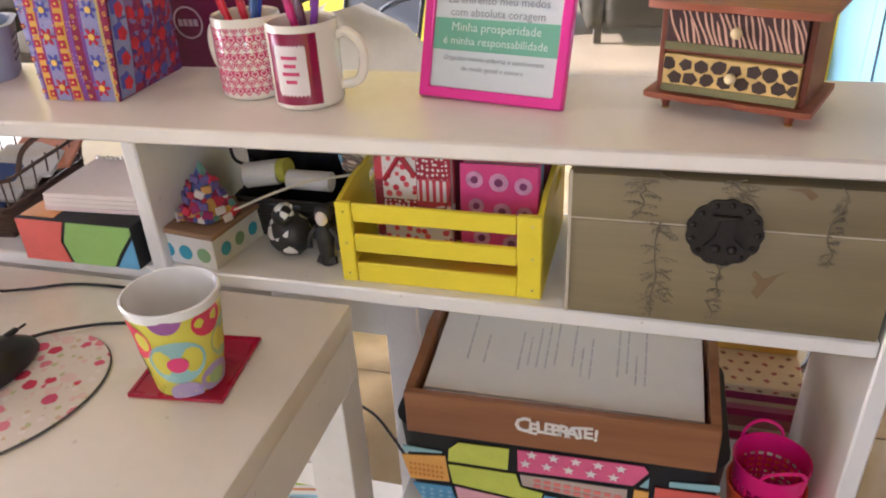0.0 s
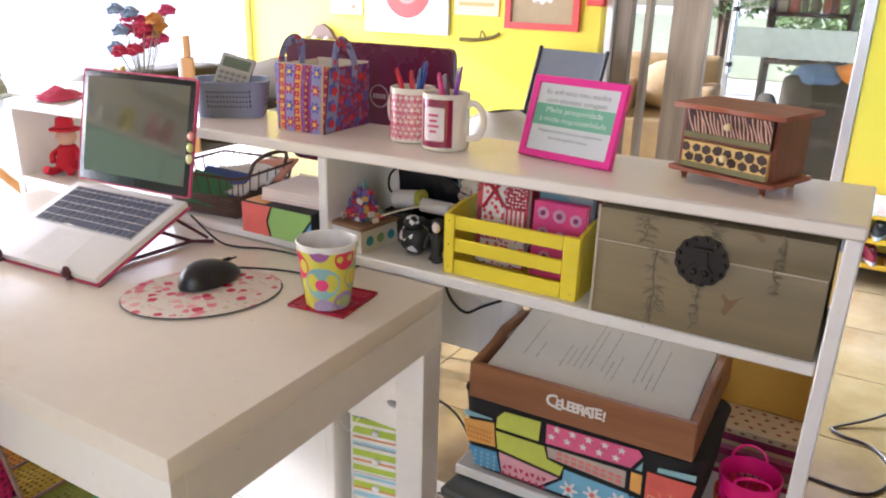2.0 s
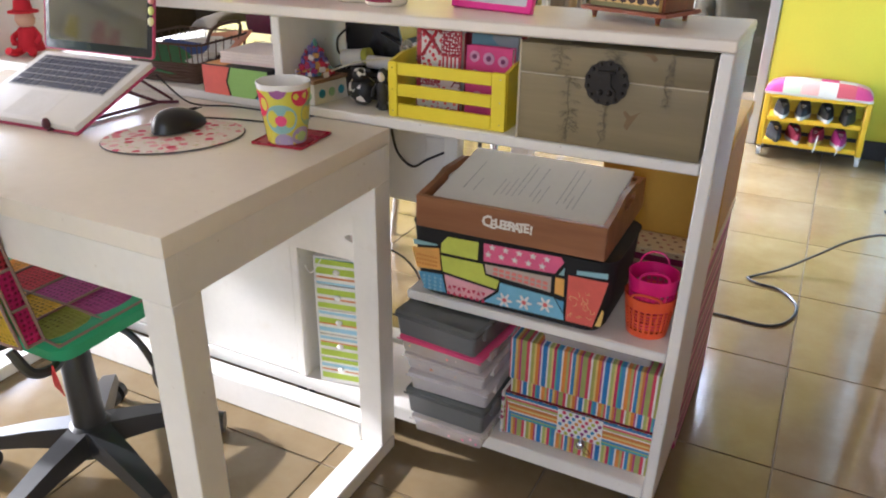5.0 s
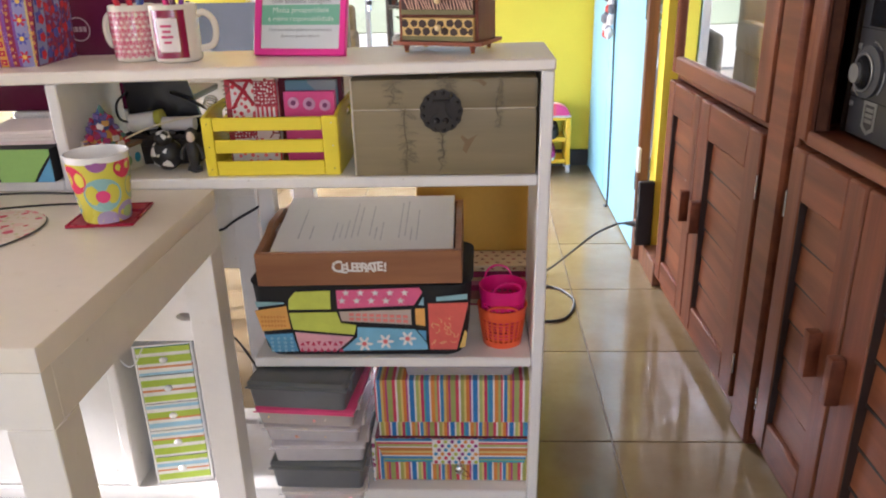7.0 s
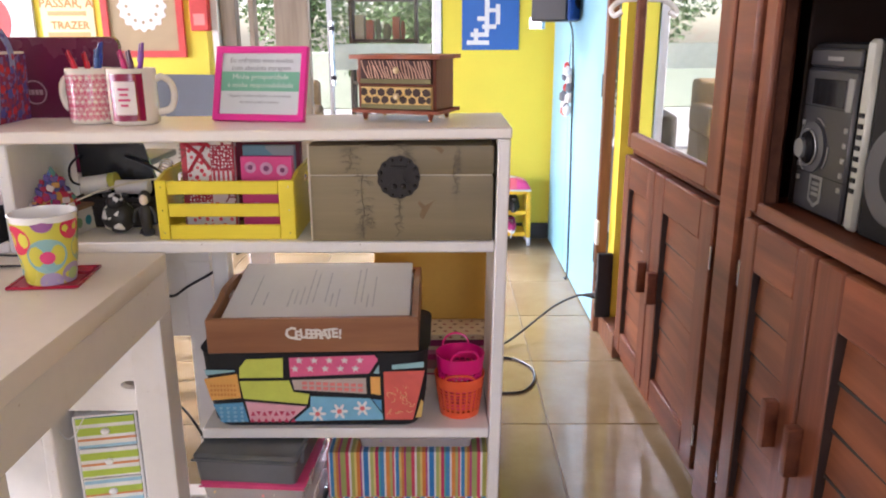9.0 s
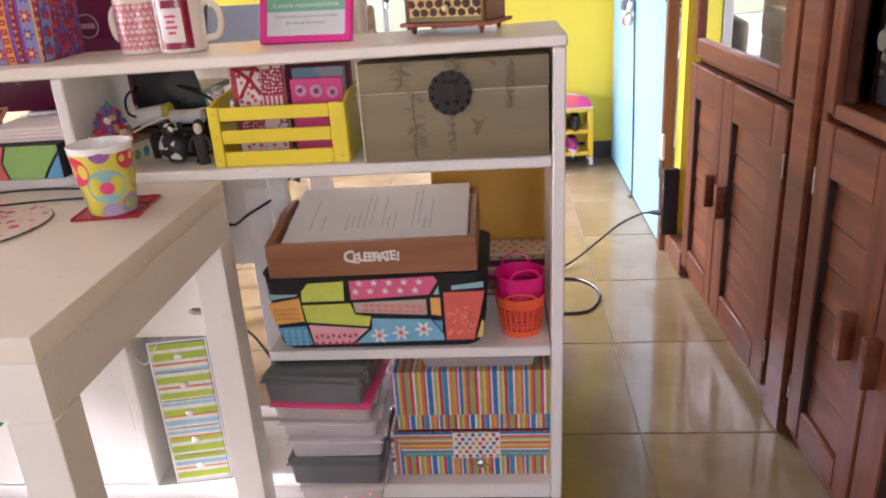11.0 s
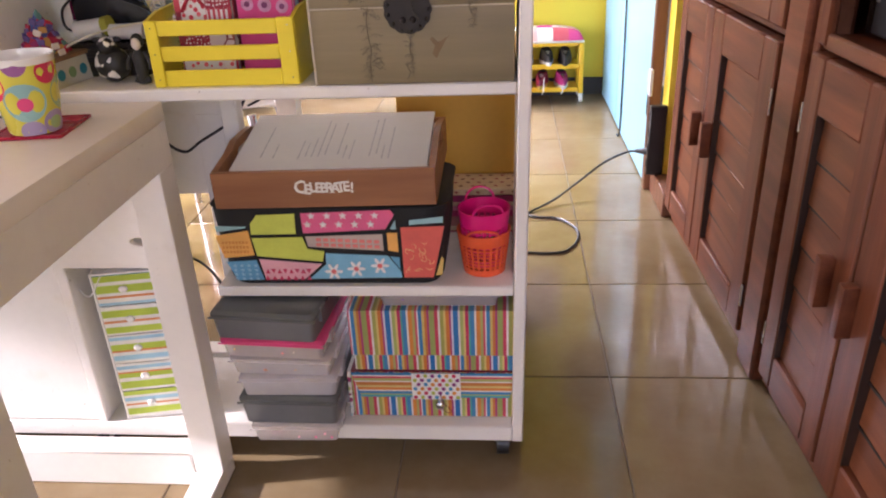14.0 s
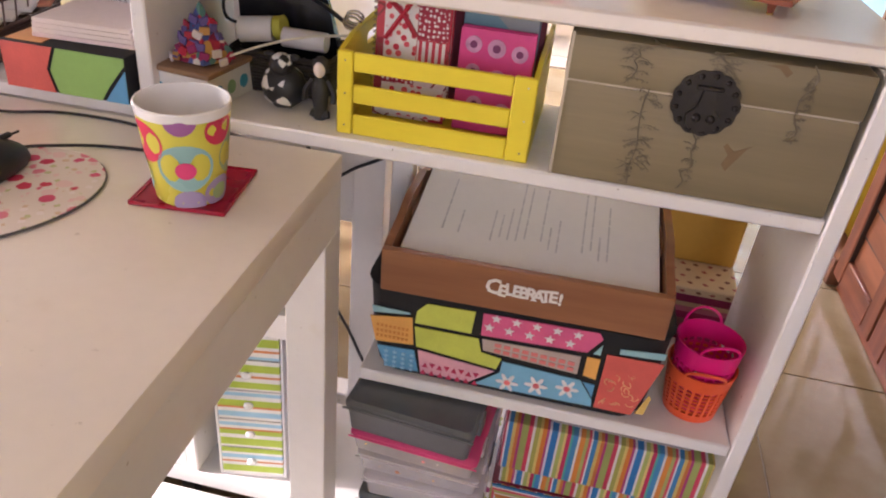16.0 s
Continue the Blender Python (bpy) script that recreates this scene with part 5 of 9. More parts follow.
# quote in a pink frame
pf = thing("photo_frame", "bright pink photo frame with a printed quote, propped up", "photo frame", m=Matrix.Translation(on_top(-0.431, 0.118)) @ pose(0, 0, 0, -17, 0, -12.5))
FW, FH, FB = 0.088, 0.134, 0.012
bm = bmesh.new()
plate(bm, rect(-FW, 0, FW, FH), [rect(-FW + FB, FB, FW - FB, FH - FB)], 0.012, xz(0, -0.006, 0))
bmesh.ops.bevel(bm, geom=[e for e in bm.edges if len(e.link_faces) == 2 and e.calc_face_angle(0) > 1], offset=0.0015, segments=1, affect="EDGES")
part("frame", bm, PINK, pf)
bpart("print", (-FW + FB, -0.001, FB), (FW - FB, 0.001, FH - FB), mat("print_paper", (0.62, 0.66, 0.66), 0.5, var=0.03), pf, 0)
bpart("green_band", (-FW + FB, -0.0014, 0.054), (FW - FB, -0.0011, 0.089), mat("green_print", (0.17, 0.44, 0.30), 0.5, var=0.05), pf, 0)
bpart("backing", (-FW + 0.004, 0.0065, 0.004), (FW - 0.004, 0.009, FH - 0.004), mat("brown_board", (0.22, 0.12, 0.06), 0.7), pf, 0)
bm = bmesh.new()
plate(bm, [(-0.02, 0.0), (0.02, 0.0), (0.014, 0.09), (-0.014, 0.09)], [], 0.002, Matrix.Translation((0.03, 0.045, -0.006)) @ Matrix.Rotation(radians(66), 4, "X") @ Matrix.Translation((0, 0, 0)))
part("strut", bm, mat("brown_board", (0.22, 0.12, 0.06), 0.7), pf, "brown card strut")
DARKINK = mat("dark_ink", (0.26, 0.27, 0.28), 0.6)
LIGHTINK = mat("pale_ink", (0.66, 0.76, 0.70), 0.6)
for text, z, s, m in (("Eu enfrento meu medos", 0.109, 0.0125, DARKINK), ("com absoluta coragem", 0.0955, 0.0125, DARKINK), ("Minha prosperidade", 0.0795, 0.0135, LIGHTINK), ("é minha responsabilidade", 0.0645, 0.0125, LIGHTINK), ("Organizo minhas palavras e sentimentos", 0.0455, 0.0075, DARKINK), ("de modo gentil e sincero", 0.0345, 0.0075, DARKINK)):
    writing(text, s, 0.0001, m, pf, Matrix.Translation((0, -0.0018, z)) @ UPRIGHT, "line_of_text")

# little drawer chest
RED_WOOD = wood("red_stained_wood", (0.13, 0.028, 0.013), (0.22, 0.056, 0.024), 0.4, "z", 40)
RED_WOOD_X = wood("red_stained_wood_level", (0.19, 0.040, 0.015), (0.31, 0.085, 0.034), 0.5, "x", 40)


dc = thing("trinket_drawers", "small red wooden trinket chest with two animal-print drawers", "trinket chest", (-0.166, 0.137, top_z(-0.166) + 0.0006), -20)
for name_, w_, y0_, z_, th_ in (("base_board", 0.083, -0.058, 0.014, 0.006), ("roof_board", 0.0845, -0.060, 0.106, 0.007)):
    bm = bmesh.new()
    plate(bm, [(-w_, y0_ + 0.004), (-w_ + 0.008, y0_), (-0.014, y0_), (-0.006, y0_ + 0.003), (0.006, y0_ + 0.003), (0.014, y0_), (w_ - 0.008, y0_), (w_, y0_ + 0.004), (w_, 0.052), (-w_, 0.052)], [], th_, Matrix.Translation((0, 0, z_)))
    part(name_, bm, RED_WOOD_X, dc, "board with a notched front edge")
for a, b in (((-0.0735, -0.044, 0.0202), (-0.0672, 0.044, 0.1058)), ((0.0672, -0.044, 0.0202), (0.0735, 0.044, 0.1058)), ((-0.0670, 0.039, 0.0202), (0.0670, 0.044, 0.1058)), ((-0.0670, -0.044, 0.060), (0.0670, 0.0388, 0.0635))):
    bpart("carcass_board", a, b, RED_WOOD, dc, 0.0008)
TRIM = mat("olive_braid", (0.20, 0.18, 0.08), 0.8, var=0.4, grain=400, bumpy=0.5)
HIDE_ZEBRA = mat("zebra_ground", (0.055, 0.018, 0.014), 0.6, var=0.2, grain=300)
HIDE_GIRAFFE = mat("giraffe_ground", (0.66, 0.44, 0.15), 0.6, var=0.12, grain=300)
STRIPE_INK = mat("zebra_stripe", (0.62, 0.36, 0.25), 0.6, var=0.25, scale=40)
SPOT_INK = mat("giraffe_spot", (0.045, 0.022, 0.014), 0.6, var=0.2)
IVORY = mat("ivory_knob", (0.78, 0.62, 0.34), 0.25, var=0.05)
rng = random.Random(12)
for z0, z1, m in ((0.0645, 0.1045, HIDE_ZEBRA), (0.0212, 0.0592, HIDE_GIRAFFE)):
    d_ = bpart("drawer", (-0.0662, -0.049, z0), (0.0662, 0.037, z1), m, dc, 0.0012)
    bpart("braid", (-0.0662, -0.0505, z0 + 0.0002), (0.0662, -0.0492, z0 + 0.008), TRIM, d_, 0)
    za, zb = z0 + 0.0085, z1 - 0.0012
    if m is HIDE_ZEBRA:
        for k in range(26):
            x, lean = -0.0640 + k * 0.0054 + rng.uniform(-0.0006, 0.0006), rng.uniform(0.008, 0.013)
            cut, w_ = rng.choice((0, 0, 0, 0.25)), rng.uniform(0.0020, 0.0027)
            pts = []
            for q in range(6):
                f = q / 5 * (1 - cut)
                pts.append((x - lean * f + 0.0010 * math.sin(5 * f + k), za + (zb - za) * f, w_ * (1 - 0.25 * f) * (0.3 if cut and q == 5 else 1)))
            poly = [(min(0.0654, max(-0.0654, px)), pz) for px, pz, pw in pts] + [(min(0.0656, max(-0.0652, px + pw)), pz) for px, pz, pw in pts[::-1]]
            if poly[5][0] < -0.0653:
                continue
            bm = bmesh.new()
            plate(bm, poly[::-1], [], 0.0005, xz(0, -0.0496, 0))
            part("zebra_stripe", bm, STRIPE_INK, d_)
    else:
        for row, cnt in ((0, 8), (1, 8)):
            for k in range(cnt):
                cx, cz = -0.0600 + k * 0.0168 + (0.0065 if row else 0) + rng.uniform(-0.001, 0.001), (zb - 0.0078 if row == 0 else za + 0.0068) + rng.uniform(-0.0012, 0.0012)
                rr, nn = rng.uniform(0.0066, 0.0078), rng.choice((5, 6, 7))
                ph = rng.uniform(0, 6)
                poly = []
                for q in range(nn):
                    a_ = ph + 2 * math.pi * q / nn
                    r_ = rr * rng.uniform(0.88, 1.12)
                    poly.append((min(0.0655, max(-0.0655, cx + 1.08 * r_ * math.cos(a_))), min(zb, max(za, cz + r_ * math.sin(a_)))))
                bm = bmesh.new()
                plate(bm, poly, [], 0.0005, xz(0, -0.0496, 0))
                part("giraffe_spot", bm, SPOT_INK, d_)
    bm = bmesh.new()
    ball(bm, (0.004, -0.0555, (z0 + z1) / 2 + 0.003), 0.0058, sub=2)
    cyl(bm, (0.004, -0.049, (z0 + z1) / 2 + 0.003), (0.004, -0.055, (z0 + z1) / 2 + 0.003), 0.0025, seg=8)
    part("knob", bm, IVORY, d_, "round ivory-coloured knob")
for x in (-0.062, 0.062):
    for y in (-0.042, 0.040):
        bm = bmesh.new()
        lathe(bm, [(0.001, 0.003), (0.0034, 0.003), (0.0062, 0.0138), (0.001, 0.0138)], 12, Matrix.Translation((x, y, 0)))
        foot = part("foot", bm, RED_WOOD, dc, "tapered wooden foot")
        bm = bmesh.new()
        lathe(bm, [(0.001, 0), (0.0038, 0.0005), (0.0040, 0.0024), (0.001, 0.0029)], 12, Matrix.Translation((x, y, 0)))
        part("foot_tip", bm, BRASS, foot, "brass tip")

# cloth bag
def bag_print(name):
    """Lengthwise bands in lilac, maroon and orange with rows of small flowers and checks."""
    m, nt, b = nodes_of(name)
    v = coords(nt)
    sep = nt.nodes.new("ShaderNodeSeparateXYZ")
    nt.links.new(v, sep.inputs[0])
    mr = nt.nodes.new("ShaderNodeMapRange")
    mr.inputs["From Min"].default_value, mr.inputs["From Max"].default_value = -0.060, 0.060
    nt.links.new(sep.outputs[0], mr.inputs["Value"])
    V, L, O, P, M_ = (0.30, 0.05, 0.20), (0.28, 0.27, 0.48), (0.70, 0.38, 0.06), (0.20, 0.07, 0.30), (0.26, 0.02, 0.07)
    g = ramp(nt, mr.outputs["Result"], [(0.0, L), (0.07, P), (0.10, O), (0.19, V), (0.22, L), (0.38, V), (0.41, O), (0.52, V), (0.55, P), (0.59, M_), (0.68, P), (0.72, L), (0.90, (0.56, 0.42, 0.16)), (0.93, M_)], "CONSTANT")

    def layer(out, scale, size, inner, cols, seed):
        sh = nt.nodes.new("ShaderNodeVectorMath")
        sh.operation = "ADD"
        nt.links.new(v, sh.inputs[0])
        sh.inputs[1].default_value = (seed, seed * 0.3, seed * 0.7)
        vo = nt.nodes.new("ShaderNodeTexVoronoi")
        vo.inputs["Scale"].default_value, vo.inputs["Randomness"].default_value = scale, 0.3
        nt.links.new(sh.outputs[0], vo.inputs["Vector"])
        sc = nt.nodes.new("ShaderNodeSeparateColor")
        nt.links.new(vo.outputs["Color"], sc.inputs[0])
        fl = ramp(nt, sc.outputs[1], [(i / len(cols), c) for i, c in enumerate(cols)], "CONSTANT")
        for sz, c in ((size, None), (inner, (0.78, 0.52, 0.14))):
            f = ramp(nt, vo.outputs["Distance"], [(sz, (1, 1, 1)), (sz + 0.04, (0, 0, 0))])
            mx = nt.nodes.new("ShaderNodeMix")
            mx.data_type = "RGBA"
            nt.links.new(f, mx.inputs["Factor"])
            nt.links.new(out, mx.inputs["A"])
            if c:
                mx.inputs["B"].default_value = (*c, 1)
            else:
                nt.links.new(fl, mx.inputs["B"])
            out = mx.outputs["Result"]
        return out

    out = layer(g, 210, 0.20, 0.0, [(0.60, 0.05, 0.05), (0.70, 0.42, 0.10), (0.08, 0.06, 0.26), (0.42, 0.30, 0.55)], 1.7)
    nt.links.new(out, b.inputs["Base Color"])
    b.inputs["Roughness"].default_value = 0.85
    bump(nt, b, noise_tex(nt, v, 500, 2), 0.4)
    return m


BAGMAT = bag_print("striped_flower_cloth")
BAG_SIDE = cells("dark_flower_cloth", [(0.22, 0.02, 0.10), (0.36, 0.03, 0.06), (0.10, 0.04, 0.20), (0.20, 0.14, 0.34), (0.16, 0.02, 0.10), (0.26, 0.03, 0.08)], 130, 0.85)
LINING = mat("cream_cloth", (0.72, 0.64, 0.52), 0.9, grain=400, bumpy=0.4)
bg = thing("cloth_bag", "small open cloth bag in violet flowered stripes with two handles", "bag", m=Matrix.Translation(on_top(-0.945, 0.150)) @ pose(0, 0, 0, 0, 0, 2))
bw, bd, bh = 0.054, 0.074, 0.124


def bag_sheet(bm, pts, n=8, puff=0.004, normal=(0, -1, 0)):
    """A quilted rectangle between four corners (bl, br, tr, tl), puffed out a little."""
    bl, br, tr, tl = map(Vector, pts)
    nrm = Vector(normal)
    g = [[bm.verts.new(bl.lerp(br, i / n).lerp(tl.lerp(tr, i / n), j / n) + nrm * puff * math.sin(math.pi * i / n) * math.sin(math.pi * j / n)) for i in range(n + 1)] for j in range(n + 1)]
    for j in range(n):
        for i in range(n):
            bm.faces.new((g[j][i], g[j][i + 1], g[j + 1][i + 1], g[j + 1][i]))


tw, td = bw + 0.009, bd - 0.008
for s, mtl in ((-1, BAGMAT), (1, BAGMAT)):
    bm = bmesh.new()
    bag_sheet(bm, [(-bw, s * bd, 0), (bw, s * bd, 0), (tw, s * td, bh), (-tw, s * td, bh)], 8, 0.005, (0, s, 0))
    part("panel", bm, mtl, bg)
    bm = bmesh.new()
    bag_sheet(bm, [(s * bw, -bd, 0), (s * bw, bd, 0), (s * tw, td, bh - 0.003), (s * tw, -td, bh - 0.003)], 8, 0.004, (s, 0, 0))
    part("side_panel", bm, BAG_SIDE, bg, "dark flowered side")
bm = bmesh.new()
for s in (-1, 1):
    bag_sheet(bm, [(-bw + 0.003, s * (bd - 0.003), 0.003), (bw - 0.003, s * (bd - 0.003), 0.003), (tw - 0.001, s * (td - 0.002), bh + 0.001), (-tw + 0.001, s * (td - 0.002), bh + 0.001)], 6, 0.002, (0, s, 0))
    bag_sheet(bm, [(s * (bw - 0.003), -bd + 0.003, 0.003), (s * (bw - 0.003), bd - 0.003, 0.003), (s * (tw - 0.002), td - 0.001, bh - 0.002), (s * (tw - 0.002), -td + 0.001, bh - 0.002)], 6, 0.001, (s, 0, 0))
box(bm, (-bw + 0.002, -bd + 0.002, 0.001), (bw - 0.002, bd - 0.002, 0.004))
part("lining", bm, LINING, bg, "cream lining")
PETAL = mat("red_petal_print", (0.50, 0.02, 0.06), 0.85, var=0.2)
BLUEDOT = mat("blue_dot_print", (0.10, 0.10, 0.42), 0.85, var=0.2)
YDOT = mat("yellow_dot_print", (0.78, 0.50, 0.10), 0.85)


def on_panel(u, z):
    """A place on the bag's front: u across, from -1 to 1, and the height."""
    k = z / bh
    return (bw + 0.009 * k) * u, -(bd - 0.008 * k) - 0.0058 * math.sin(math.pi * (u + 1) / 2) * math.sin(math.pi * k) - 0.0012


for u, step, r, kind in ((-0.40, 0.031, 0.0115, 0), (0.62, 0.031, 0.0115, 0), (-0.71, 0.0155, 0.0042, 1), (-0.07, 0.0155, 0.0048, 1), (0.27, 0.012, 0.0030, 2), (-0.95, 0.020, 0.0040, 0), (0.95, 0.016, 0.0034, 2)):
    z, q = step * 0.55, 0
    while z < bh - r * 0.8:
        x, y = on_panel(u, z)
        bm = bmesh.new()
        if kind == 1:
            box(bm, (x - r, y, z - r), (x + r, y + 0.0005, z + r))
        else:
            motif_flower(bm, x, z, r, y)
        fl = part("printed_flower" if kind != 1 else "printed_square", bm, (PETAL if q % 2 == 0 else BLUEDOT) if kind == 0 else (PETAL if kind == 1 else YDOT), bg)
        bm = bmesh.new()
        cyl(bm, (x, y + 0.0002, z), (x, y - 0.0006, z), r * 0.36, seg=10)
        part("printed_centre", bm, YDOT if kind != 2 else PETAL, fl)
        z, q = z + step, q + 1
RIBBON = mat("lilac_ribbon", (0.27, 0.29, 0.49), 0.8, var=0.2, scale=40, grain=400, bumpy=0.4)
RIBBON_PRINT = cells("ribbon_print", [(0.26, 0.28, 0.50), (0.30, 0.32, 0.52), (0.46, 0.04, 0.08), (0.24, 0.26, 0.48), (0.12, 0.10, 0.30)], 120, 0.85)
ROSE = mat("rose_red_print", (0.58, 0.03, 0.05), 0.85, var=0.25, scale=80)


def on_side(s, y, z, lift):
    """A place on a side of the bag, a little outside the cloth."""
    k = z / bh
    d = bd - 0.008 * k
    return (s * (bw + 0.009 * k + 0.004 * math.sin(math.pi * (y + d) / (2 * d)) * math.sin(math.pi * k) + lift), y, z)


def side_disc(name, s, y, z, r, lift, m, parent):
    bm = bmesh.new()
    c = bm.verts.new(on_side(s, y, z, lift + 0.0006))
    ring = [bm.verts.new(on_side(s, y + r * (1 + 0.14 * math.cos(5 * a)) * math.cos(a), z + r * (1 + 0.14 * math.cos(5 * a)) * math.sin(a), lift)) for a in [2 * math.pi * k / 20 for k in range(20)]]
    for k in range(20):
        f = (c, ring[k], ring[(k + 1) % 20])
        bm.faces.new(f if s > 0 else f[::-1])
    return part(name, bm, m, parent)


rng = random.Random(23)
for s in (-1, 1):
    bm = bmesh.new()
    g = [[bm.verts.new(on_side(s, -bd + 0.003 + 0.008 * j / 12 * 0.9 + 0.030 * i / 4, 0.002 + (bh - 0.008) * j / 12, 0.0010)) for i in range(5)] for j in range(13)]
    for j in range(12):
        for i in range(4):
            f = (g[j][i], g[j][i + 1], g[j + 1][i + 1], g[j + 1][i])
            bm.faces.new(f if s > 0 else f[::-1])
    rib = part("ribbon", bm, RIBBON, bg, "lilac ribbon printed with red flowers")
    for z in (0.018, 0.048, 0.078, 0.107):
        y = -bd + 0.018 + 0.008 * z / bh
        leaf = side_disc("printed_leaf", s, y - 0.003, z + 0.004, 0.0108, 0.0016, BLUEDOT, rib)
        side_disc("printed_flower", s, y + 0.001, z, 0.0082, 0.0024, ROSE, rib)
    for k in range(15):
        y, z = -0.030 + (k % 5) * 0.020 + rng.uniform(-0.004, 0.004), 0.018 + (k // 5) * 0.038 + rng.uniform(-0.006, 0.006)
        side_disc("printed_rose", s, y, z, rng.uniform(0.006, 0.009), 0.0016, ROSE if k % 3 else BLUEDOT, bg)
    bm = bmesh.new()
    x = s * (tw - 0.001)
    P = smooth_path([(x, -td + 0.022, bh - 0.03), (x, -td + 0.020, bh + 0.008), (x - s * 0.004, -td + 0.032, bh + 0.034), (x - s * 0.008, -td + 0.052, bh + 0.042), (x - s * 0.006, -td + 0.072, bh + 0.030), (x, -td + 0.080, bh + 0.004), (x, -td + 0.080, bh - 0.03)], 5)
    rows = []
    for i, p in enumerate(P):
        d = (P[min(i + 1, len(P) - 1)] - P[max(i - 1, 0)]).normalized()
        wv = d.cross(Vector((1, 0, 0))).normalized() * 0.0085
        nx = Vector((0.0022, 0, 0))
        rows.append([bm.verts.new(p - wv), bm.verts.new(p + wv), bm.verts.new(p + wv + nx), bm.verts.new(p - wv + nx)])
    for a, b in zip(rows, rows[1:]):
        for j in range(4):
            bm.faces.new((a[j], a[(j + 1) % 4], b[(j + 1) % 4], b[j]))
    bm.faces.new(rows[0][::-1])
    bm.faces.new(rows[-1])
    part("handle", bm, RIBBON_PRINT, bg, "lilac ribbon handle")

# blue-grey basket with a calculator
BLUEGREY = mat("blue_grey_plastic", (0.30, 0.35, 0.50), 0.55, var=0.12)
bb = thing("desk_basket", "blue-grey pierced plastic basket holding a calculator", "basket", m=Matrix.Translation(on_top(-1.19, 0.150)) @ pose(0, 0, 0, 0, 0, 36))
bm = bmesh.new()


def bring(z, w, d, r):
    return [(x, y, z) for x, y in round_rect(-w, -d, w, d, r, 5)]


ro = [bring(0, 0.066, 0.050, 0.03), bring(0.07, 0.076, 0.060, 0.034), bring(0.074, 0.080, 0.064, 0.036), bring(0.074, 0.072, 0.056, 0.032), bring(0.006, 0.063, 0.047, 0.028)]
loft(bm, ro)
part("tub", bm, BLUEGREY, bb)
# Small dark plates on the closed tub paint the shade of its holes.
SLOT = mat("slot_shade", (0.06, 0.075, 0.12), 0.8)
for j in range(4):
    for i in range(14):
        x = -0.042 + i * 0.0065
        z = 0.022 + j * 0.010
        y = -0.050 - 0.010 * z / 0.07 - 0.0005
        bm = bmesh.new()
        box(bm, (x, y, z), (x + 0.003, y + 0.001, z + 0.006))
        part("slot", bm, SLOT, bb)
for j in range(4):
    for i in range(9):
        y = -0.026 + i * 0.0065
        z = 0.022 + j * 0.010
        x = 0.066 + 0.010 * z / 0.07 - 0.0005
        bm = bmesh.new()
        box(bm, (x, y, z), (x + 0.001, y + 0.003, z + 0.006))
        part("slot", bm, SLOT, bb)
cc = thing("calculator", "grey pocket calculator leaning in a basket", "calculator", m=Matrix.Translation(on_top(-1.205, 0.158)) @ pose(0, 0, 0.055, -38, 14, 30))
bpart("case", (-0.036, -0.006, -0.02), (0.036, 0.006, 0.075), mat("calc_grey", (0.52, 0.54, 0.50), 0.45), cc, 0.004, "", 2)
bpart("display", (-0.029, -0.0068, 0.042), (0.029, -0.0058, 0.066), mat("lcd_green", (0.16, 0.20, 0.15), 0.2), cc, 0.0005)
bm = bmesh.new()
for i in range(5):
    for j in range(4):
        box(bm, (-0.029 + i * 0.0122, -0.0082, -0.014 + j * 0.0125), (-0.020 + i * 0.0122, -0.0055, -0.006 + j * 0.0125), 0.001)
part("key", bm, mat("calc_keys", (0.30, 0.31, 0.30), 0.5), cc)
bm = bmesh.new()
box(bm, (-0.05, -0.04, 0.03), (0.0, 0.03, 0.082), 0.006, 2)
solid("black_pouch", bm, BLACK_MATT, "black cloth pouch tucked in a basket", "pouch", m=Matrix.Translation(on_top(-1.19, 0.150)) @ pose(0, 0, -0.022, 0, 12, 36))

# things at the dim far end of the unit
GLAZE = mat("ochre_glaze", (0.45, 0.33, 0.10), 0.4, var=0.25)
fp = thing("flower_pot", "ochre pot of red and blue paper flowers on wires", "flower pot", on_top(-1.425, 0.12))
bm = bmesh.new()
lathe(bm, [(0.001, 0), (0.034, 0), (0.044, 0.045), (0.048, 0.062), (0.044, 0.062), (0.040, 0.050), (0.001, 0.046)], 24)
part("pot", bm, GLAZE, fp)
rng = random.Random(11)
FCOL = [(0.55, 0.02, 0.07), (0.66, 0.05, 0.18), (0.28, 0.38, 0.55), (0.70, 0.30, 0.06), (0.58, 0.03, 0.14)]
for k in range(18):
    a, r = 2.4 * k, 0.012 + 0.062 * (k / 17) ** 0.6
    h = rng.uniform(0.115, 0.205)
    tip = Vector((r * math.cos(a), r * math.sin(a) * 0.7, h))
    bm = bmesh.new()
    tube(bm, [(tip.x * 0.15, tip.y * 0.15, 0.045), (tip.x * 0.5, tip.y * 0.5, h * 0.6), tip], 0.0011, 5, 4)
    st = part("stem", bm, mat("wire_green", (0.30, 0.33, 0.26), 0.5), fp)
    bm = bmesh.new()
    for q in range(5):
        b = 2 * math.pi * q / 5 + k
        ball(bm, tip + Vector((0.012 * math.cos(b), 0.006 * math.sin(b), 0.006 * math.sin(b) + 0.003)), 0.0125, 1.1, 1.1, 0.45, 1, Matrix.Rotation(b, 4, "Z") @ Matrix.Rotation(0.5, 4, "Y"))
    part("blossom", bm, mat("petal_%d" % (k % 5), FCOL[k % 5], 0.7), st)
bm = bmesh.new()
for q in range(5):
    b = 2 * math.pi * q / 5
    tube(bm, [(-0.01, -0.046, 0.066), (-0.01 + 0.024 * math.cos(b), -0.050, 0.066 + 0.024 * math.sin(b)), (-0.01 + 0.008 * math.cos(b + 0.8), -0.048, 0.066 + 0.008 * math.sin(b + 0.8))], 0.0055, 6, 3)
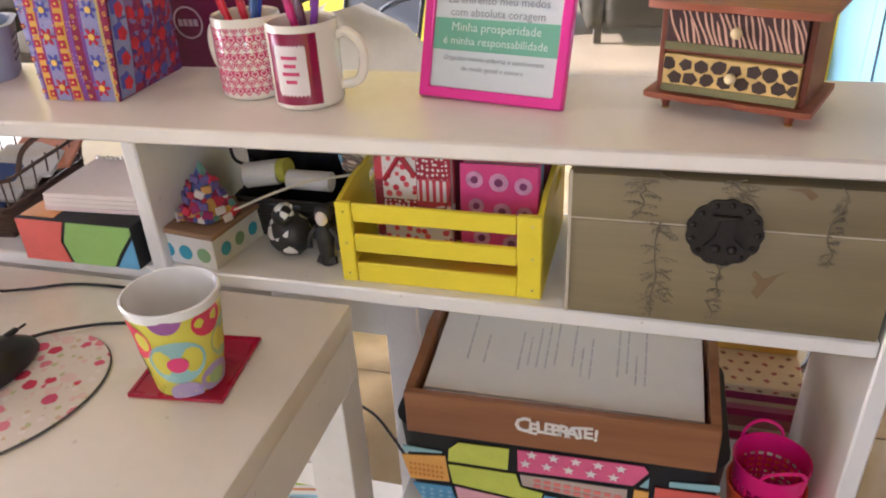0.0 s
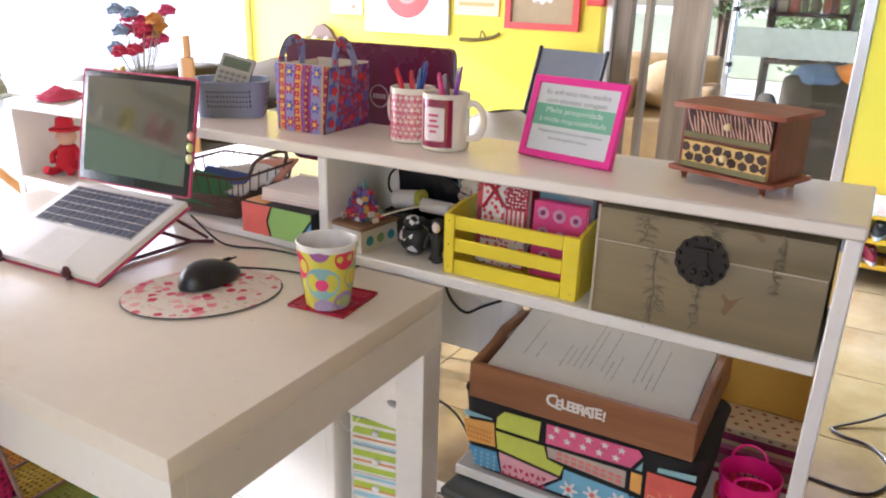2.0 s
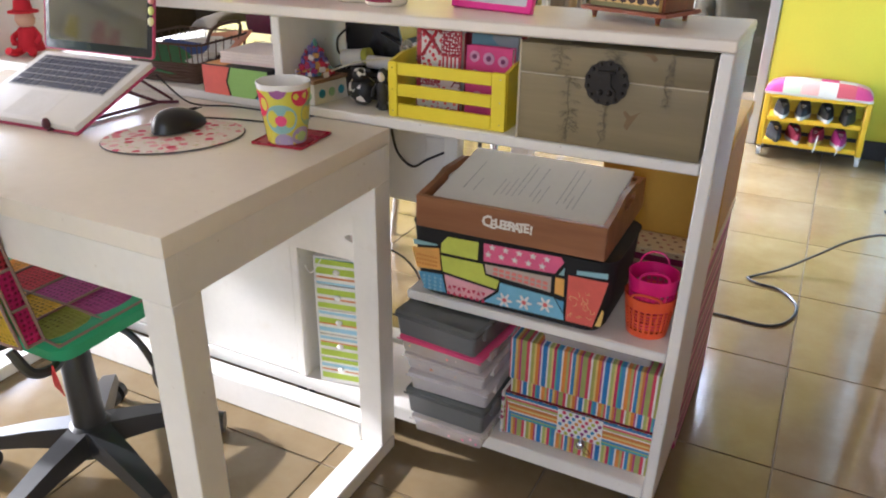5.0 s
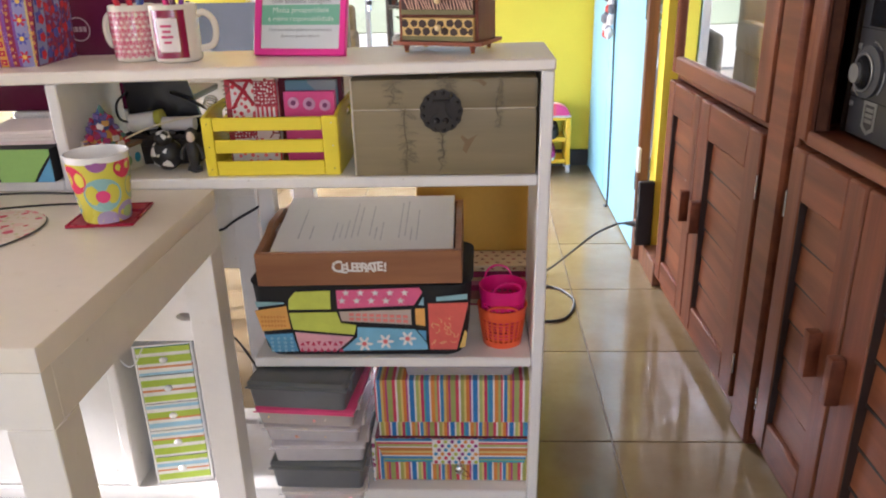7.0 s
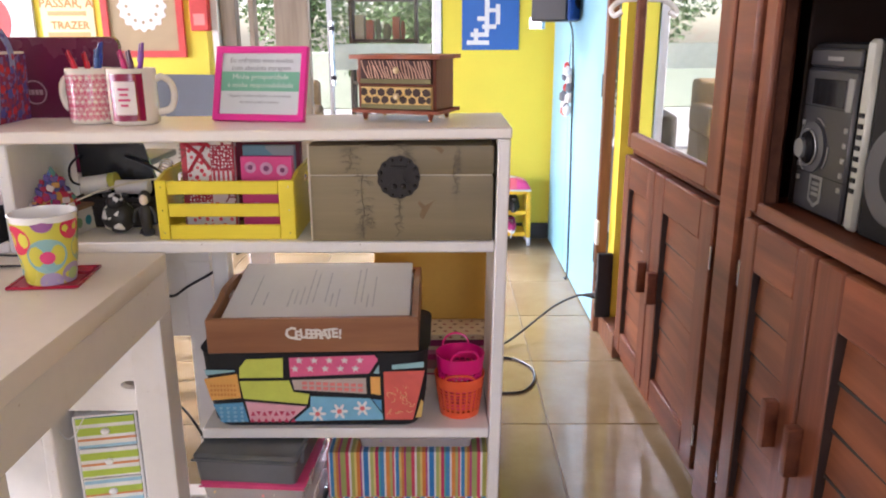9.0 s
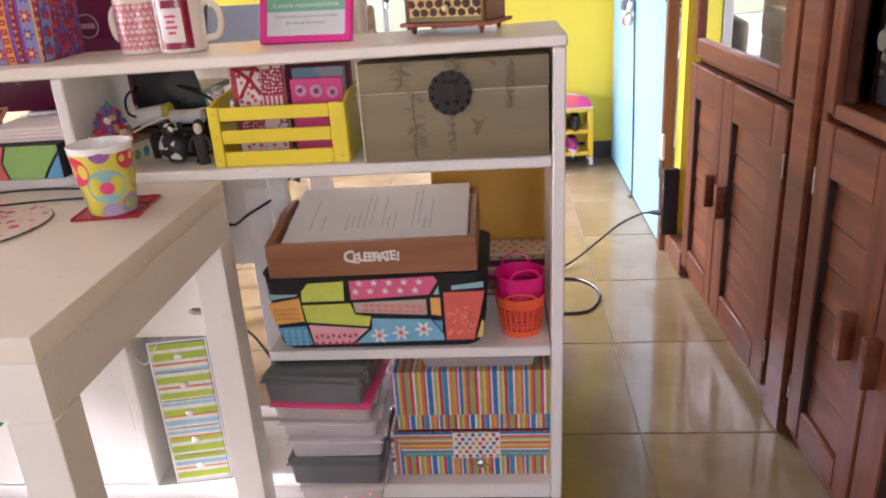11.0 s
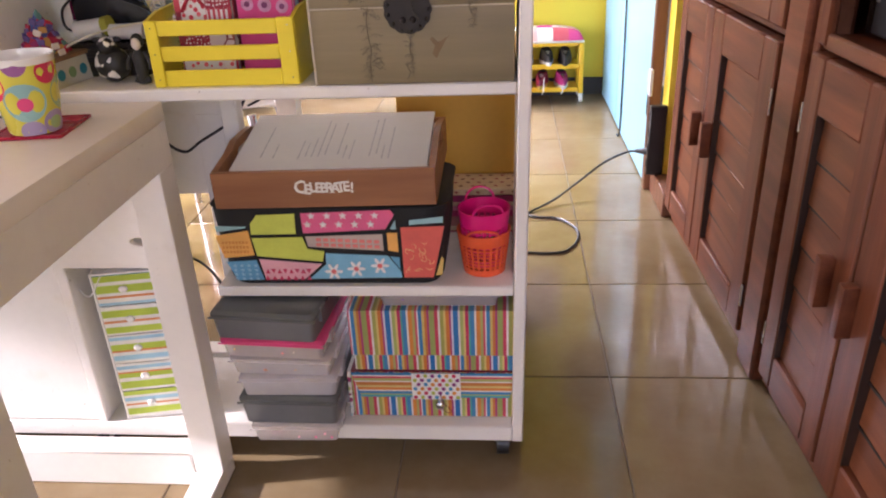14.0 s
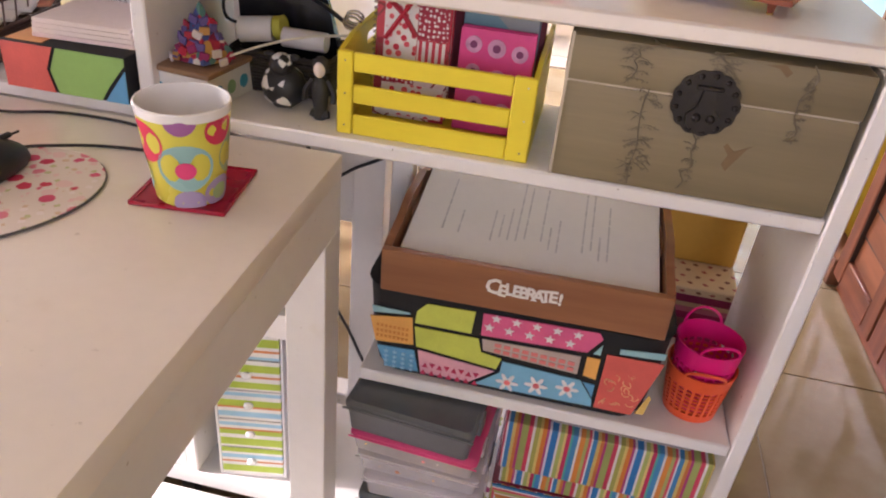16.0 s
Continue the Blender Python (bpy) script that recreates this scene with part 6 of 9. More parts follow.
part("bow", bm, mat("yellow_ribbon", (0.62, 0.48, 0.10), 0.5), fp, "yellow ribbon bow")
bm = bmesh.new()
box(bm, (-0.03, -0.012, 0), (0.03, 0.012, 0.055), 0.005, 2)
solid("card_box", bm, mat("dark_red_card", (0.12, 0.03, 0.04), 0.5), "small dark red and white box", "box", m=Matrix.Translation(on_top(-1.58, 0.12)))
for k, (x, y) in enumerate(((-1.66, 0.06), (-1.70, 0.10))):
    bm = bmesh.new()
    bmesh.ops.create_grid(bm, x_segments=14, y_segments=14, size=0.045)
    for v in bm.verts:
        v.co.z = 0.004 + 0.022 * max(0, 1 - (v.co.length / 0.05) ** 2) * (0.6 + 0.8 * noise.noise(v.co * 38 + Vector((k * 9, 0, 0))))
    bmesh.ops.solidify(bm, geom=bm.faces[:], thickness=0.002)
    solid("crumpled_cloth", bm, mat("red_cloth", (0.62, 0.05, 0.12), 0.8), "crumpled pinkish red cloth", "cloth", m=Matrix.Translation(on_top(x, y)))

# ---- left bay of the unit ----
TWIG = mat("brown_wicker", (0.10, 0.055, 0.038), 0.55, var=0.45, grain=140)
wb = thing("wire_basket", "dark brown wicker basket full of cards and papers", "basket", m=pose(-1.175, 0.115, 0.7573, 0, 0, 6))
rng = random.Random(5)
bm = bmesh.new()
W0, D0, HB = 0.085, 0.090, 0.085
for k in range(13):
    z = 0.003 + HB * k * 0.043 if k < 12 else HB
    g = 1 + 0.16 * z / HB
    loop = round_rect(-W0 * g, -D0 * g, W0 * g, D0 * g, 0.02, 3)
    pts = [(x + rng.uniform(-0.0015, 0.0015), y + rng.uniform(-0.0015, 0.0015), z + rng.uniform(-0.0015, 0.0015)) for x, y in loop]
    tube(bm, pts + pts[:1], 0.0028, 5, 1, smooth=False)
for x, y in round_rect(-W0, -D0, W0, D0, 0.02, 3) + [(x, s * D0) for x in (-0.05, -0.025, 0, 0.025, 0.05) for s in (-1, 1)] + [(s * W0, y) for y in (-0.05, -0.025, 0, 0.025, 0.05) for s in (-1, 1)]:
    cyl(bm, (x, y, 0.002), (x * 1.16, y * 1.16, HB + 0.004), 0.0013, seg=5)
part("woven_wall", bm, TWIG, wb)
bpart("base", (-W0, -D0, 0.0), (W0, D0, 0.004), TWIG, wb, 0)
bm = bmesh.new()
tube(bm, [(0.098, -0.06, HB), (0.108, -0.05, HB + 0.028), (0.110, 0.0, HB + 0.036), (0.108, 0.05, HB + 0.028), (0.098, 0.06, HB)], 0.004, 6, 4)
part("handle", bm, TWIG, wb)
for k, (lab, col, a) in enumerate((("green card in a basket", (0.04, 0.22, 0.08), 30), ("blue printed card in a basket", (0.05, 0.10, 0.32), 40), ("white folded paper in a basket", (0.78, 0.77, 0.75), 24), ("cream notepad in a basket", (0.74, 0.70, 0.64), 16), ("white booklet in a basket", (0.74, 0.72, 0.70), 12), ("orange striped card in a basket", (0.62, 0.24, 0.14), 20))):
    bm = bmesh.new()
    box(bm, (-0.055, -0.002, -0.045), (0.055, 0.004, 0.045), 0.001)
    solid("loose_card", bm, mat("card_%d" % k, col, 0.55), lab, "card", m=pose(-1.185 + 0.012 * k, 0.055 + 0.024 * k, 0.801 + 0.005 * k, -84 + a * 0.6, 8 - 3 * k, 12))
gb = thing("popart_box", "card box in orange, green and blue pop-art patches", "box", (-0.935, 0.055, 0.7573), 0)
bm = bmesh.new()
box(bm, (-0.085, -0.066, 0), (0.085, 0.08, 0.060), 0.003, 2)
part("body", bm, SUIT_BLACK, gb)
for cn, pts in (("red", [(-0.084, 0.001), (-0.016, 0.001), (-0.024, 0.030), (-0.012, 0.059), (-0.084, 0.059)]), ("green", [(-0.011, 0.001), (0.048, 0.001), (0.060, 0.02), (0.084, 0.050), (0.084, 0.059), (-0.007, 0.059), (-0.019, 0.030)]), ("sky", [(0.053, 0.001), (0.084, 0.001), (0.084, 0.043), (0.065, 0.018)])):
    bm = bmesh.new()
    plate(bm, pts, [], 0.0012, xz(0, -0.0674, 0))
    part("patch", bm, mat("patch_" + cn if cn != "green" else "patch_green", PCOL.get(cn, (0.26, 0.46, 0.12)) if cn != "red" else (0.80, 0.28, 0.12), 0.6, var=0.15), gb)
bm = bmesh.new()
for cn in range(1):
    plate(bm, [(-0.08, -0.06), (-0.03, -0.06), (-0.04, 0.07), (-0.08, 0.07)], [], 0.001, Matrix.Translation((0, 0, 0.0603)))
part("patch", bm, mat("patch_orange_top", (0.80, 0.36, 0.12), 0.6), gb)
sn = thing("spiral_notepad", "white spiral notepad lying on a box", "notebook", m=pose(-0.925, 0.07, 0.8183, 0, 0, 3))
for k in range(4):
    bpart("page_block", (-0.068 + 0.001 * k, -0.055, 0.0062 * k), (0.068 - 0.001 * k, 0.06, 0.0062 * k + 0.0058), mat("notepad_pink", (0.72, 0.58, 0.56), 0.7) if k == 0 else mat("cream_pages", (0.76, 0.66, 0.61), 0.7), sn, 0.0006)
bm = bmesh.new()
for k in range(18):
    x = -0.062 + k * 0.0073
    tube(bm, [(x, 0.060 + 0.006 * math.sin(a), 0.016 + 0.012 * math.cos(a)) for a in (0, 1.25, 2.5, 3.77, 5.0, 6.28)], 0.0007, 5, 2)
part("spiral_binding", bm, STEEL, sn)


def multi(name, label, category, pieces, m, group=""):
    """A doll or figure: one plain mesh, several materials."""
    bm, mats = bmesh.new(), []
    for k, (fn, material) in enumerate(pieces):
        before = len(bm.faces)
        fn(bm)
        bm.faces.ensure_lookup_table()
        for f in bm.faces[before:]:
            f.material_index = k
        mats.append(material)
    bmesh.ops.recalc_face_normals(bm, faces=bm.faces[:])
    me = bpy.data.meshes.new(name)
    bm.to_mesh(me)
    bm.free()
    me.polygons.foreach_set("use_smooth", [True] * len(me.polygons))
    me.set_sharp_from_angle(angle=radians(40))
    for x in mats:
        me.materials.append(x)
    ob = new(name, me)
    ob.matrix_basis = m
    return tagged(ob, label, category, group)


REDFELT = mat("red_felt", (0.60, 0.02, 0.04), 0.9, grain=400, bumpy=0.5)
SKIN = mat("cream_felt", (0.72, 0.46, 0.34), 0.9, grain=400, bumpy=0.4)


def rag_red(bm):
    lathe(bm, [(0.001, 0.012), (0.034, 0.012), (0.030, 0.03), (0.020, 0.062), (0.001, 0.066)], 18)
    lathe(bm, [(0.001, 0.108), (0.036, 0.104), (0.036, 0.108), (0.022, 0.112), (0.019, 0.132), (0.010, 0.138), (0.001, 0.139)], 18)
    for s in (-1, 1):
        tube(bm, [(s * 0.012, -0.02, 0.015), (s * 0.022, -0.045, 0.012), (s * 0.028, -0.062, 0.020)], 0.010, 7, 3)
        tube(bm, [(s * 0.018, 0, 0.058), (s * 0.032, -0.012, 0.045), (s * 0.026, -0.026, 0.03)], 0.007, 7, 3)
    ball(bm, (0, 0, 0.060), 0.022, 1.1, 1, 0.55)


multi("rag_doll", "red cloth doll with a red hat, sitting in the shelf", "doll", [(rag_red, REDFELT), (lambda bm: ball(bm, (0, 0, 0.088), 0.024), SKIN)], pose(-1.685, 0.085, 0.7573, 0, 0, 30))

# ---- middle bay of the unit ----
bx3 = thing("spotted_box", "small white box with coloured spots, wooden lid on top", "box", m=pose(-0.790, 0.062, 0.7573, 0, 0, -8))
bpart("body", (-0.045, -0.05, 0), (0.045, 0.05, 0.042), mat("white_card", (0.78, 0.77, 0.75), 0.5), bx3, 0.001)
for k, (x, c) in enumerate(((-0.028, (0.05, 0.36, 0.52)), (0.000, (0.26, 0.44, 0.24)), (0.028, (0.60, 0.14, 0.05)))):
    bm = bmesh.new()
    cyl(bm, (x, -0.0498, 0.018), (x, -0.0508, 0.018), 0.010, seg=20)
    part("spot", bm, mat("spot_%d" % k, c, 0.5), bx3)
    bm = bmesh.new()
    cyl(bm, (0.0448, x, 0.020), (0.0458, x, 0.020), 0.009, seg=20)
    part("spot", bm, mat("spot_%d" % ((k + 1) % 3), c, 0.5), bx3)
bpart("wooden_lid", (-0.049, -0.054, 0.0425), (0.050, 0.054, 0.050), wood("lid_wood", (0.20, 0.11, 0.06), (0.34, 0.21, 0.12), 0.6, "x"), bx3, 0.0015)
HATCLOTH = cells("scrap_cloth", [(0.45, 0.03, 0.06), (0.08, 0.10, 0.28), (0.68, 0.62, 0.58), (0.10, 0.22, 0.18), (0.55, 0.30, 0.08), (0.24, 0.02, 0.06)], 95, 0.9)
pc = thing("patchwork_cone", "little cone of colourful scrap cloth on a box", "ornament", m=pose(-0.785, 0.062, 0.8078, 0, 0, 10))
bm = bmesh.new()
lathe(bm, [(0.001, 0), (0.042, 0.002), (0.038, 0.012), (0.022, 0.034), (0.008, 0.058), (0.001, 0.070)], 5)
part("cone", bm, HATCLOTH, pc)
SCRAPS = [mat("scrap_%d" % k, c, 0.9, grain=400, bumpy=0.4) for k, c in enumerate([(0.50, 0.03, 0.06), (0.14, 0.10, 0.28), (0.66, 0.58, 0.54), (0.36, 0.03, 0.06), (0.50, 0.26, 0.08), (0.28, 0.03, 0.12)])]
for k in range(26):
    rng = random.Random(k)
    zc, a = 0.004 + 0.048 * (k / 25) ** 1.1, rng.uniform(-2.9, -0.2)
    rc_ = 0.040 * (1 - zc / 0.072) + 0.003
    bm = bmesh.new()
    box(bm, (-0.0062, -0.002, -0.005), (0.0062, 0.002, 0.005), 0.001, 1, pose(rc_ * math.cos(a), rc_ * math.sin(a), zc, rng.uniform(-35, 5), rng.uniform(-30, 30), math.degrees(a) + 90))
    part("cloth_scrap", bm, SCRAPS[rng.randrange(6)], pc)
BW = cells("black_white_print", [(0.012, 0.012, 0.013), (0.012, 0.012, 0.013), (0.72, 0.70, 0.68), (0.012, 0.012, 0.013)], 85, 0.5)
# A round black clay jug with white marks, built in a cow's shape.
multi("cow_figure", "small black clay jug with white marks, built as a cow", "toy cow", [(lambda bm: (ball(bm, (0, 0, 0.030), 0.030, 1, 0.85, 1), ball(bm, (0, -0.008, 0.060), 0.017, 0.9, 1, 0.9), ball(bm, (-0.016, -0.004, 0.070), 0.006, 1.4, 0.6, 0.8), ball(bm, (0.016, -0.004, 0.070), 0.006, 1.4, 0.6, 0.8)), BW)], pose(-0.676, 0.062, 0.7573))


def little_doll(bm):
    lathe(bm, [(0.001, 0.0), (0.008, 0.0), (0.010, 0.022), (0.012, 0.045), (0.006, 0.054), (0.001, 0.055)], 12)
    for s in (-1, 1):
        tube(bm, [(s * 0.009, 0, 0.050), (s * 0.018, -0.003, 0.038), (s * 0.019, -0.006, 0.024)], 0.004, 6, 3)
        tube(bm, [(s * 0.006, 0, 0.010), (s * 0.008, -0.004, 0.002)], 0.006, 6, 3)


multi("little_doll", "little black-dressed doll standing on the shelf", "doll", [(little_doll, BLACK_MATT), (lambda bm: ball(bm, (0, -0.003, 0.064), 0.009, 0.85, 0.8, 1.15), mat("pale_face", (0.70, 0.60, 0.54), 0.7)), (lambda bm: ball(bm, (0, 0.003, 0.068), 0.011, 1, 0.8, 1.1), BLACK_MATT)], pose(-0.622, 0.048, 0.7573))
db = thing("wicker_tray", "dark woven basket of craft spools", "basket", m=pose(-0.700, 0.150, 0.7573))
bm = bmesh.new()
rng = random.Random(9)
for k in range(12):
    z = 0.003 + 0.052 * k / 11
    g = 1 + 0.15 * k / 11
    loop = round_rect(-0.062 * g, -0.045 * g, 0.062 * g, 0.045 * g, 0.015, 3)
    pts = [(x, y, z + rng.uniform(-0.001, 0.001)) for x, y in loop]
    tube(bm, pts + pts[:1], 0.0026, 5, 1, smooth=False)
for x in range(-5, 6):
    for s in (-1, 1):
        cyl(bm, (x * 0.0115, s * 0.045, 0), (x * 0.0125, s * 0.052, 0.058), 0.0016, seg=5)
part("woven_wall", bm, mat("black_wicker", (0.02, 0.016, 0.014), 0.55), db)
bpart("base", (-0.06, -0.043, 0), (0.06, 0.043, 0.003), BLACK_MATT, db, 0)
for lab, x, y, z, r, ln, col, ax in (("white roll of tape", -0.745, 0.138, 0.826, 0.017, 0.045, (0.70, 0.66, 0.62), (1, 0.2, 0.1)), ("olive spool of ribbon", -0.712, 0.140, 0.832, 0.016, 0.012, (0.42, 0.40, 0.05), (1, 0, 0.2)), ("white roll of paper", -0.675, 0.135, 0.822, 0.013, 0.06, (0.72, 0.68, 0.66), (1, 0, 0))):
    bm = bmesh.new()
    v = Vector(ax).normalized() * ln / 2
    cyl(bm, -v, v, r, seg=20)
    cyl(bm, -v * 1.02, v * 1.02, r * 0.35, seg=12)
    solid("spool", bm, mat("spool_%d" % int(col[2] * 100), col, 0.6), lab, "spool", m=Matrix.Translation((x, y, z + 0.005)))
bk = thing("black_pouch_bag", "black glossy bag with a thin strap behind the basket", "bag", m=pose(-0.725, 0.205, 0.757))
bm = bmesh.new()
bag_sheet(bm, [(-0.068, -0.012, 0.004), (0.085, -0.012, 0.004), (0.050, -0.008, 0.150), (-0.075, -0.008, 0.148)], 8, 0.006, (0, -1, 0))
bag_sheet(bm, [(-0.068, 0.012, 0.004), (0.085, 0.012, 0.004), (0.050, -0.007, 0.150), (-0.075, -0.007, 0.148)], 8, 0.006, (0, 1, 0))
bag_sheet(bm, [(-0.068, -0.012, 0.004), (-0.068, 0.012, 0.004), (-0.075, -0.007, 0.148), (-0.075, -0.008, 0.148)], 2, 0, (1, 0, 0))
bag_sheet(bm, [(0.085, -0.012, 0.004), (0.085, 0.012, 0.004), (0.050, -0.007, 0.150), (0.050, -0.008, 0.150)], 2, 0, (1, 0, 0))
part("body", bm, mat("black_patent", (0.012, 0.012, 0.014), 0.22, var=0.2), bk)
bm = bmesh.new()
tube(bm, [(-0.07, -0.014, 0.12), (-0.088, -0.02, 0.10), (-0.085, -0.022, 0.07), (-0.05, -0.02, 0.062)], 0.0025, 6, 4)
part("strap", bm, BLACK, bk)
bm = bmesh.new()
tube(bm, [(0.02, -0.018, 0.12), (0.06, -0.022, 0.105), (0.095, -0.03, 0.088), (0.115, -0.03, 0.085)], 0.003, 6, 4)
part("strap", bm, BLACK, bk)
bm = bmesh.new()
tube(bm, [(-0.755, 0.06, 0.812), (-0.735, 0.055, 0.822), (-0.70, 0.07, 0.835), (-0.66, 0.10, 0.842), (-0.61, 0.12, 0.846)], 0.0018, 6, 5)
solid("cream_cable", bm, mat("cord_cream", (0.62, 0.56, 0.44), 0.5), "thin cream cable trailing over the basket", "cable")
bm = bmesh.new()
for k in range(3):
    pts = [(-0.600 + 0.011 * math.cos(a) + 0.002 * k, 0.10, 0.868 + 0.008 * math.sin(a) + 0.004 * k) for a in [2 * math.pi * q / 12 for q in range(12)]]
    tube(bm, pts + pts[:1], 0.0016, 5, 1, smooth=False)
solid("key_ring", bm, STEEL, "silver key rings hanging by the crate", "key ring")

# ---- on the desk ----
bm = bmesh.new()
box(bm, (-0.075, -0.075, 0), (0.075, 0.075, 0.0035), 0.001)
bm.verts.ensure_lookup_table()
co = thing("coaster", "shiny dark red square coaster", "coaster", m=pose(-0.686, -0.157, DZ + 0.0003, 0, 0, 6))
part("sheet", bm, mat("red_acrylic", (0.38, 0.002, 0.030), 0.28, var=0.15, bumpy=0.05), co)
bm = bmesh.new()
plate(bm, rect(-0.0745, -0.0745, 0.0745, 0.0745), [rect(-0.068, -0.068, 0.068, 0.068)], 0.0012, Matrix.Translation((0, 0, 0.0034)))
part("rim", bm, mat("red_acrylic_rim", (0.34, 0.002, 0.028), 0.25), co)
for c in co.children:
    for v in c.data.vertices:
        v.co.x *= 0.67
        v.co.y *= 0.70
CUPY = mat("cup_lime", (0.68, 0.62, 0.08), 0.25, var=0.06, bumpy=0.03)
cup = thing("tumbler", "melamine tumbler in lime with big coloured circles", "cup", m=pose(-0.681, -0.176, DZ + 0.0045, 0, 0, 0))
CH, CR0, CR1 = 0.104, 0.034, 0.0465
BAND = 0.010


def cup_r(z):
    return CR0 + (CR1 - CR0) * z / CH


bm = bmesh.new()
lathe(bm, [(0.001, 0.001), (CR0 - 0.003, 0), (CR0, 0.003), (cup_r(CH - BAND), CH - BAND)], 44)
part("outside", bm, CUPY, cup)
bm = bmesh.new()
lathe(bm, [(cup_r(CH - BAND) + 0.0002, CH - BAND), (CR1 + 0.0002, CH - 0.001), (CR1 - 0.0008, CH + 0.0002), (CR1 - 0.0024, CH), (CR0 - 0.002, 0.006), (0.001, 0.005)], 44)
part("inside", bm, WHITE_CHINA, cup, "white inside")


def cup_spot(bm, a, z, r, lift):
    pts = []
    for k in range(24):
        t = 2 * math.pi * k / 24
        zz = min(CH - BAND, max(0.001, z + r * math.sin(t)))
        rr = cup_r(zz) + lift
        b = a + r * 1.05 * math.cos(t) / cup_r(z)
        pts.append(bm.verts.new((rr * math.cos(b), rr * math.sin(b), zz)))
    c = bm.verts.new(((cup_r(z) + lift) * math.cos(a), (cup_r(z) + lift) * math.sin(a), z))
    for k in range(24):
        bm.faces.new((pts[k], pts[(k + 1) % 24], c))


CC = {"red": (0.66, 0.05, 0.10), "teal": (0.28, 0.50, 0.50), "purple": (0.34, 0.12, 0.34), "pink": (0.78, 0.07, 0.22), "mauve": (0.40, 0.32, 0.50), "lime": (0.62, 0.64, 0.12), "green": (0.36, 0.50, 0.22), "white": (0.78, 0.75, 0.68)}
for name, a, z, r, lift in (("teal", 296, 0.046, 0.026, 0.0005), ("pink", 296, 0.044, 0.0095, 0.0009), ("red", 346, 0.084, 0.017, 0.0005), ("purple", 294, 0.097, 0.015, 0.0005), ("mauve", 298, 0.006, 0.015, 0.0005), ("green", 22, 0.052, 0.024, 0.0005), ("lime", 22, 0.052, 0.013, 0.0009), ("mauve", 350, 0.014, 0.017, 0.0005), ("green", 350, 0.014, 0.009, 0.0009), ("red", 238, 0.070, 0.022, 0.0005), ("teal", 205, 0.030, 0.020, 0.0005), ("teal", 75, 0.06, 0.024, 0.0005), ("red", 120, 0.04, 0.02, 0.0005), ("mauve", 160, 0.08, 0.018, 0.0005)):
    bm = bmesh.new()
    cup_spot(bm, radians(a), z, r, lift)
    part("spot", bm, mat("cup_" + name, CC[name], 0.25, var=0.08, bumpy=0.03), cup)


def pad_print():
    """Cream cloth with scattered red and pink marks over a fine tan and olive speckle."""
    m, nt, b = nodes_of("heart_print_cloth")
    v = coords(nt)
    base = (0.70, 0.62, 0.54)
    out = None
    for scale, size, cols in ((105, 0.34, [base, (0.62, 0.46, 0.30), (0.72, 0.48, 0.46), base, (0.50, 0.50, 0.26), (0.76, 0.68, 0.64)]), (52, 0.40, [(0.72, 0.52, 0.48), (0.56, 0.03, 0.08), (0.68, 0.20, 0.25), None, (0.62, 0.08, 0.16), (0.72, 0.36, 0.38)])):
        wob = nt.nodes.new("ShaderNodeTexNoise")
        wob.inputs["Scale"].default_value = scale * 2.2
        nt.links.new(v, wob.inputs["Vector"])
        mv = nt.nodes.new("ShaderNodeVectorMath")
        mv.operation = "MULTIPLY_ADD"
        nt.links.new(wob.outputs["Color"], mv.inputs[0])
        mv.inputs[1].default_value = (0.006, 0.006, 0.006)
        nt.links.new(v, mv.inputs[2])
        vo = nt.nodes.new("ShaderNodeTexVoronoi")
        vo.inputs["Scale"].default_value, vo.inputs["Randomness"].default_value = scale, 0.95
        nt.links.new(mv.outputs[0], vo.inputs["Vector"])
        sep = nt.nodes.new("ShaderNodeSeparateColor")
        nt.links.new(vo.outputs["Color"], sep.inputs[0])
        n = len(cols)
        c = ramp(nt, sep.outputs[0], [(i / n, k or base) for i, k in enumerate(cols)], "CONSTANT")
        pick = ramp(nt, sep.outputs[0], [(i / n, (0, 0, 0) if k is None else (1, 1, 1)) for i, k in enumerate(cols)], "CONSTANT")
        f = ramp(nt, vo.outputs["Distance"], [(size, (1, 1, 1)), (size + 0.05, (0, 0, 0))])
        mul = nt.nodes.new("ShaderNodeMath")
        mul.operation = "MULTIPLY"
        nt.links.new(f, mul.inputs[0])
        nt.links.new(pick, mul.inputs[1])
        mx = nt.nodes.new("ShaderNodeMix")
        mx.data_type = "RGBA"
        nt.links.new(mul.outputs[0], mx.inputs["Factor"])
        mx.inputs["A"].default_value = (*base, 1)
        if out:
            nt.links.new(out, mx.inputs["A"])
        nt.links.new(c, mx.inputs["B"])
        out = mx.outputs["Result"]
    nt.links.new(out, b.inputs["Base Color"])
    b.inputs["Roughness"].default_value = 0.75
    bump(nt, b, noise_tex(nt, v, 600, 2), 0.2)
    return m


PADMAT = pad_print()
pad = thing("mouse_pad", "oval cloth mouse pad with a reddish heart print", "mouse pad", m=pose(-0.874, -0.248, DZ + 0.0004, 0, 0, 55))
bm = bmesh.new()
plate(bm, circle(0, 0, 0.122, 56, 0.098), [], 0.004, Matrix())
part("cloth", bm, PADMAT, pad)
bm = bmesh.new()
pts = [(x, y, 0.002) for x, y in circle(0, 0, 0.1225, 56, 0.0985)]
tube(bm, pts + pts[:1], 0.0014, 5, 1, smooth=False)
part("rim", bm, mat("grey_binding", (0.09, 0.085, 0.08), 0.8), pad)
ms = thing("computer_mouse", "black computer mouse on an oval pad", "mouse", m=pose(-0.890, -0.217, DZ + 0.0046, 0, 0, -8))
bm = bmesh.new()
ball(bm, (0, 0, 0), 1, sub=3)
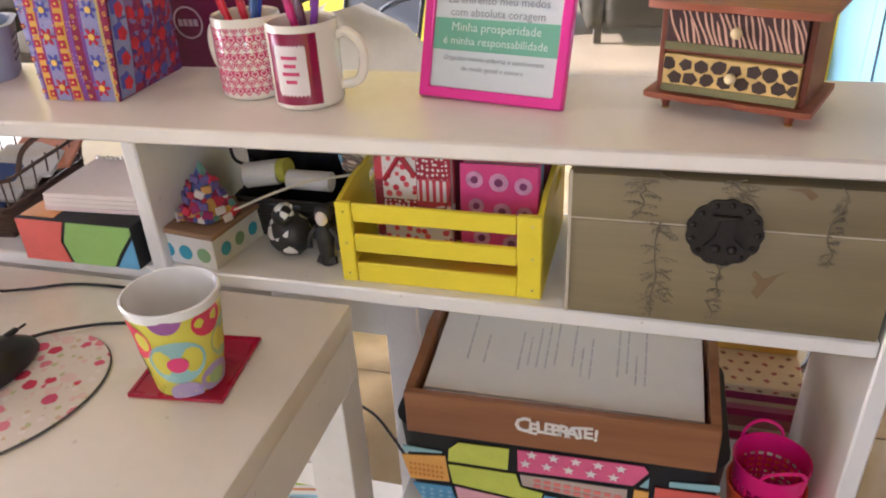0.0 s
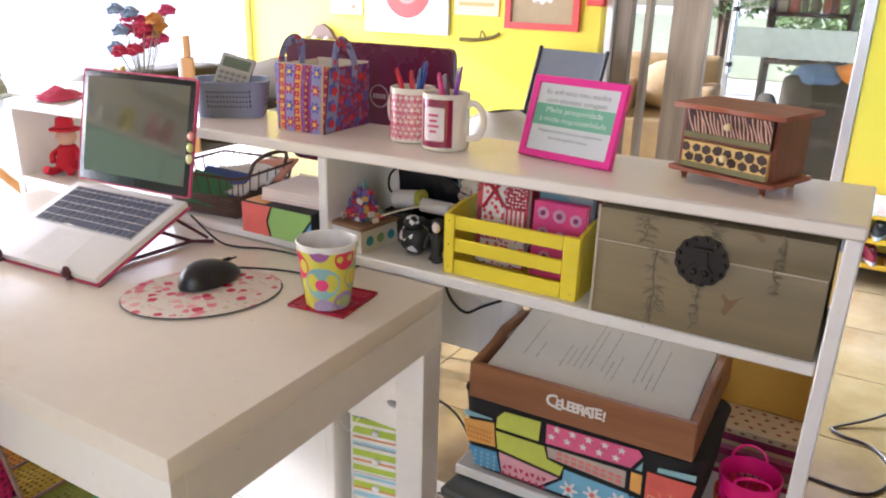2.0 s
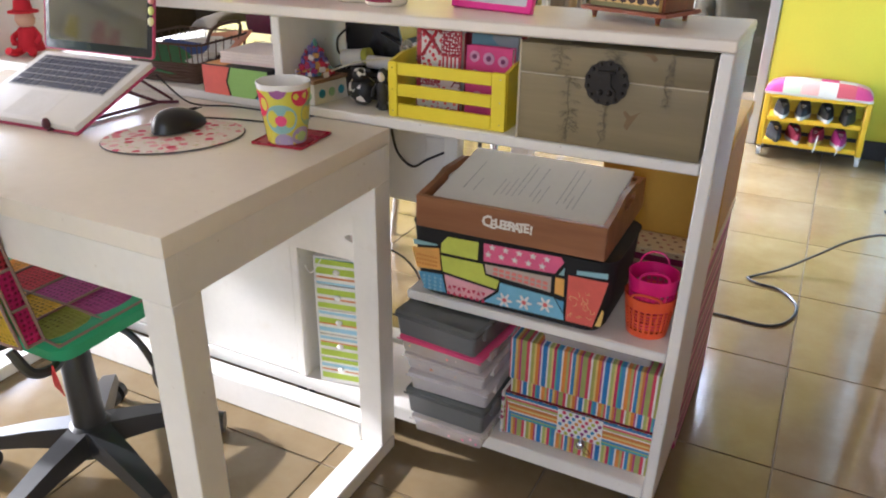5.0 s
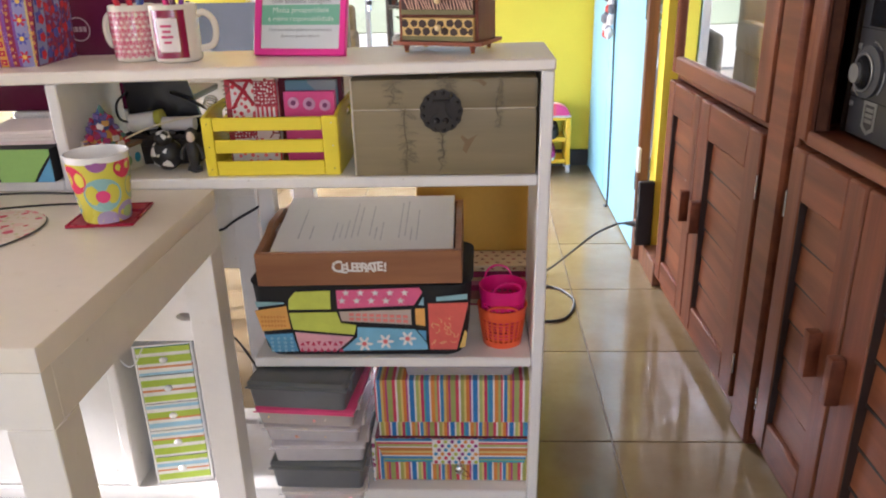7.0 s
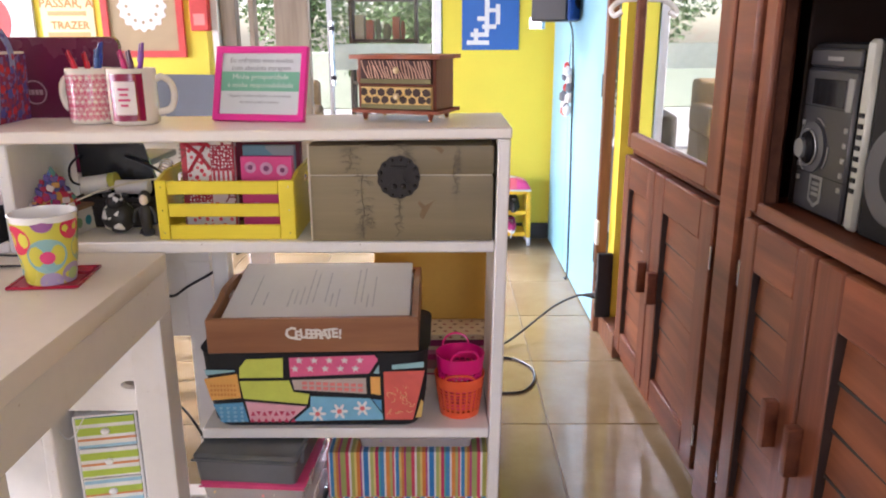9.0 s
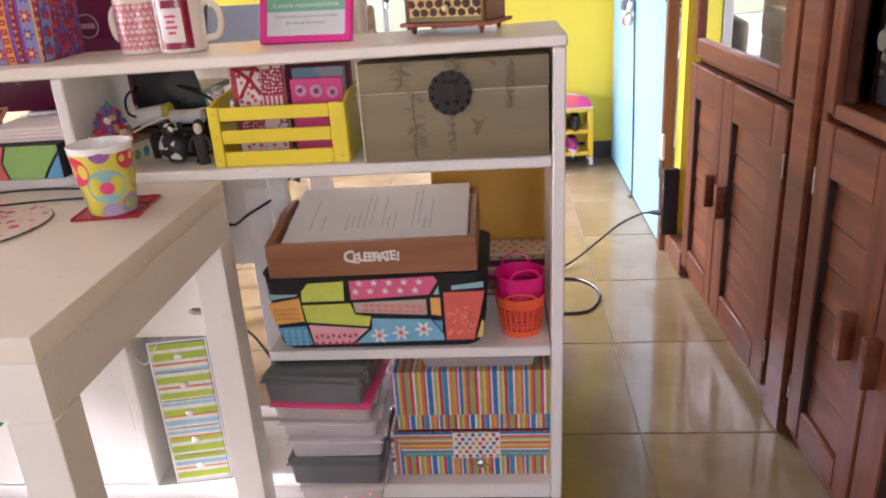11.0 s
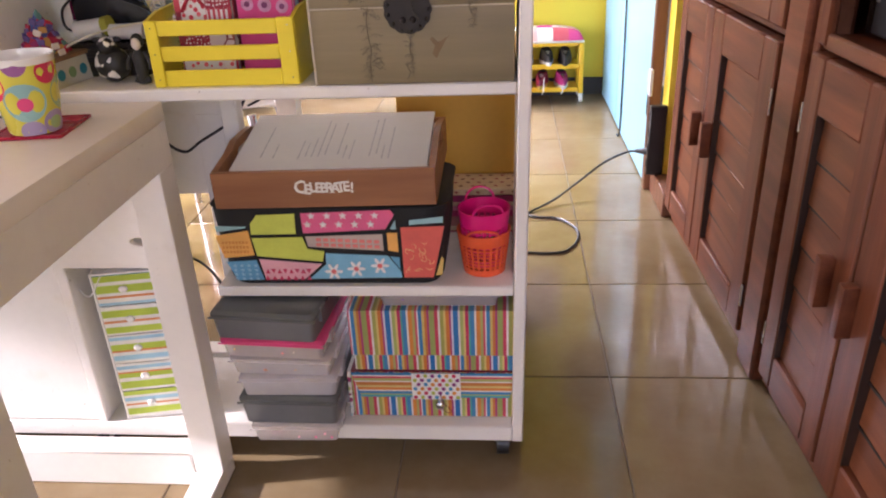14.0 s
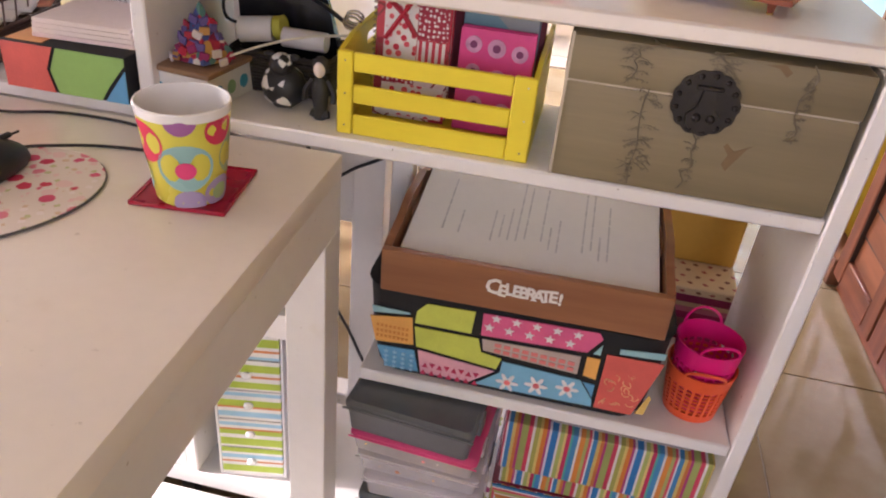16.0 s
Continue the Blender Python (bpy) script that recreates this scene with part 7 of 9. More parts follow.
for v in bm.verts:
    x, y, z = v.co
    w = 0.032 * (1 - 0.16 * y - 0.10 * y * y)
    v.co = Vector((x * w, y * 0.057, max(0, 0.004 + z * 0.037 * (1 - 0.30 * y)) if z > 0 else 0.0035 * (1 + z)))
part("shell", bm, BLACK, ms)
bpart("scroll_wheel", (-0.0035, 0.024, 0.028), (0.0035, 0.042, 0.0335), RUBBER, ms, 0.002)
bpart("seam", (-0.0008, 0.012, 0.0290), (0.0008, 0.052, 0.0312), RUBBER, ms, 0)
bm = bmesh.new()
tube(bm, [(x - 0.003, y + 0.004, z + 0.005) for x, y, z in [(-0.884, -0.166, 0.752), (-0.872, -0.145, 0.747), (-0.83, -0.115, 0.742), (-0.775, -0.102, 0.7405), (-0.735, -0.108, 0.7405), (-0.712, -0.090, 0.7405), (-0.730, -0.050, 0.7405), (-0.745, -0.018, 0.735)]], 0.0019, 6, 6)
solid("mouse_cable", bm, BLACK, "thin black mouse cable across the desk", "cable")
bm = bmesh.new()
tube(bm, [(x, y + 0.004, z + 0.005) for x, y, z in [(-1.03, -0.13, 0.81), (-1.00, -0.10, 0.76), (-0.985, -0.07, 0.742), (-0.93, -0.045, 0.741), (-0.86, -0.04, 0.741), (-0.80, -0.045, 0.741), (-0.76, -0.03, 0.741), (-0.74, -0.020, 0.738)]], 0.0019, 6, 6)
solid("laptop_cable", bm, BLACK, "thin black cable trailing from the laptop", "cable")

# silver laptop on a stand
lp = thing("laptop", "open silver laptop in a pink case, raised on a stand", "laptop", m=pose(-1.182, -0.128, 0.8325, 0, 0, 3.5))
LW, LDp, TILT_B, TILT_S = 0.141, 0.222, 20.5, 12.6
mb = pose(0, 0, 0, TILT_B, 0, 0)
ms_ = pose(0, 0.002, 0.004, -TILT_S, 0, 0)
bm = bmesh.new()
box(bm, (-LW, -LDp, -0.007), (LW, 0.0, 0.005), 0.004, 2)
base = part("base", bm, mat("pale_silver", (0.86, 0.86, 0.88), 0.4, 0.0, var=0.03), lp, "silver keyboard deck", mb)
bm = bmesh.new()
box(bm, (-LW - 0.002, -LDp - 0.002, -0.011), (LW + 0.002, 0.002, -0.0075), 0.002, 2)
part("case_bottom", bm, mat("pink_case", (0.55, 0.06, 0.16), 0.3), lp, "translucent pink case", mb)
bpart("keyboard_well", (-LW + 0.018, -0.124, 0.005), (LW - 0.018, -0.015, 0.0056), mat("well_grey", (0.52, 0.53, 0.56), 0.5), base, 0)
# The bluish reflection on the keys is painted into their base colour.
KEY = mat("key_blue_sheen", (0.070, 0.085, 0.15), 0.3)
ROWS = [[1.0] * 14, [1.0] * 13 + [1.5], [1.5] + [1.0] * 12 + [1.0], [1.8] + [1.0] * 11 + [1.8], [2.3] + [1.0] * 10 + [2.3], [1, 1, 1, 1.25, 5, 1.25, 1, 0.9, 0.9, 0.9]]
y = -0.0175
for r, keys in enumerate(ROWS):
    dk = 0.0105 if r == 0 else 0.0187
    x, k = -LW + 0.020, (2 * LW - 0.040) / sum(keys)
    for w in keys:
        bm = bmesh.new()
        box(bm, (x + 0.0011, y - dk + 0.0011, 0.0056), (x + w * k - 0.0011, y - 0.0011, 0.0070), 0.0006)
        part("key", bm, KEY, base)
        x += w * k
    y -= dk
bpart("trackpad", (-0.048, -0.210, 0.0050), (0.048, -0.134, 0.0053), mat("trackpad_alu", (0.85, 0.85, 0.87), 0.38, 0.0), base, 0)
bm = bmesh.new()
box(bm, (-LW, -0.003, 0.006), (LW, 0.003, 0.212), 0.0025, 2)
scr = part("screen", bm, mat("screen_bezel", (0.02, 0.02, 0.022), 0.2), lp, "black screen bezel", ms_)
SCREEN = mat("dark_glass", (0.045, 0.05, 0.045), 0.01, var=0.1, bumpy=0.0, coat=1.0)
SCREEN.node_tree.nodes["Principled BSDF"].inputs["IOR"].default_value = 3.2
bpart("display", (-LW + 0.012, -0.0036, 0.024), (LW - 0.012, -0.0031, 0.202), SCREEN, scr, 0, "dark glossy display")
bm = bmesh.new()
plate(bm, round_rect(-LW - 0.003, 0.004, LW + 0.003, 0.216, 0.008), [round_rect(-LW - 0.0005, 0.0065, LW + 0.0005, 0.2125, 0.007)], 0.006, xz(0, -0.0032, 0))
part("case_lid", bm, mat("pink_case", (0.55, 0.06, 0.16), 0.3), lp, "translucent pink case", ms_)
for z, c in ((0.115, (0.78, 0.30, 0.24)), (0.095, (0.62, 0.66, 0.16)), (0.075, (0.72, 0.70, 0.34))):
    bm = bmesh.new()
    ball(bm, (LW - 0.001, -0.006, z), 0.0075, 1, 0.5, 1.15, 2)
    part("bead_sticker", bm, mat("bead_s%d" % int(z * 1000), c, 0.4), lp, "small round sticker", ms_)
STAND = mat("stand_dark_red", (0.10, 0.03, 0.045), 0.4, 0.3)
ls = thing("laptop_stand", "folding dark wire stand under a laptop", "laptop stand", m=pose(-1.186, -0.128, 0.7435, 0, 0, 3.5))
for s in (-1, 1):
    bm = bmesh.new()
    tube(bm, [(s * 0.085, -0.213, 0.024), (s * 0.085, -0.213, 0.006), (s * 0.090, -0.19, 0.0045), (s * 0.093, -0.15, 0.016), (s * 0.10, -0.02, 0.072)], 0.004, 7, 1, smooth=False)
    tube(bm, [(s * 0.10, -0.06, 0.052), (s * 0.115, 0.03, 0.004), (s * 0.15, 0.05, 0.004)], 0.0035, 7, 1, smooth=False)
    tube(bm, [(s * 0.10, -0.02, 0.072), (s * 0.125, 0.06, 0.004)], 0.003, 7, 1, smooth=False)
    tube(bm, [(s * 0.085, -0.213, 0.006), (s * 0.085, -0.20, 0.004), (s * 0.115, 0.03, 0.004)], 0.0035, 7, 1, smooth=False)
    part("side_rod", bm, STAND, ls)
    bm = bmesh.new()
    ball(bm, (s * 0.085, -0.216, 0.018), 0.009, 1, 0.8, 1.2, 2)
    part("grip", bm, STAND, ls)

# ---- desk chair ----
CHX, CHY = -1.092, -0.383
ch = thing("desk_chair", "swivel desk chair with a colourful crochet patchwork cover", "chair", m=pose(CHX, CHY, 0, 0, 0, 0))
CBASE = mat("chair_black", (0.022, 0.022, 0.024), 0.38, var=0.25)
rng = random.Random(3)
for k in range(5):
    a = radians(204 + 72 * k)
    m = Matrix.Rotation(a, 4, "Z")
    bm = bmesh.new()
    rings = []
    for r, w, z0, z1 in ((0.03, 0.030, 0.085, 0.135), (0.12, 0.026, 0.080, 0.118), (0.20, 0.022, 0.068, 0.098), (0.253, 0.019, 0.060, 0.082)):
        rings.append([m @ Vector((r, y, z)) for y, z in ((-w, z0), (w, z0), (w * 0.8, z1), (-w * 0.8, z1))])
    loft(bm, rings)
    part("base_arm", bm, CBASE, ch)
    for s in (-1, 1):
        bm = bmesh.new()
        c = m @ Vector((0.250, 0, 0.0275))
        d = (Matrix.Rotation(a + 1.1, 4, "Z") @ Vector((0, 1, 0)))
        cyl(bm, c + d * s * 0.006, c + d * s * 0.024, 0.0270, 0.024, seg=18)
        part("castor_wheel", bm, CBASE, ch)
    bm = bmesh.new()
    cyl(bm, m @ Vector((0.248, 0, 0.030)), m @ Vector((0.248, 0, 0.068)), 0.010, seg=10)
    part("castor_stem", bm, CBASE, ch)
bm = bmesh.new()
lathe(bm, [(0.001, 0.07), (0.045, 0.07), (0.045, 0.13), (0.033, 0.14), (0.030, 0.30), (0.024, 0.31), (0.020, 0.40), (0.001, 0.40)], 22)
part("gas_column", bm, CBASE, ch)
bm = bmesh.new()
box(bm, (-0.08, -0.10, 0.392), (0.08, 0.10, 0.418), 0.006)
part("seat_plate", bm, CBASE, ch)
bm = bmesh.new()
tube(bm, [(0.07, 0.0, 0.40), (0.13, 0.02, 0.385), (0.165, 0.03, 0.35), (0.18, 0.04, 0.30)], 0.007, 7, 4)
ball(bm, (0.187, 0.045, 0.285), 0.020, 0.9, 0.9, 2.0)
part("height_lever", bm, CBASE, ch)
bm = bmesh.new()
tube(bm, [(0.0, -0.05, 0.40), (0.0, -0.14, 0.405), (0.0, -0.185, 0.43), (0.0, -0.195, 0.52), (0.0, -0.200, 0.60)], 0.017, 8, 5)
part("back_bracket", bm, CBASE, ch)
bm = bmesh.new()
tube(bm, [(0.170, -0.13, 0.425), (0.178, -0.165, 0.418), (0.172, -0.195, 0.430), (0.150, -0.205, 0.47)], 0.009, 7, 4)
part("back_tube", bm, CBASE, ch)
GREENC = mat("green_cloth", (0.03, 0.36, 0.16), 0.75, var=0.15, grain=300, bumpy=0.3)
bm = bmesh.new()
loft(bm, [[(x, y, z) for x, y in round_rect(-0.20 + i, -0.160 + i, 0.20 - i, 0.24 - i, 0.03, 5)] for z, i in ((0.420, 0.03), (0.426, 0.006), (0.450, 0.0), (0.462, 0.010))])
part("seat", bm, GREENC, ch, "green seat edge")
bm = bmesh.new()
loft(bm, [[(x, -0.176 - 0.055 * (z - 0.50) / 0.33 - dy, z) for x, z in round_rect(-0.183 + i, 0.492 + i, 0.183 - i, 0.824 - i, 0.03, 5)] for dy, i in ((0.0, 0.008), (0.004, 0.0), (0.022, 0.0), (0.026, 0.008))])
part("backrest", bm, GREENC, ch)


def crochet(name, col):
    """Open knit: rows of stitches, the shadow of small holes painted into the colour."""
    m, nt, b = nodes_of(name)
    v = coords(nt, (1, 1, 1))
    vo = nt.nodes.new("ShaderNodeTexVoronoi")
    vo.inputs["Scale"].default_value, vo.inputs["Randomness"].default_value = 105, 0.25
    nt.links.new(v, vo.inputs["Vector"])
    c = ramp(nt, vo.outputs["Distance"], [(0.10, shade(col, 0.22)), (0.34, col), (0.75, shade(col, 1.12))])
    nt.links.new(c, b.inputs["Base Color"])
    b.inputs["Roughness"].default_value = 0.95
    bump(nt, b, vo.outputs["Distance"], 0.8, 0.004)
    return m


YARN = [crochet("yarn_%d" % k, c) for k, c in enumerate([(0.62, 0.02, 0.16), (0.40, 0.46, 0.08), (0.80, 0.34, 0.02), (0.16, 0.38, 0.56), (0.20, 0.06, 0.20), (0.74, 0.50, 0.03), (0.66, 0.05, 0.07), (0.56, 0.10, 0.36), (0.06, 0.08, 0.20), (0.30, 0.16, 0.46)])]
SEAM = mat("tan_yarn", (0.30, 0.19, 0.16), 0.95, grain=400, bumpy=0.5)
ORDER = [4, 1, 0, 6, 7, 6, 2, 5, 3, 0, 4, 8, 9, 7, 1, 5, 2, 0, 3, 6, 4, 1, 7, 0, 5]


def quilt(parent, place, nx, ny, shift, order=None):
    """Square patches laid over a surface given by place(u, v), with raised seams between them."""
    for j in range(ny):
        for i in range(nx):
            bm = bmesh.new()
            n = 4
            g = [[bm.verts.new(place((i + (0.03 + 0.94 * a / n)) / nx, (j + (0.03 + 0.94 * b / n)) / ny, 0.004 + 0.003 * math.sin(math.pi * a / n) * math.sin(math.pi * b / n))) for a in range(n + 1)] for b in range(n + 1)]
            for b in range(n):
                for a in range(n):
                    bm.faces.new((g[b][a], g[b][a + 1], g[b + 1][a + 1], g[b + 1][a]))
            bmesh.ops.solidify(bm, geom=bm.faces[:], thickness=0.003)
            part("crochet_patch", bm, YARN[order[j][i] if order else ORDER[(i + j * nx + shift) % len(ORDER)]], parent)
    for i in range(nx + 1):
        bm = bmesh.new()
        tube(bm, [place(i / nx, v / 8, 0.005) for v in range(9)], 0.0026, 6, 1, smooth=False)
        part("seam", bm, SEAM, parent)
    for j in range(ny + 1):
        bm = bmesh.new()
        tube(bm, [place(u / 8, j / ny, 0.005) for u in range(9)], 0.0026, 6, 1, smooth=False)
        part("seam", bm, SEAM, parent)


cover = new("seat_cover")
cover.parent = ch
tagged(cover, "crochet patchwork seat cover")
quilt(cover, lambda u, v, o: Vector((-0.192 + 0.384 * u, -0.150 + 0.375 * v, 0.462 + o - 0.008 * abs(2 * u - 1) ** 4)), 4, 4, 3, [[4, 2, 5, 1], [2, 6, 7, 7], [3, 6, 7, 9], [8, 6, 9, 7]])
cover2 = new("back_cover")
cover2.parent = ch
tagged(cover2, "crochet patchwork back cover")


def back_place(u, v, o):
    z = 0.485 + 0.345 * v
    return Vector((-0.186 + 0.372 * u, -0.176 - 0.055 * (z - 0.50) / 0.33 - 0.026 - o - 0.003, z + 0.004 * math.sin(6 * u)))


def back_edge(u, v, o):
    z = 0.485 + 0.345 * v
    return Vector((0.186 + o, -0.176 - 0.055 * (z - 0.50) / 0.33 - 0.030 * (1 - u) + 0.002, z))


quilt(cover2, back_place, 3, 4, 0, [[7, 4, 5], [2, 3, 0], [1, 7, 2], [5, 4, 1]])
quilt(cover2, back_edge, 1, 5, 14, [[0], [0], [6], [5], [1]])
quilt(cover2, lambda u, v, o: Vector((-0.186 - o, back_edge(u, v, o).y, back_edge(u, v, o).z)), 1, 5, 9)
quilt(cover2, lambda u, v, o: Vector((-0.183 + 0.366 * u, -0.231 - 0.030 * (1 - v), 0.826 + o)), 4, 1, 5)


def back_inner(u, v, o):
    z = 0.495 + 0.333 * v
    return Vector((-0.184 + 0.368 * u, -0.175 - 0.055 * (z - 0.50) / 0.33 + o, z))


quilt(cover2, back_inner, 3, 3, 7)
bm = bmesh.new()
for k in range(4):
    tube(bm, [(0.185, -0.165, 0.430), (0.187 + 0.004 * k, -0.17, 0.41), (0.180 + 0.006 * k, -0.165, 0.385 - 0.004 * k)], 0.0012, 5, 3)
part("tassel", bm, mat("red_yarn", (0.60, 0.05, 0.05), 0.9), ch)

# ---- behind the unit: boxes, second laptop ----
MUSTARD = mat("mustard_card", (0.60, 0.33, 0.035), 0.6, var=0.12, scale=5)
mbx = thing("mustard_box", "tall mustard-coloured cardboard box with a paler lid", "box", (-0.053, 0.50, 0.4820))
bpart("carton", (-0.20, -0.155, 0), (0.052, 0.16, 0.204), MUSTARD, mbx, 0.003)
bpart("lid", (-0.205, -0.16, 0.2045), (0.056, 0.165, 0.2345), mat("pale_mustard_card", (0.68, 0.44, 0.08), 0.6, var=0.1, scale=5), mbx, 0.003)
BIRD = mat("cream_card", (0.74, 0.60, 0.36), 0.6, var=0.08, scale=20)
PINKSTRIPE = stripes("pink_stripe_card", [(0.12, (0.40, 0.02, 0.12)), (0.10, (0.66, 0.20, 0.30)), (0.08, (0.70, 0.55, 0.34)), (0.16, (0.30, 0.02, 0.10)), (0.10, (0.60, 0.34, 0.30)), (0.14, (0.46, 0.03, 0.14)), (0.10, (0.66, 0.56, 0.38)), (0.20, (0.36, 0.14, 0.14))], 0.105, "z")
pbx = thing("patterned_box", "large patterned box with pink stripes and a bird-print lid", "box", (-0.053, 0.46, 0))
bpart("body", (-0.16, -0.195, 0), (0.050, 0.20, 0.4665), PINKSTRIPE, pbx, 0.002)
bird_lid = bpart("lid", (-0.164, -0.199, 0.4670), (0.054, 0.204, 0.4815), BIRD, pbx, 0.002, "cream lid printed with small birds")
bird_ink = [mat("bird_brown", (0.24, 0.10, 0.06), 0.6), mat("bird_red", (0.42, 0.10, 0.09), 0.6)]
rng = random.Random(31)
for j in range(5):
    for i in range(9):
        x, k = -0.150 + i * 0.0235 + (0.011 if j % 2 else 0) + rng.uniform(-0.002, 0.002), rng.choice((-1, 1))
        pts = [(-0.0072, 0.001), (-0.0020, -0.0030), (0.0030, -0.0016), (0.0066, 0.0019), (0.0046, 0.0040), (0.0014, 0.0022), (-0.0011, 0.0056), (-0.0030, 0.0016)]
        pts = [(x + 0.72 * k * px, 0.72 * pz) for px, pz in (pts if k > 0 else pts[::-1])]
        bm = bmesh.new()
        if j == 0:
            plate(bm, pts, [], 0.0005, xz(0, -0.1996, 0.4735))
        else:
            plate(bm, [(px, py * 1.6) for px, py in pts], [], 0.0005, Matrix.Translation((0, -0.199 + 0.020 * j - 0.005, 0.4814)))
        part("printed_bird", bm, bird_ink[(i + j) % 2], bird_lid)

PLUM = mat("plum_lacquer", (0.105, 0.008, 0.035), 0.25, var=0.15, bumpy=0.03, coat=0.3)
d2 = thing("laptop", "plum-coloured laptop seen from behind its open lid", "laptop", m=pose(-0.958, 0.330, 0.7435, 0, 0, 0))
bm = bmesh.new()
box(bm, (-0.213, 0.004, 0.075), (0.213, 0.25, 0.092), 0.008, 2)
part("base", bm, BLACK, d2)
bm = bmesh.new()
plate(bm, round_rect(-0.215, 0, 0.215, 0.272, 0.016), [], 0.014, Matrix.Translation((0, 0.0, 0.080)) @ pose(0, 0, 0, 3, 0, 0) @ xz(0, -0.014, 0))
lid2 = part("lid", bm, PLUM, d2)
bm = bmesh.new()
plate(bm, circle(0.035, 0.165, 0.024, 32), [circle(0.035, 0.165, 0.0215, 32)], 0.0012, Matrix.Translation((0, 0.0, 0.080)) @ pose(0, 0, 0, 3, 0, 0) @ xz(0, -0.0155, 0))
for k in range(4):
    plate(bm, rect(0.019 + k * 0.0085, 0.160, 0.0255 + k * 0.0085, 0.170), [], 0.0012, Matrix.Translation((0, 0.0, 0.080)) @ pose(0, 0, 0, 3, 0, 0) @ xz(0, -0.0155, 0))
part("round_emblem", bm, mat("emblem_grey", (0.34, 0.22, 0.27), 0.35), lid2, "plain round emblem")
bm = bmesh.new()
box(bm, (-0.16, 0.0, 0.0), (0.16, 0.24, 0.074), 0.004)
solid("laptop_riser", bm, WHITE, "white box raising the second laptop on its desk", "riser", m=pose(-0.958, 0.330, 0.7435))
bm = bmesh.new()
tube(bm, [(-0.735, 0.262, 0.72), (-0.728, 0.262, 0.64), (-0.712, 0.262, 0.592), (-0.675, 0.262, 0.568), (-0.637, 0.262, 0.590), (-0.57, 0.262, 0.630), (-0.53, 0.256, 0.68), (-0.50, 0.25, 0.76)], 0.003, 6, 6)
solid("power_cable", bm, BLACK, "black power cable hanging behind the unit", "cable")
bm = bmesh.new()
tube(bm, [(-0.80, 0.262, 0.40), (-0.76, 0.262, 0.35), (-0.71, 0.262, 0.332), (-0.675, 0.262, 0.306), (-0.645, 0.262, 0.255), (-0.60, 0.28, 0.14), (-0.54, 0.34, 0.03), (-0.42, 0.40, 0.006)], 0.0028, 6, 6)
solid("power_cable", bm, BLACK, "black power cable dropping to the floor", "cable")
bm = bmesh.new()
tube(bm, [(-0.44, 0.245, 0.765), (-0.46, 0.25, 0.71), (-0.50, 0.258, 0.675), (-0.53, 0.262, 0.66)], 0.0025, 6, 6)
solid("power_cable", bm, BLACK, "short black cable behind the shelves", "cable")

# chairs beyond the second desk
GREYMESH = mat("grey_sling", (0.15, 0.165, 0.20), 0.6, var=0.12, grain=350, bumpy=0.4)
sc = thing("sling_chair", "garden chair with a slate-grey fabric back", "chair", m=pose(-1.457, 2.42, 0, 0, 0, -14) @ Matrix.Diagonal((0.95, 0.95, 0.955, 1)))
bm = bmesh.new()
bag_sheet(bm, [(-0.20, 0.10, 0.46), (0.20, 0.10, 0.46), (0.20, 0.26, 0.955), (-0.20, 0.26, 0.955)], 8, 0.02, (0, 1, 0))
bmesh.ops.solidify(bm, geom=bm.faces[:], thickness=0.006)
part("back_sling", bm, GREYMESH, sc)
bm = bmesh.new()
bag_sheet(bm, [(-0.20, -0.30, 0.43), (0.20, -0.30, 0.43), (0.20, 0.12, 0.44), (-0.20, 0.12, 0.44)], 6, -0.02, (0, 0, 1))
bmesh.ops.solidify(bm, geom=bm.faces[:], thickness=0.006)
part("seat_sling", bm, GREYMESH, sc)
for s in (-1, 1):
    bm = bmesh.new()
    tube(bm, [(s * 0.22, -0.28, 0), (s * 0.22, -0.30, 0.40), (s * 0.22, -0.26, 0.60), (s * 0.22, -0.10, 0.64), (s * 0.22, 0.16, 0.62)], 0.011, 8, 4)
    part("arm_tube", bm, BLACK, sc)
    bm = bmesh.new()
    tube(bm, [(s * 0.21, 0.26, 0), (s * 0.21, 0.08, 0.42), (s * 0.21, 0.265, 0.965)], 0.011, 8, 1, smooth=False)
    part("back_tube", bm, BLACK, sc)
rc = thing("shell_chair", "white moulded chair with a rounded back", "chair", m=pose(-0.97, 1.20, 0, 0, 0, 180))
bm = bmesh.new()
n = 14
rows = []
for j in range(9):
    v = j / 8
    z = 0.45 + 0.42 * v
    half = 0.235 * math.sqrt(max(0.02, 1 - max(0, (v - 0.35) / 0.66) ** 2.2))
    rows.append([bm.verts.new((half * (2 * i / n - 1), 0.22 + 0.06 * v - 0.10 * (2 * i / n - 1) ** 2, z)) for i in range(n + 1)])
rows.insert(0, [bm.verts.new((0.225 * (2 * i / n - 1), -0.20, 0.44)) for i in range(n + 1)])
rows.insert(1, [bm.verts.new((0.235 * (2 * i / n - 1), 0.05, 0.42)) for i in range(n + 1)])
for a, b in zip(rows, rows[1:]):
    for i in range(n):
        bm.faces.new((a[i], a[i + 1], b[i + 1], b[i]))
bmesh.ops.solidify(bm, geom=bm.faces[:], thickness=0.012)
part("shell", bm, mat("white_moulded", (0.74, 0.71, 0.66), 0.4), rc)
for x in (-0.17, 0.17):
    for y in (-0.16, 0.16):
        bm = bmesh.new()
        cyl(bm, (x * 1.2, y * 1.2, 0), (x, y, 0.425), 0.012, 0.014, 12)
        part("leg", bm, STEEL, rc)

# ---- on the walls ----
RED_FR = mat("red_frame_paint", (0.62, 0.06, 0.05), 0.5, var=0.2)
CANVAS = mat("white_canvas", (0.80, 0.79, 0.77), 0.7, grain=300, bumpy=0.3)


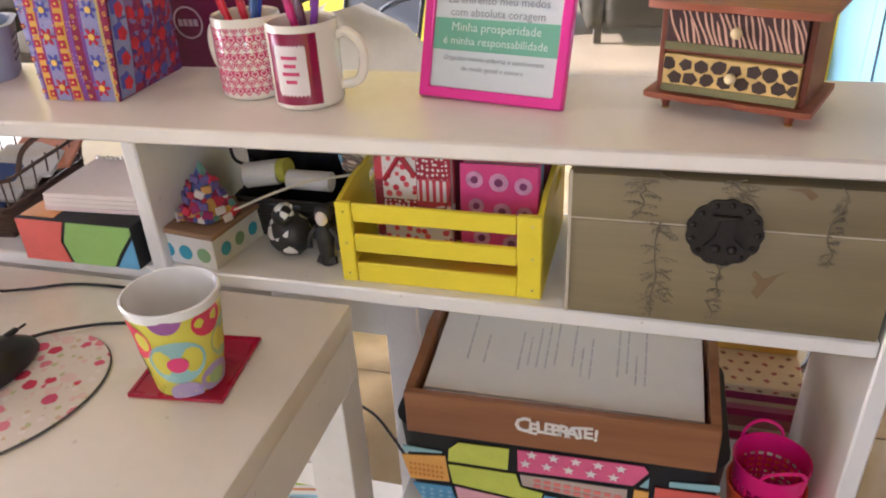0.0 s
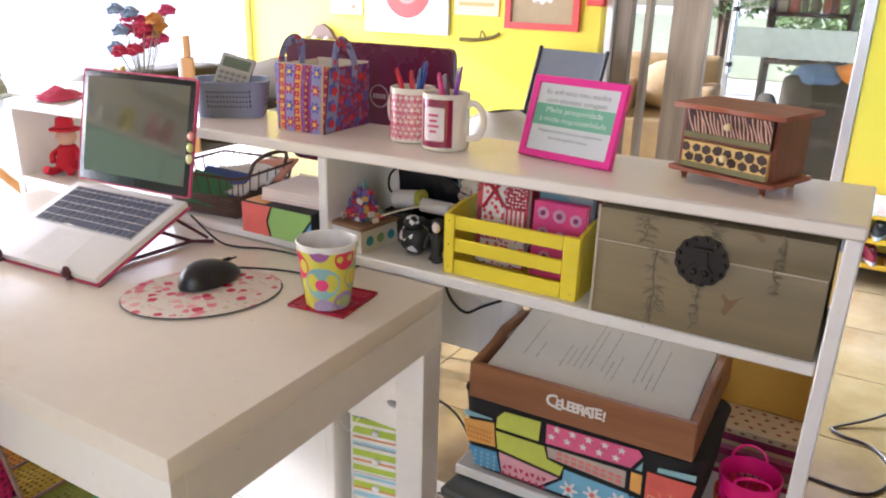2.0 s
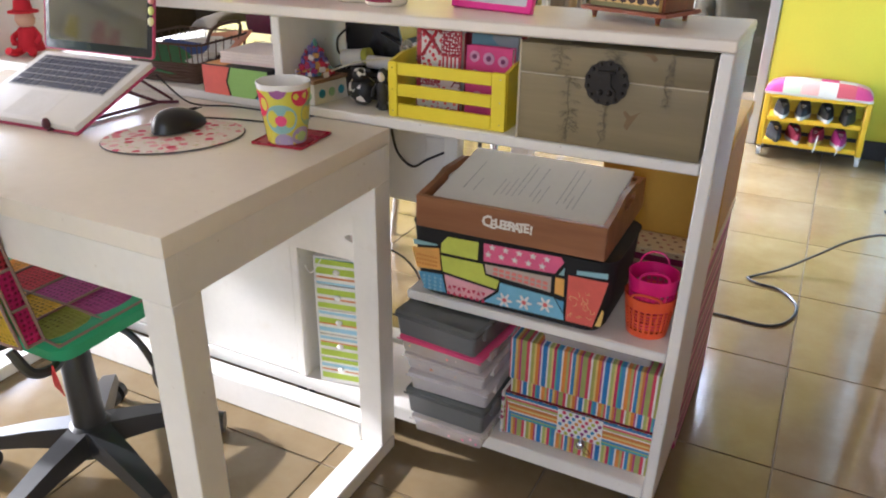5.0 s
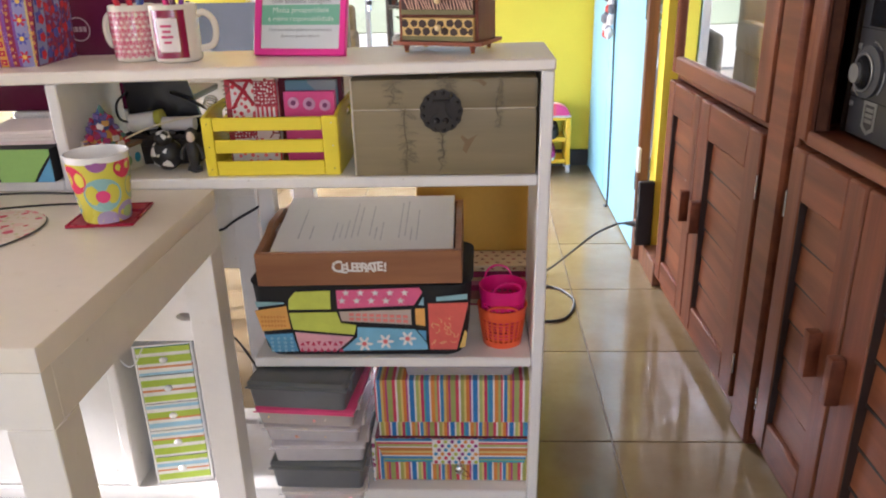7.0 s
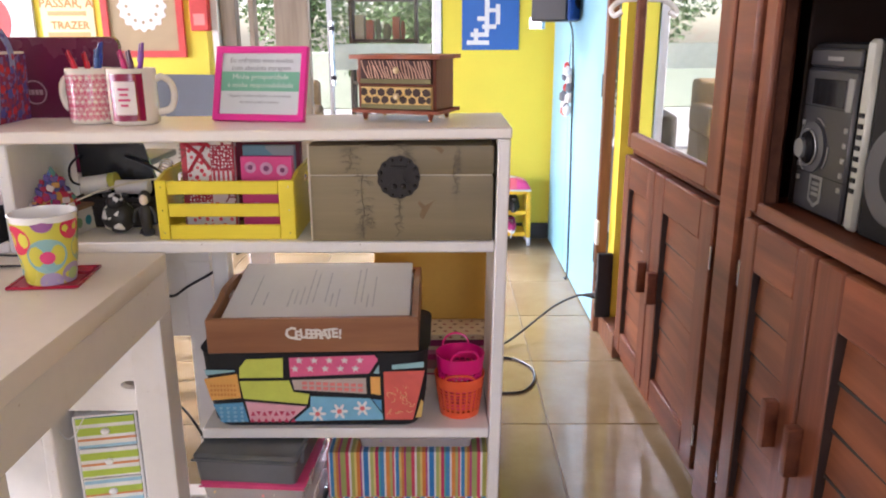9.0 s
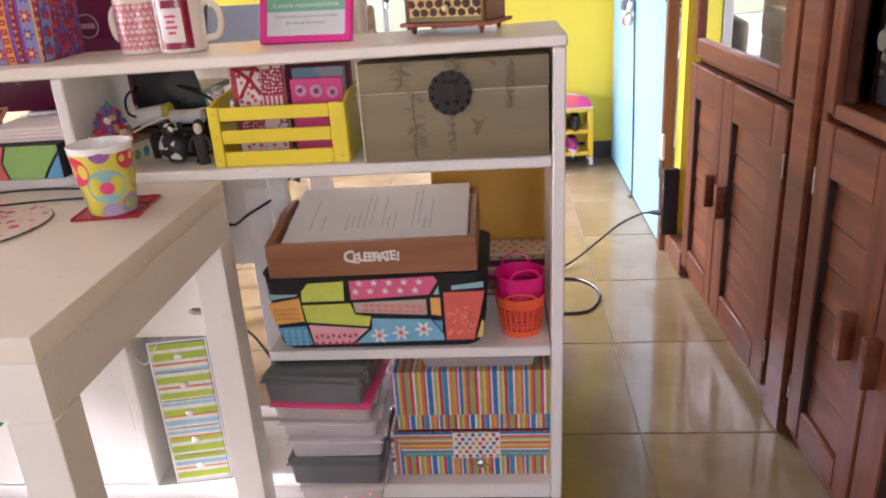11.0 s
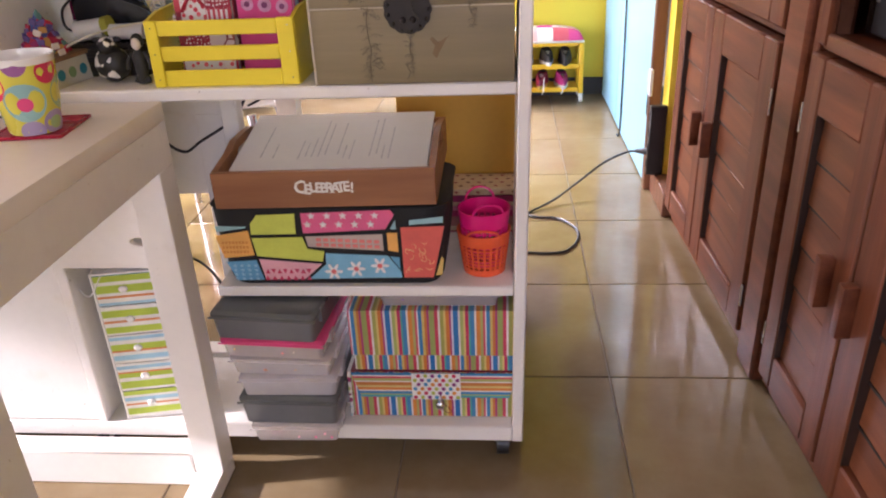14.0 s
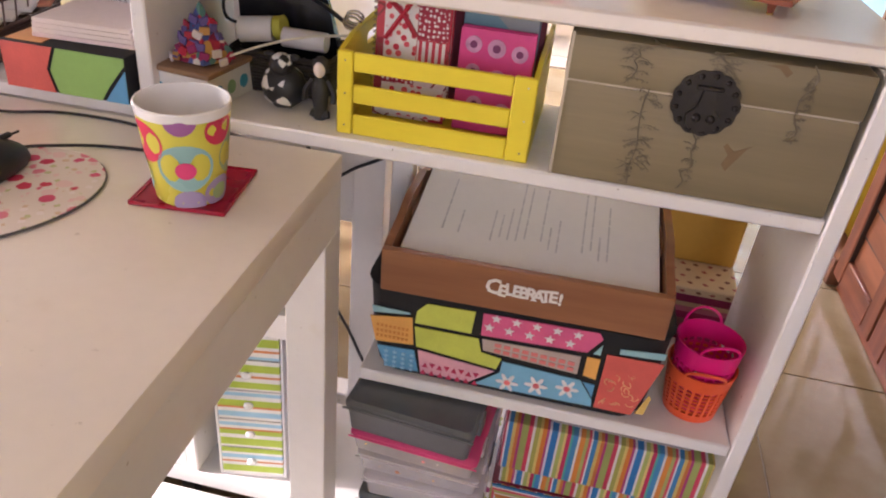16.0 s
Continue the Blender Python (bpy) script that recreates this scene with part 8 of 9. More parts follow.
def hung(name, label, x0, x1, z0, z1, material, depth=0.02, category="picture", y=FAR_Y - 0.002):
    t = thing(name, label, category, ((x0 + x1) / 2, y, z0))
    w = (x1 - x0) / 2
    bpart("panel", (-w, -depth, 0), (w, -0.001, z1 - z0), material, t, 0.002)
    return t


cv = hung("canvas", "white canvas with a large red ring on the wall", -2.799, -2.224, 0.931, 1.456, CANVAS)
for r, m in ((0.16, RED_FR), (0.082, mat("pink_paint", (0.76, 0.26, 0.24), 0.6)), (0.062, RED_FR)):
    bm = bmesh.new()
    cyl(bm, (0.01, -0.0195, 0.245), (0.01, -0.0215 - (0.16 - r) * 0.02, 0.245), r, seg=40)
    part("painted_ring", bm, m, cv)
sp = hung("small_picture", "small cream picture on the wall", -3.067, -2.828, 1.021, 1.315, mat("cream_print", (0.78, 0.70, 0.46), 0.6, var=0.15), 0.012)
bpart("motif", (0.04, -0.0135, 0.03), (0.07, -0.0122, 0.055), mat("brown_motif", (0.30, 0.14, 0.06), 0.6), sp, 0)
tp = hung("text_poster", "pale yellow poster with orange lettering on the wall", -2.191, -1.913, 1.047, 1.452, mat("poster_yellow", (0.80, 0.74, 0.40), 0.5, var=0.06), 0.008, "poster")
OLET = mat("orange_lettering", (0.72, 0.24, 0.05), 0.5)
writing("PASSAR, A", 0.062, 0.0006, OLET, tp, Matrix.Translation((0, -0.0092, 0.215)) @ UPRIGHT, "line_of_text", bold=0.001)
writing("TRAZER", 0.055, 0.0006, OLET, tp, Matrix.Translation((0.01, -0.0092, 0.105)) @ UPRIGHT, "line_of_text", bold=0.001)
for z, w in ((0.155, 0.10), (0.05, 0.11), (0.28, 0.11), (0.34, 0.09)):
    bpart("writing_bar", (-w, -0.0096, z), (w, -0.0085, z + 0.022), mat("orange_bar", (0.74, 0.38, 0.14), 0.5), tp, 0)
bf = thing("framed_burlap", "red framed burlap picture with a white doily", "picture", (-1.659, FAR_Y - 0.002, 0.991))
bf.scale = (0.95, 1, 0.95)
bm = bmesh.new()
plate(bm, rect(-0.222, 0, 0.222, 0.50), [rect(-0.186, 0.036, 0.186, 0.464)], 0.025, xz(0, -0.026, 0))
part("frame", bm, RED_FR, bf)
bpart("burlap", (-0.186, -0.012, 0.036), (0.186, -0.002, 0.464), mat("burlap", (0.46, 0.36, 0.22), 0.95, grain=500, bumpy=0.6), bf, 0)
bm = bmesh.new()
n = 96
plate(bm, [(0.0 + (0.128 + 0.008 * math.cos(16 * a)) * math.cos(a), 0.27 + (0.128 + 0.008 * math.cos(16 * a)) * math.sin(a)) for a in [2 * math.pi * k / n for k in range(n)]], [circle(0.085 * math.cos(b), 0.27 + 0.085 * math.sin(b), 0.010, 8) for b in [2 * math.pi * k / 12 for k in range(12)]], 0.002, xz(0, -0.0145, 0))
part("doily", bm, CANVAS, bf, "white lace doily")
rb = thing("red_wall_box", "small red box fixed to the yellow wall", "wall box", (-1.357, FAR_Y - 0.002, 1.123))
rb.scale = (0.95, 1, 0.95)
bpart("case", (-0.05, -0.05, 0), (0.05, -0.001, 0.20), RED_FR, rb, 0.006)
bpart("front_label", (-0.03, -0.052, 0.03), (0.03, -0.0505, 0.09), mat("pink_paint", (0.76, 0.26, 0.24), 0.6), rb, 0)
pl = thing("doll_plaque", "brown carved plaque with small doll shapes in a row", "plaque", (-3.096, 2.83, 0.546))
pl.scale = (0.95, 1, 0.95)
bm = bmesh.new()
plate(bm, [(-0.21, 0), (0.21, 0), (0.21, 0.29), (0.17, 0.33), (0.10, 0.34), (0.06, 0.40), (0, 0.435), (-0.06, 0.42), (-0.10, 0.36), (-0.17, 0.34), (-0.21, 0.29)], [], 0.03, xz(0, -0.035, 0))
part("board", bm, mat("plaque_brown", (0.12, 0.065, 0.04), 0.6), pl)
for k in range(4):
    x = -0.15 + k * 0.10
    multi("figurine", "tiny red and white figurine on a plaque", "figurine", [(lambda bm: (box(bm, (-0.02, -0.012, 0), (0.02, 0.012, 0.055), 0.006), box(bm, (-0.045, -0.008, 0.045), (0.045, 0.008, 0.06), 0.004)), RED_FR if k > 1 else CANVAS), (lambda bm: ball(bm, (0, 0, 0.085), 0.022), mat("pale_face", (0.70, 0.60, 0.54), 0.7))], pose(-3.096 + 0.95 * x, 2.780, 0.777), "plaque figurines")
bm = bmesh.new()
tube(bm, [(-2.148, 2.845, 0.917), (-2.042, 2.845, 0.920), (-1.948, 2.845, 0.937), (-1.901, 2.845, 0.961)], 0.011, 7, 4, taper=0.008)
tube(bm, [(-2.023, 2.845, 0.922), (-2.009, 2.845, 0.970), (-1.986, 2.845, 0.932)], 0.004, 6, 4)
solid("wall_ornament", bm, mat("olive_wood", (0.16, 0.12, 0.03), 0.6), "curved dark wooden ornament hung on the wall", "ornament")
bp = hung("blue_poster", "blue poster with white crossword blocks on the wall", -0.006, 0.291, 1.023, 1.452, mat("poster_blue", (0.035, 0.14, 0.46), 0.5, var=0.08), 0.005, "poster")
for x, z, w_, h_ in ((0.025, 0.026, 0.117, 0.022), (0.062, 0.0482, 0.023, 0.0178), (0.045, 0.0662, 0.095, 0.022), (0.062, 0.0884, 0.023, 0.0195), (0.118, 0.0884, 0.024, 0.0174), (0.105, 0.106, 0.073, 0.022), (0.118, 0.1282, 0.024, 0.0176), (0.080, 0.146, 0.062, 0.022), (0.118, 0.1682, 0.024, 0.0198), (0.118, 0.1882, 0.0568, 0.020), (0.118, 0.2084, 0.024, 0.10), (0.175, 0.1282, 0.023, 0.100), (0.060, 0.262, 0.0578, 0.022)):
    bm = bmesh.new()
    box(bm, (x - 0.1485, -0.0062, z), (x - 0.1485 + w_, -0.0052, z + h_))
    part("crossword_row", bm, PAPER, bp)

# loudspeaker on the blue door, cord, hanging ornament
lk = thing("loudspeaker", "black loudspeaker with a blue side, hung by the door", "loudspeaker", m=pose(0.385, 2.134, 1.151, 0, 0, 62))
bpart("cabinet", (-0.105, -0.08, 0), (0.105, 0.08, 0.34), BLACK, lk, 0.008)
bpart("front_cover", (-0.11, -0.095, 0.004), (0.11, -0.081, 0.336), mat("speaker_blue", (0.02, 0.07, 0.28), 0.4), lk, 0.006)
bm = bmesh.new()
cyl(bm, (0.0, -0.096, 0.12), (0.0, -0.10, 0.12), 0.07, seg=28)
part("cone", bm, BLACK_MATT, lk)
bpart("wall_bracket", (-0.02, 0.06, -0.03), (0.02, 0.12, 0.02), STEEL, lk, 0.002)
bm = bmesh.new()
tube(bm, [(0.44, 2.175, 1.17), (0.460, 2.165, 1.09), (0.466, 2.155, 0.868), (0.468, 2.13, 0.538), (0.469, 2.115, 0.25), (0.468, 2.105, 0.022), (0.458, 2.12, 0.006)], 0.004, 6, 5)
solid("speaker_cable", bm, BLACK, "black speaker cable hanging down the blue door", "cable")
oc = thing("hanging_charm", "red and white bunch of charms hung on a door cord", "ornament", (0.452, 2.20, 0.734))
rng = random.Random(17)
for k in range(16):
    bm = bmesh.new()
    ball(bm, (rng.uniform(-0.018, 0.006), rng.uniform(-0.035, 0.02), rng.uniform(0.02, 0.24)), rng.uniform(0.012, 0.022), 1, 1, 1.3, 1)
    part("charm", bm, (RED_FR, CANVAS, GREYMESH, CANVAS)[k % 4], oc)
bm = bmesh.new()
tube(bm, [(0, 0, 0.02), (0.004, 0.004, 0.15), (0.006, 0, 0.33)], 0.002, 5, 3)
part("loop", bm, BLACK, oc)
ow = thing("wall_hook", "small white and black ornament hook above the door frame", "hook", (0.42, 1.158, 1.151))
bm = bmesh.new()
tube(bm, [(0.08, 0.03, 0.05), (0.02, 0.02, 0.045), (-0.012, 0, 0.02), (-0.005, -0.02, 0.0), (0.015, -0.025, 0.012)], 0.008, 7, 4)
part("hook", bm, CANVAS, ow)

# outlet, power strip and the cable on the floor
ps = thing("power_strip", "black power strip standing against the cabinet end", "power strip", (0.487, 1.400, 0.085))
bpart("case", (-0.03, -0.012, 0), (0.027, 0.014, 0.245), BLACK, ps, 0.004)
for k in range(4):
    bpart("socket", (-0.0312, -0.008, 0.03 + 0.055 * k), (-0.0295, 0.010, 0.058 + 0.055 * k), BLACK_MATT, ps, 0)
bm = bmesh.new()
cyl(bm, (0.460, 1.412, 0.164), (0.423, 1.430, 0.161), 0.013, 0.006, 12)
solid("plug", bm, BLACK, "black plug in the power strip", "plug")
ol = thing("wall_outlet", "small white outlet plate beside the door frame", "outlet", (0.468, 1.440, 0.352))
bpart("plate", (-0.012, -0.006, 0), (-0.001, 0.022, 0.09), PAPER, ol, 0.002)
bm = bmesh.new()
tube(bm, [(0.425, 1.43, 0.161), (0.39, 1.445, 0.150), (0.315, 1.445, 0.112), (0.23, 1.405, 0.06), (0.14, 1.335, 0.02), (0.052, 1.26, 0.0045), (0.042, 1.24, 0.0045), (0.075, 1.215, 0.0045), (0.145, 1.20, 0.0045), (0.196, 1.115, 0.0045), (0.190, 1.02, 0.0045), (0.15, 0.952, 0.0045), (0.09, 0.938, 0.0045), (0.00, 0.945, 0.0045), (-0.10, 0.93, 0.0045)], 0.0042, 7, 7)
solid("power_cable", bm, BLACK, "black power cable looping over the tiled floor", "cable")

# shoe rack
YPL = mat("yellow_plastic", (0.82, 0.50, 0.02), 0.35, var=0.08)
sr = thing("shoe_rack", "yellow shoe rack on castors with a patchwork cushion top", "shoe rack", (0.128, 2.762, 0))
sr.scale = (0.92, 0.76, 0.97)
for x in (-0.245, 0.225):
    bpart("side_frame", (x, -0.11, 0.05), (x + 0.028, -0.085, 0.33), YPL, sr, 0.005)
    bpart("side_frame", (x, 0.085, 0.05), (x + 0.028, 0.11, 0.33), YPL, sr, 0.005)
    for y in (-0.09, 0.09):
        bm = bmesh.new()
        cyl(bm, (x + 0.008, y, 0.022), (x + 0.026, y, 0.022), 0.021, seg=14)
        part("castor", bm, mat("clear_wheel", (0.66, 0.66, 0.68), 0.3), sr)
        bm = bmesh.new()
        box(bm, (x + 0.004, y - 0.012, 0.025), (x + 0.03, y + 0.012, 0.052), 0.003)
        part("castor_fork", bm, STEEL, sr)
for z in (0.065, 0.185, 0.30):
    bpart("shelf", (-0.215, -0.105, z), (0.224, 0.105, z + 0.012), YPL, sr, 0.003)
    bpart("front_lip", (-0.216, -0.118, z - 0.004), (0.224, -0.106, z + 0.02), YPL, sr, 0.003)
CUSH = [mat("cush_%d" % k, c, 0.9, grain=300, bumpy=0.3) for k, c in enumerate([(0.62, 0.06, 0.22), (0.70, 0.66, 0.58), (0.52, 0.58, 0.40), (0.60, 0.10, 0.12), (0.74, 0.42, 0.36)])]
cs = new("cushion")
cs.parent = sr
tagged(cs, "cushion in checks of pink, white and green")
for i in range(6):
    for j in range(3):
        bm = bmesh.new()
        n = 4
        g = [[bm.verts.new((-0.25 + 0.50 * (i + a / n) / 6, -0.125 + 0.25 * (j + b / n) / 3, 0.325 + 0.058 * max(0.0, (1 - abs(2 * (i + a / n) / 6 - 1) ** 3.5) * (1 - abs(2 * (j + b / n) / 3 - 1) ** 3.5)) ** 0.45)) for a in range(n + 1)] for b in range(n + 1)]
        for b in range(n):
            for a in range(n):
                bm.faces.new((g[b][a], g[b][a + 1], g[b + 1][a + 1], g[b + 1][a]))
        part("check", bm, CUSH[(i * 2 + j * 3 + (i * j) % 2) % 5], cs)
bpart("cushion_base", (-0.25, -0.125, 0.313), (0.25, 0.125, 0.3255), CUSH[1], cs, 0.003)


def shoe(label, x, y, z, col, sole, rz=0.0, open_top=True):
    s = thing("shoe", label, "shoe", m=pose(x, y, z, 0, 0, rz) @ Matrix.Scale(0.9, 4), group="shoes on the rack")
    ln = 0.205

    def ring(k, z, inset):
        out = []
        for i in range(20):
            a = 2 * math.pi * i / 20
            yy = math.cos(a)
            w = 0.040 * (1 - 0.18 * (yy > 0.3) - 0.10 * yy) - inset
            out.append((w * math.sin(a), -(ln / 2 - inset) * yy, z))
        return out

    bm = bmesh.new()
    loft(bm, [ring(0, 0, 0.003), ring(0, 0.016, 0), ring(0, 0.020, 0.002)])
    part("sole", bm, sole, s)
    bm = bmesh.new()
    up = []
    for z_, ins in ((0.020, 0.002), (0.040, 0.004), (0.060, 0.009), (0.074, 0.015)):
        up.append([(x_, y_, z_ if y_ > -0.02 else 0.020 + (z_ - 0.020) * (0.45 + 0.55 * (y_ + ln / 2) / (ln / 2 - 0.02))) for x_, y_, _ in ring(0, 0, ins)])
    loft(bm, up)
    part("upper", bm, col, s)
    # Black disc on the closed upper paints the shade of the hollow inside.
    bm = bmesh.new()
    cyl(bm, (0, 0.045, 0.072), (0, 0.045, 0.0765), 0.020, seg=16)
    part("opening", bm, BLACK_MATT, s)
    bm = bmesh.new()
    for k in range(3):
        tube(bm, [(-0.015, -0.02 - 0.014 * k, 0.062 - 0.007 * k), (0, -0.022 - 0.014 * k, 0.067 - 0.007 * k), (0.015, -0.02 - 0.014 * k, 0.062 - 0.007 * k)], 0.0025, 5, 3)
    part("laces", bm, CANVAS, s)
    return s


WSOLE = mat("white_sole", (0.72, 0.71, 0.69), 0.6)
DARKSHOE = mat("grey_black_shoe", (0.05, 0.05, 0.06), 0.6, var=0.3)
MAGSHOE = mat("magenta_shoe", (0.45, 0.03, 0.20), 0.6, var=0.3)
REDSHOE = mat("maroon_shoe", (0.30, 0.02, 0.06), 0.6, var=0.3)
for lab, x, z, c, so, rz in (("dark grey slip-on shoe", -0.155, 0.198, DARKSHOE, WSOLE, 8), ("dark grey slip-on shoe", -0.055, 0.198, DARKSHOE, WSOLE, -4), ("black sneaker with pale laces", 0.055, 0.198, BLACK_MATT, WSOLE, 6), ("black sneaker with a dark sole", 0.155, 0.198, BLACK_MATT, BLACK_MATT, -3), ("dark sneaker on the lower shelf", -0.170, 0.078, DARKSHOE, BLACK_MATT, 12), ("maroon running shoe with a white sole", -0.075, 0.078, REDSHOE, WSOLE, 14), ("maroon running shoe with a yellow sole", 0.030, 0.078, REDSHOE, mat("yellow_sole", (0.62, 0.46, 0.08), 0.6), -10), ("magenta running shoe with a white sole", 0.140, 0.078, MAGSHOE, WSOLE, 4)):
    shoe(lab, 0.128 + 0.92 * x, 2.748, 0.97 * z + 0.0005, c, so, rz)
for x in (0.166, 0.262):
    bm = bmesh.new()
    tube(bm, [(x, 2.690, 0.126), (x - 0.004, 2.662, 0.097), (x - 0.006, 2.659, 0.067), (x - 0.012, 2.655, 0.052)], 0.003, 6, 4)
    solid("shoe_lace", bm, CANVAS, "loose pale lace hanging from the rack", "lace")

# ---- stereo in the niche ----
DULL = mat("dull_black_plastic", (0.0065, 0.0065, 0.0075), 0.55, var=0.2)
DULL.node_tree.nodes["Principled BSDF"].inputs["Specular IOR Level"].default_value = 0.15
st = thing("stereo", "black and silver stereo unit in the cabinet niche", "stereo", m=pose(0.630, 0.135, 0.7655, 0, 0, 1.5))
SILV = mat("silver_plastic", (0.26, 0.26, 0.25), 0.35, 0.5)
SLATE = mat("slate_plastic", (0.026, 0.026, 0.029), 0.42, var=0.15)
bpart("case", (-0.03, -0.090, 0), (0.28, 0.095, 0.315), DULL, st, 0.012, "", 2)
bpart("front_panel", (-0.04, -0.088, 0.006), (-0.029, 0.088, 0.27), SLATE, st, 0.006)
tape = bpart("tape_lid", (-0.038, -0.086, 0.272), (-0.029, 0.086, 0.305), SLATE, st, 0.005)
bpart("writing_bar", (-0.0388, -0.030, 0.284), (-0.0379, 0.022, 0.291), SILV, tape, 0)
bpart("seam", (-0.0404, -0.086, 0.201), (-0.0396, 0.086, 0.2025), DULL, st, 0)
bpart("seam", (-0.0404, -0.086, 0.078), (-0.0396, 0.086, 0.0795), DULL, st, 0)
for a0, a1 in ((-0.7, 0.1), (0.9, 1.5), (2.4, 3.0), (3.6, 4.2)):
    bm = bmesh.new()
    tube(bm, [(-0.0415, 0.030 - 0.053 * math.cos(a0 + (a1 - a0) * q / 4), 0.128 + 0.053 * math.sin(a0 + (a1 - a0) * q / 4)) for q in range(5)], 0.0016, 6, 2)
    part("dial_arc", bm, SILV, st, "silver arc round the dial")
bm = bmesh.new()
tube(bm, [(-0.0485, 0.038 + 0.033 * math.cos(2 * math.pi * q / 24), 0.126 + 0.033 * math.sin(2 * math.pi * q / 24)) for q in range(25)], 0.0022, 6, 1)
part("dial_bezel", bm, SILV, st, "silver ring round the knob")
bm = bmesh.new()
cyl(bm, (-0.046, 0.038, 0.126), (-0.054, 0.040, 0.1255), 0.031, 0.027, 32)
part("knob_base", bm, DULL, st)
bpart("display", (-0.0415, -0.055, 0.205), (-0.0395, 0.055, 0.252), mat("stereo_glass", (0.01, 0.011, 0.012), 0.08), st, 0.001)
bpart("display_edge", (-0.0418, -0.080, 0.200), (-0.0398, -0.062, 0.256), SILV, st, 0.002)
bm = bmesh.new()
cyl(bm, (-0.040, 0.030, 0.128), (-0.046, 0.030, 0.128), 0.046, seg=36)
part("dial_ring", bm, mat("dial_dark", (0.05, 0.05, 0.055), 0.5), st)
bm = bmesh.new()
cyl(bm, (-0.054, 0.042, 0.125), (-0.063, 0.042, 0.125), 0.0185, 0.0175, 36)
part("volume_knob", bm, SILV, st, "silver volume knob")
for k in range(5):
    for s in (-1, 1):
        bm = bmesh.new()
        box(bm, (-0.043, s * 0.074 - 0.006, 0.06 + 0.026 * k), (-0.0395, s * 0.074 + 0.006, 0.07 + 0.026 * k), 0.002)
        part("button", bm, SILV, st)
bm = bmesh.new()
plate(bm, [(-0.022, 0.078), (0.022, 0.078), (0.022, 0.030), (0.0, 0.018), (-0.022, 0.030)], [[(-0.016, 0.072), (-0.016, 0.034), (0.0, 0.025), (0.016, 0.034), (0.016, 0.072)]], 0.002, Matrix.Translation((-0.0415, 0.006, 0)) @ Matrix(((0, 0, 1, 0), (1, 0, 0, 0), (0, 1, 0, 0), (0, 0, 0, 1))))
for k in range(3):
    plate(bm, rect(-0.012, 0.040 + 0.010 * k, 0.012, 0.046 + 0.010 * k), [], 0.002, Matrix.Translation((-0.0415, 0.006, 0)) @ Matrix(((0, 0, 1, 0), (1, 0, 0, 0), (0, 1, 0, 0), (0, 0, 0, 1))))
part("badge", bm, SILV, st, "plain shield badge")
spk = thing("bookshelf_speaker", "silver and black speaker beside the stereo", "loudspeaker", m=pose(0.636, -0.080, 0.7655, 0, 0, 1.5))
bpart("case", (-0.03, -0.105, 0), (0.26, 0.112, 0.325), DULL, spk, 0.012, "", 2)
bpart("silver_edge", (-0.044, 0.078, 0.004), (-0.029, 0.112, 0.322), mat("pale_silver_plastic", (0.30, 0.30, 0.26), 0.4, 0.15), spk, 0.008)
bpart("grille_panel", (-0.038, -0.105, 0.004), (-0.029, 0.076, 0.322), DULL, spk, 0.004)
for z, r in ((0.115, 0.078), (0.25, 0.045)):
    bm = bmesh.new()
    m4 = Matrix.Translation((-0.038, -0.012, z)) @ Matrix.Rotation(radians(-90), 4, "Y")
    lathe(bm, [(r, 0), (r, 0.006), (r * 0.9, 0.008), (r * 0.45, -0.004), (r * 0.2, 0.002), (0.001, 0.004)], 32, m4)
    part("woofer", bm, mat("cone_grey", (0.05, 0.05, 0.055), 0.5), spk, "round grey speaker cone")
for k in range(8):
    bm = bmesh.new()
    box(bm, (-0.047, 0.088, 0.07 + 0.018 * k), (-0.0435, 0.104, 0.078 + 0.018 * k), 0.001)
    part("button", bm, DULL, spk)

# ---- terrace and garden beyond the doorways ----
bm = bmesh.new()
box(bm, (-4.5, 3.011, -0.06), (3.5, 6.4, -0.006))
solid("terrace_floor", bm, mat("terrace_tile", (0.46, 0.36, 0.26), 0.4, var=0.2, scale=3), "tan tiled terrace floor", "floor", "structure")
bm = bmesh.new()
box(bm, (-4.5, 3.011, 2.5), (3.5, 6.2, 2.6))
for x in (-3.0, 0.4, 2.8):
    box(bm, (x - 0.09, 6.0, 0), (x + 0.09, 6.18, 2.5))
solid("terrace_roof", bm, mat("terrace_wood", (0.20, 0.12, 0.07), 0.6), "wooden terrace roof on posts", "roof", "structure")
WICK = mat("tan_wicker", (0.42, 0.30, 0.17), 0.7, var=0.3, grain=160, bumpy=0.8)
ar = thing("wicker_armchair", "tan wicker armchair with a loose cushion on the terrace", "armchair", (-1.39, 4.55, 0), 6)
ar.scale = (0.95, 0.95, 0.93)
bpart("seat_box", (-0.36, -0.34, 0.02), (0.36, 0.34, 0.40), WICK, ar, 0.04, "", 3)
bpart("back", (-0.36, 0.20, 0.40), (0.36, 0.36, 0.82), WICK, ar, 0.05, "", 3)
bpart("armrest", (-0.38, -0.34, 0.38), (-0.24, 0.30, 0.62), WICK, ar, 0.05, "", 3)
bpart("armrest", (0.24, -0.34, 0.38), (0.38, 0.30, 0.62), WICK, ar, 0.05, "", 3)
bm = bmesh.new()
ball(bm, (0, 0.05, 0.60), 0.22, 1.0, 0.5, 0.85, 3)
part("cushion", bm, mat("tan_cushion", (0.52, 0.38, 0.24), 0.9, var=0.2), ar)
ds = thing("garden_shelf", "dark wooden shelf with pots and books on the terrace", "shelf", (-0.605, 5.4, 0))
ds.scale = (0.95, 1, 0.93)
DSW = mat("dark_shelf_wood", (0.06, 0.045, 0.035), 0.6, var=0.3)
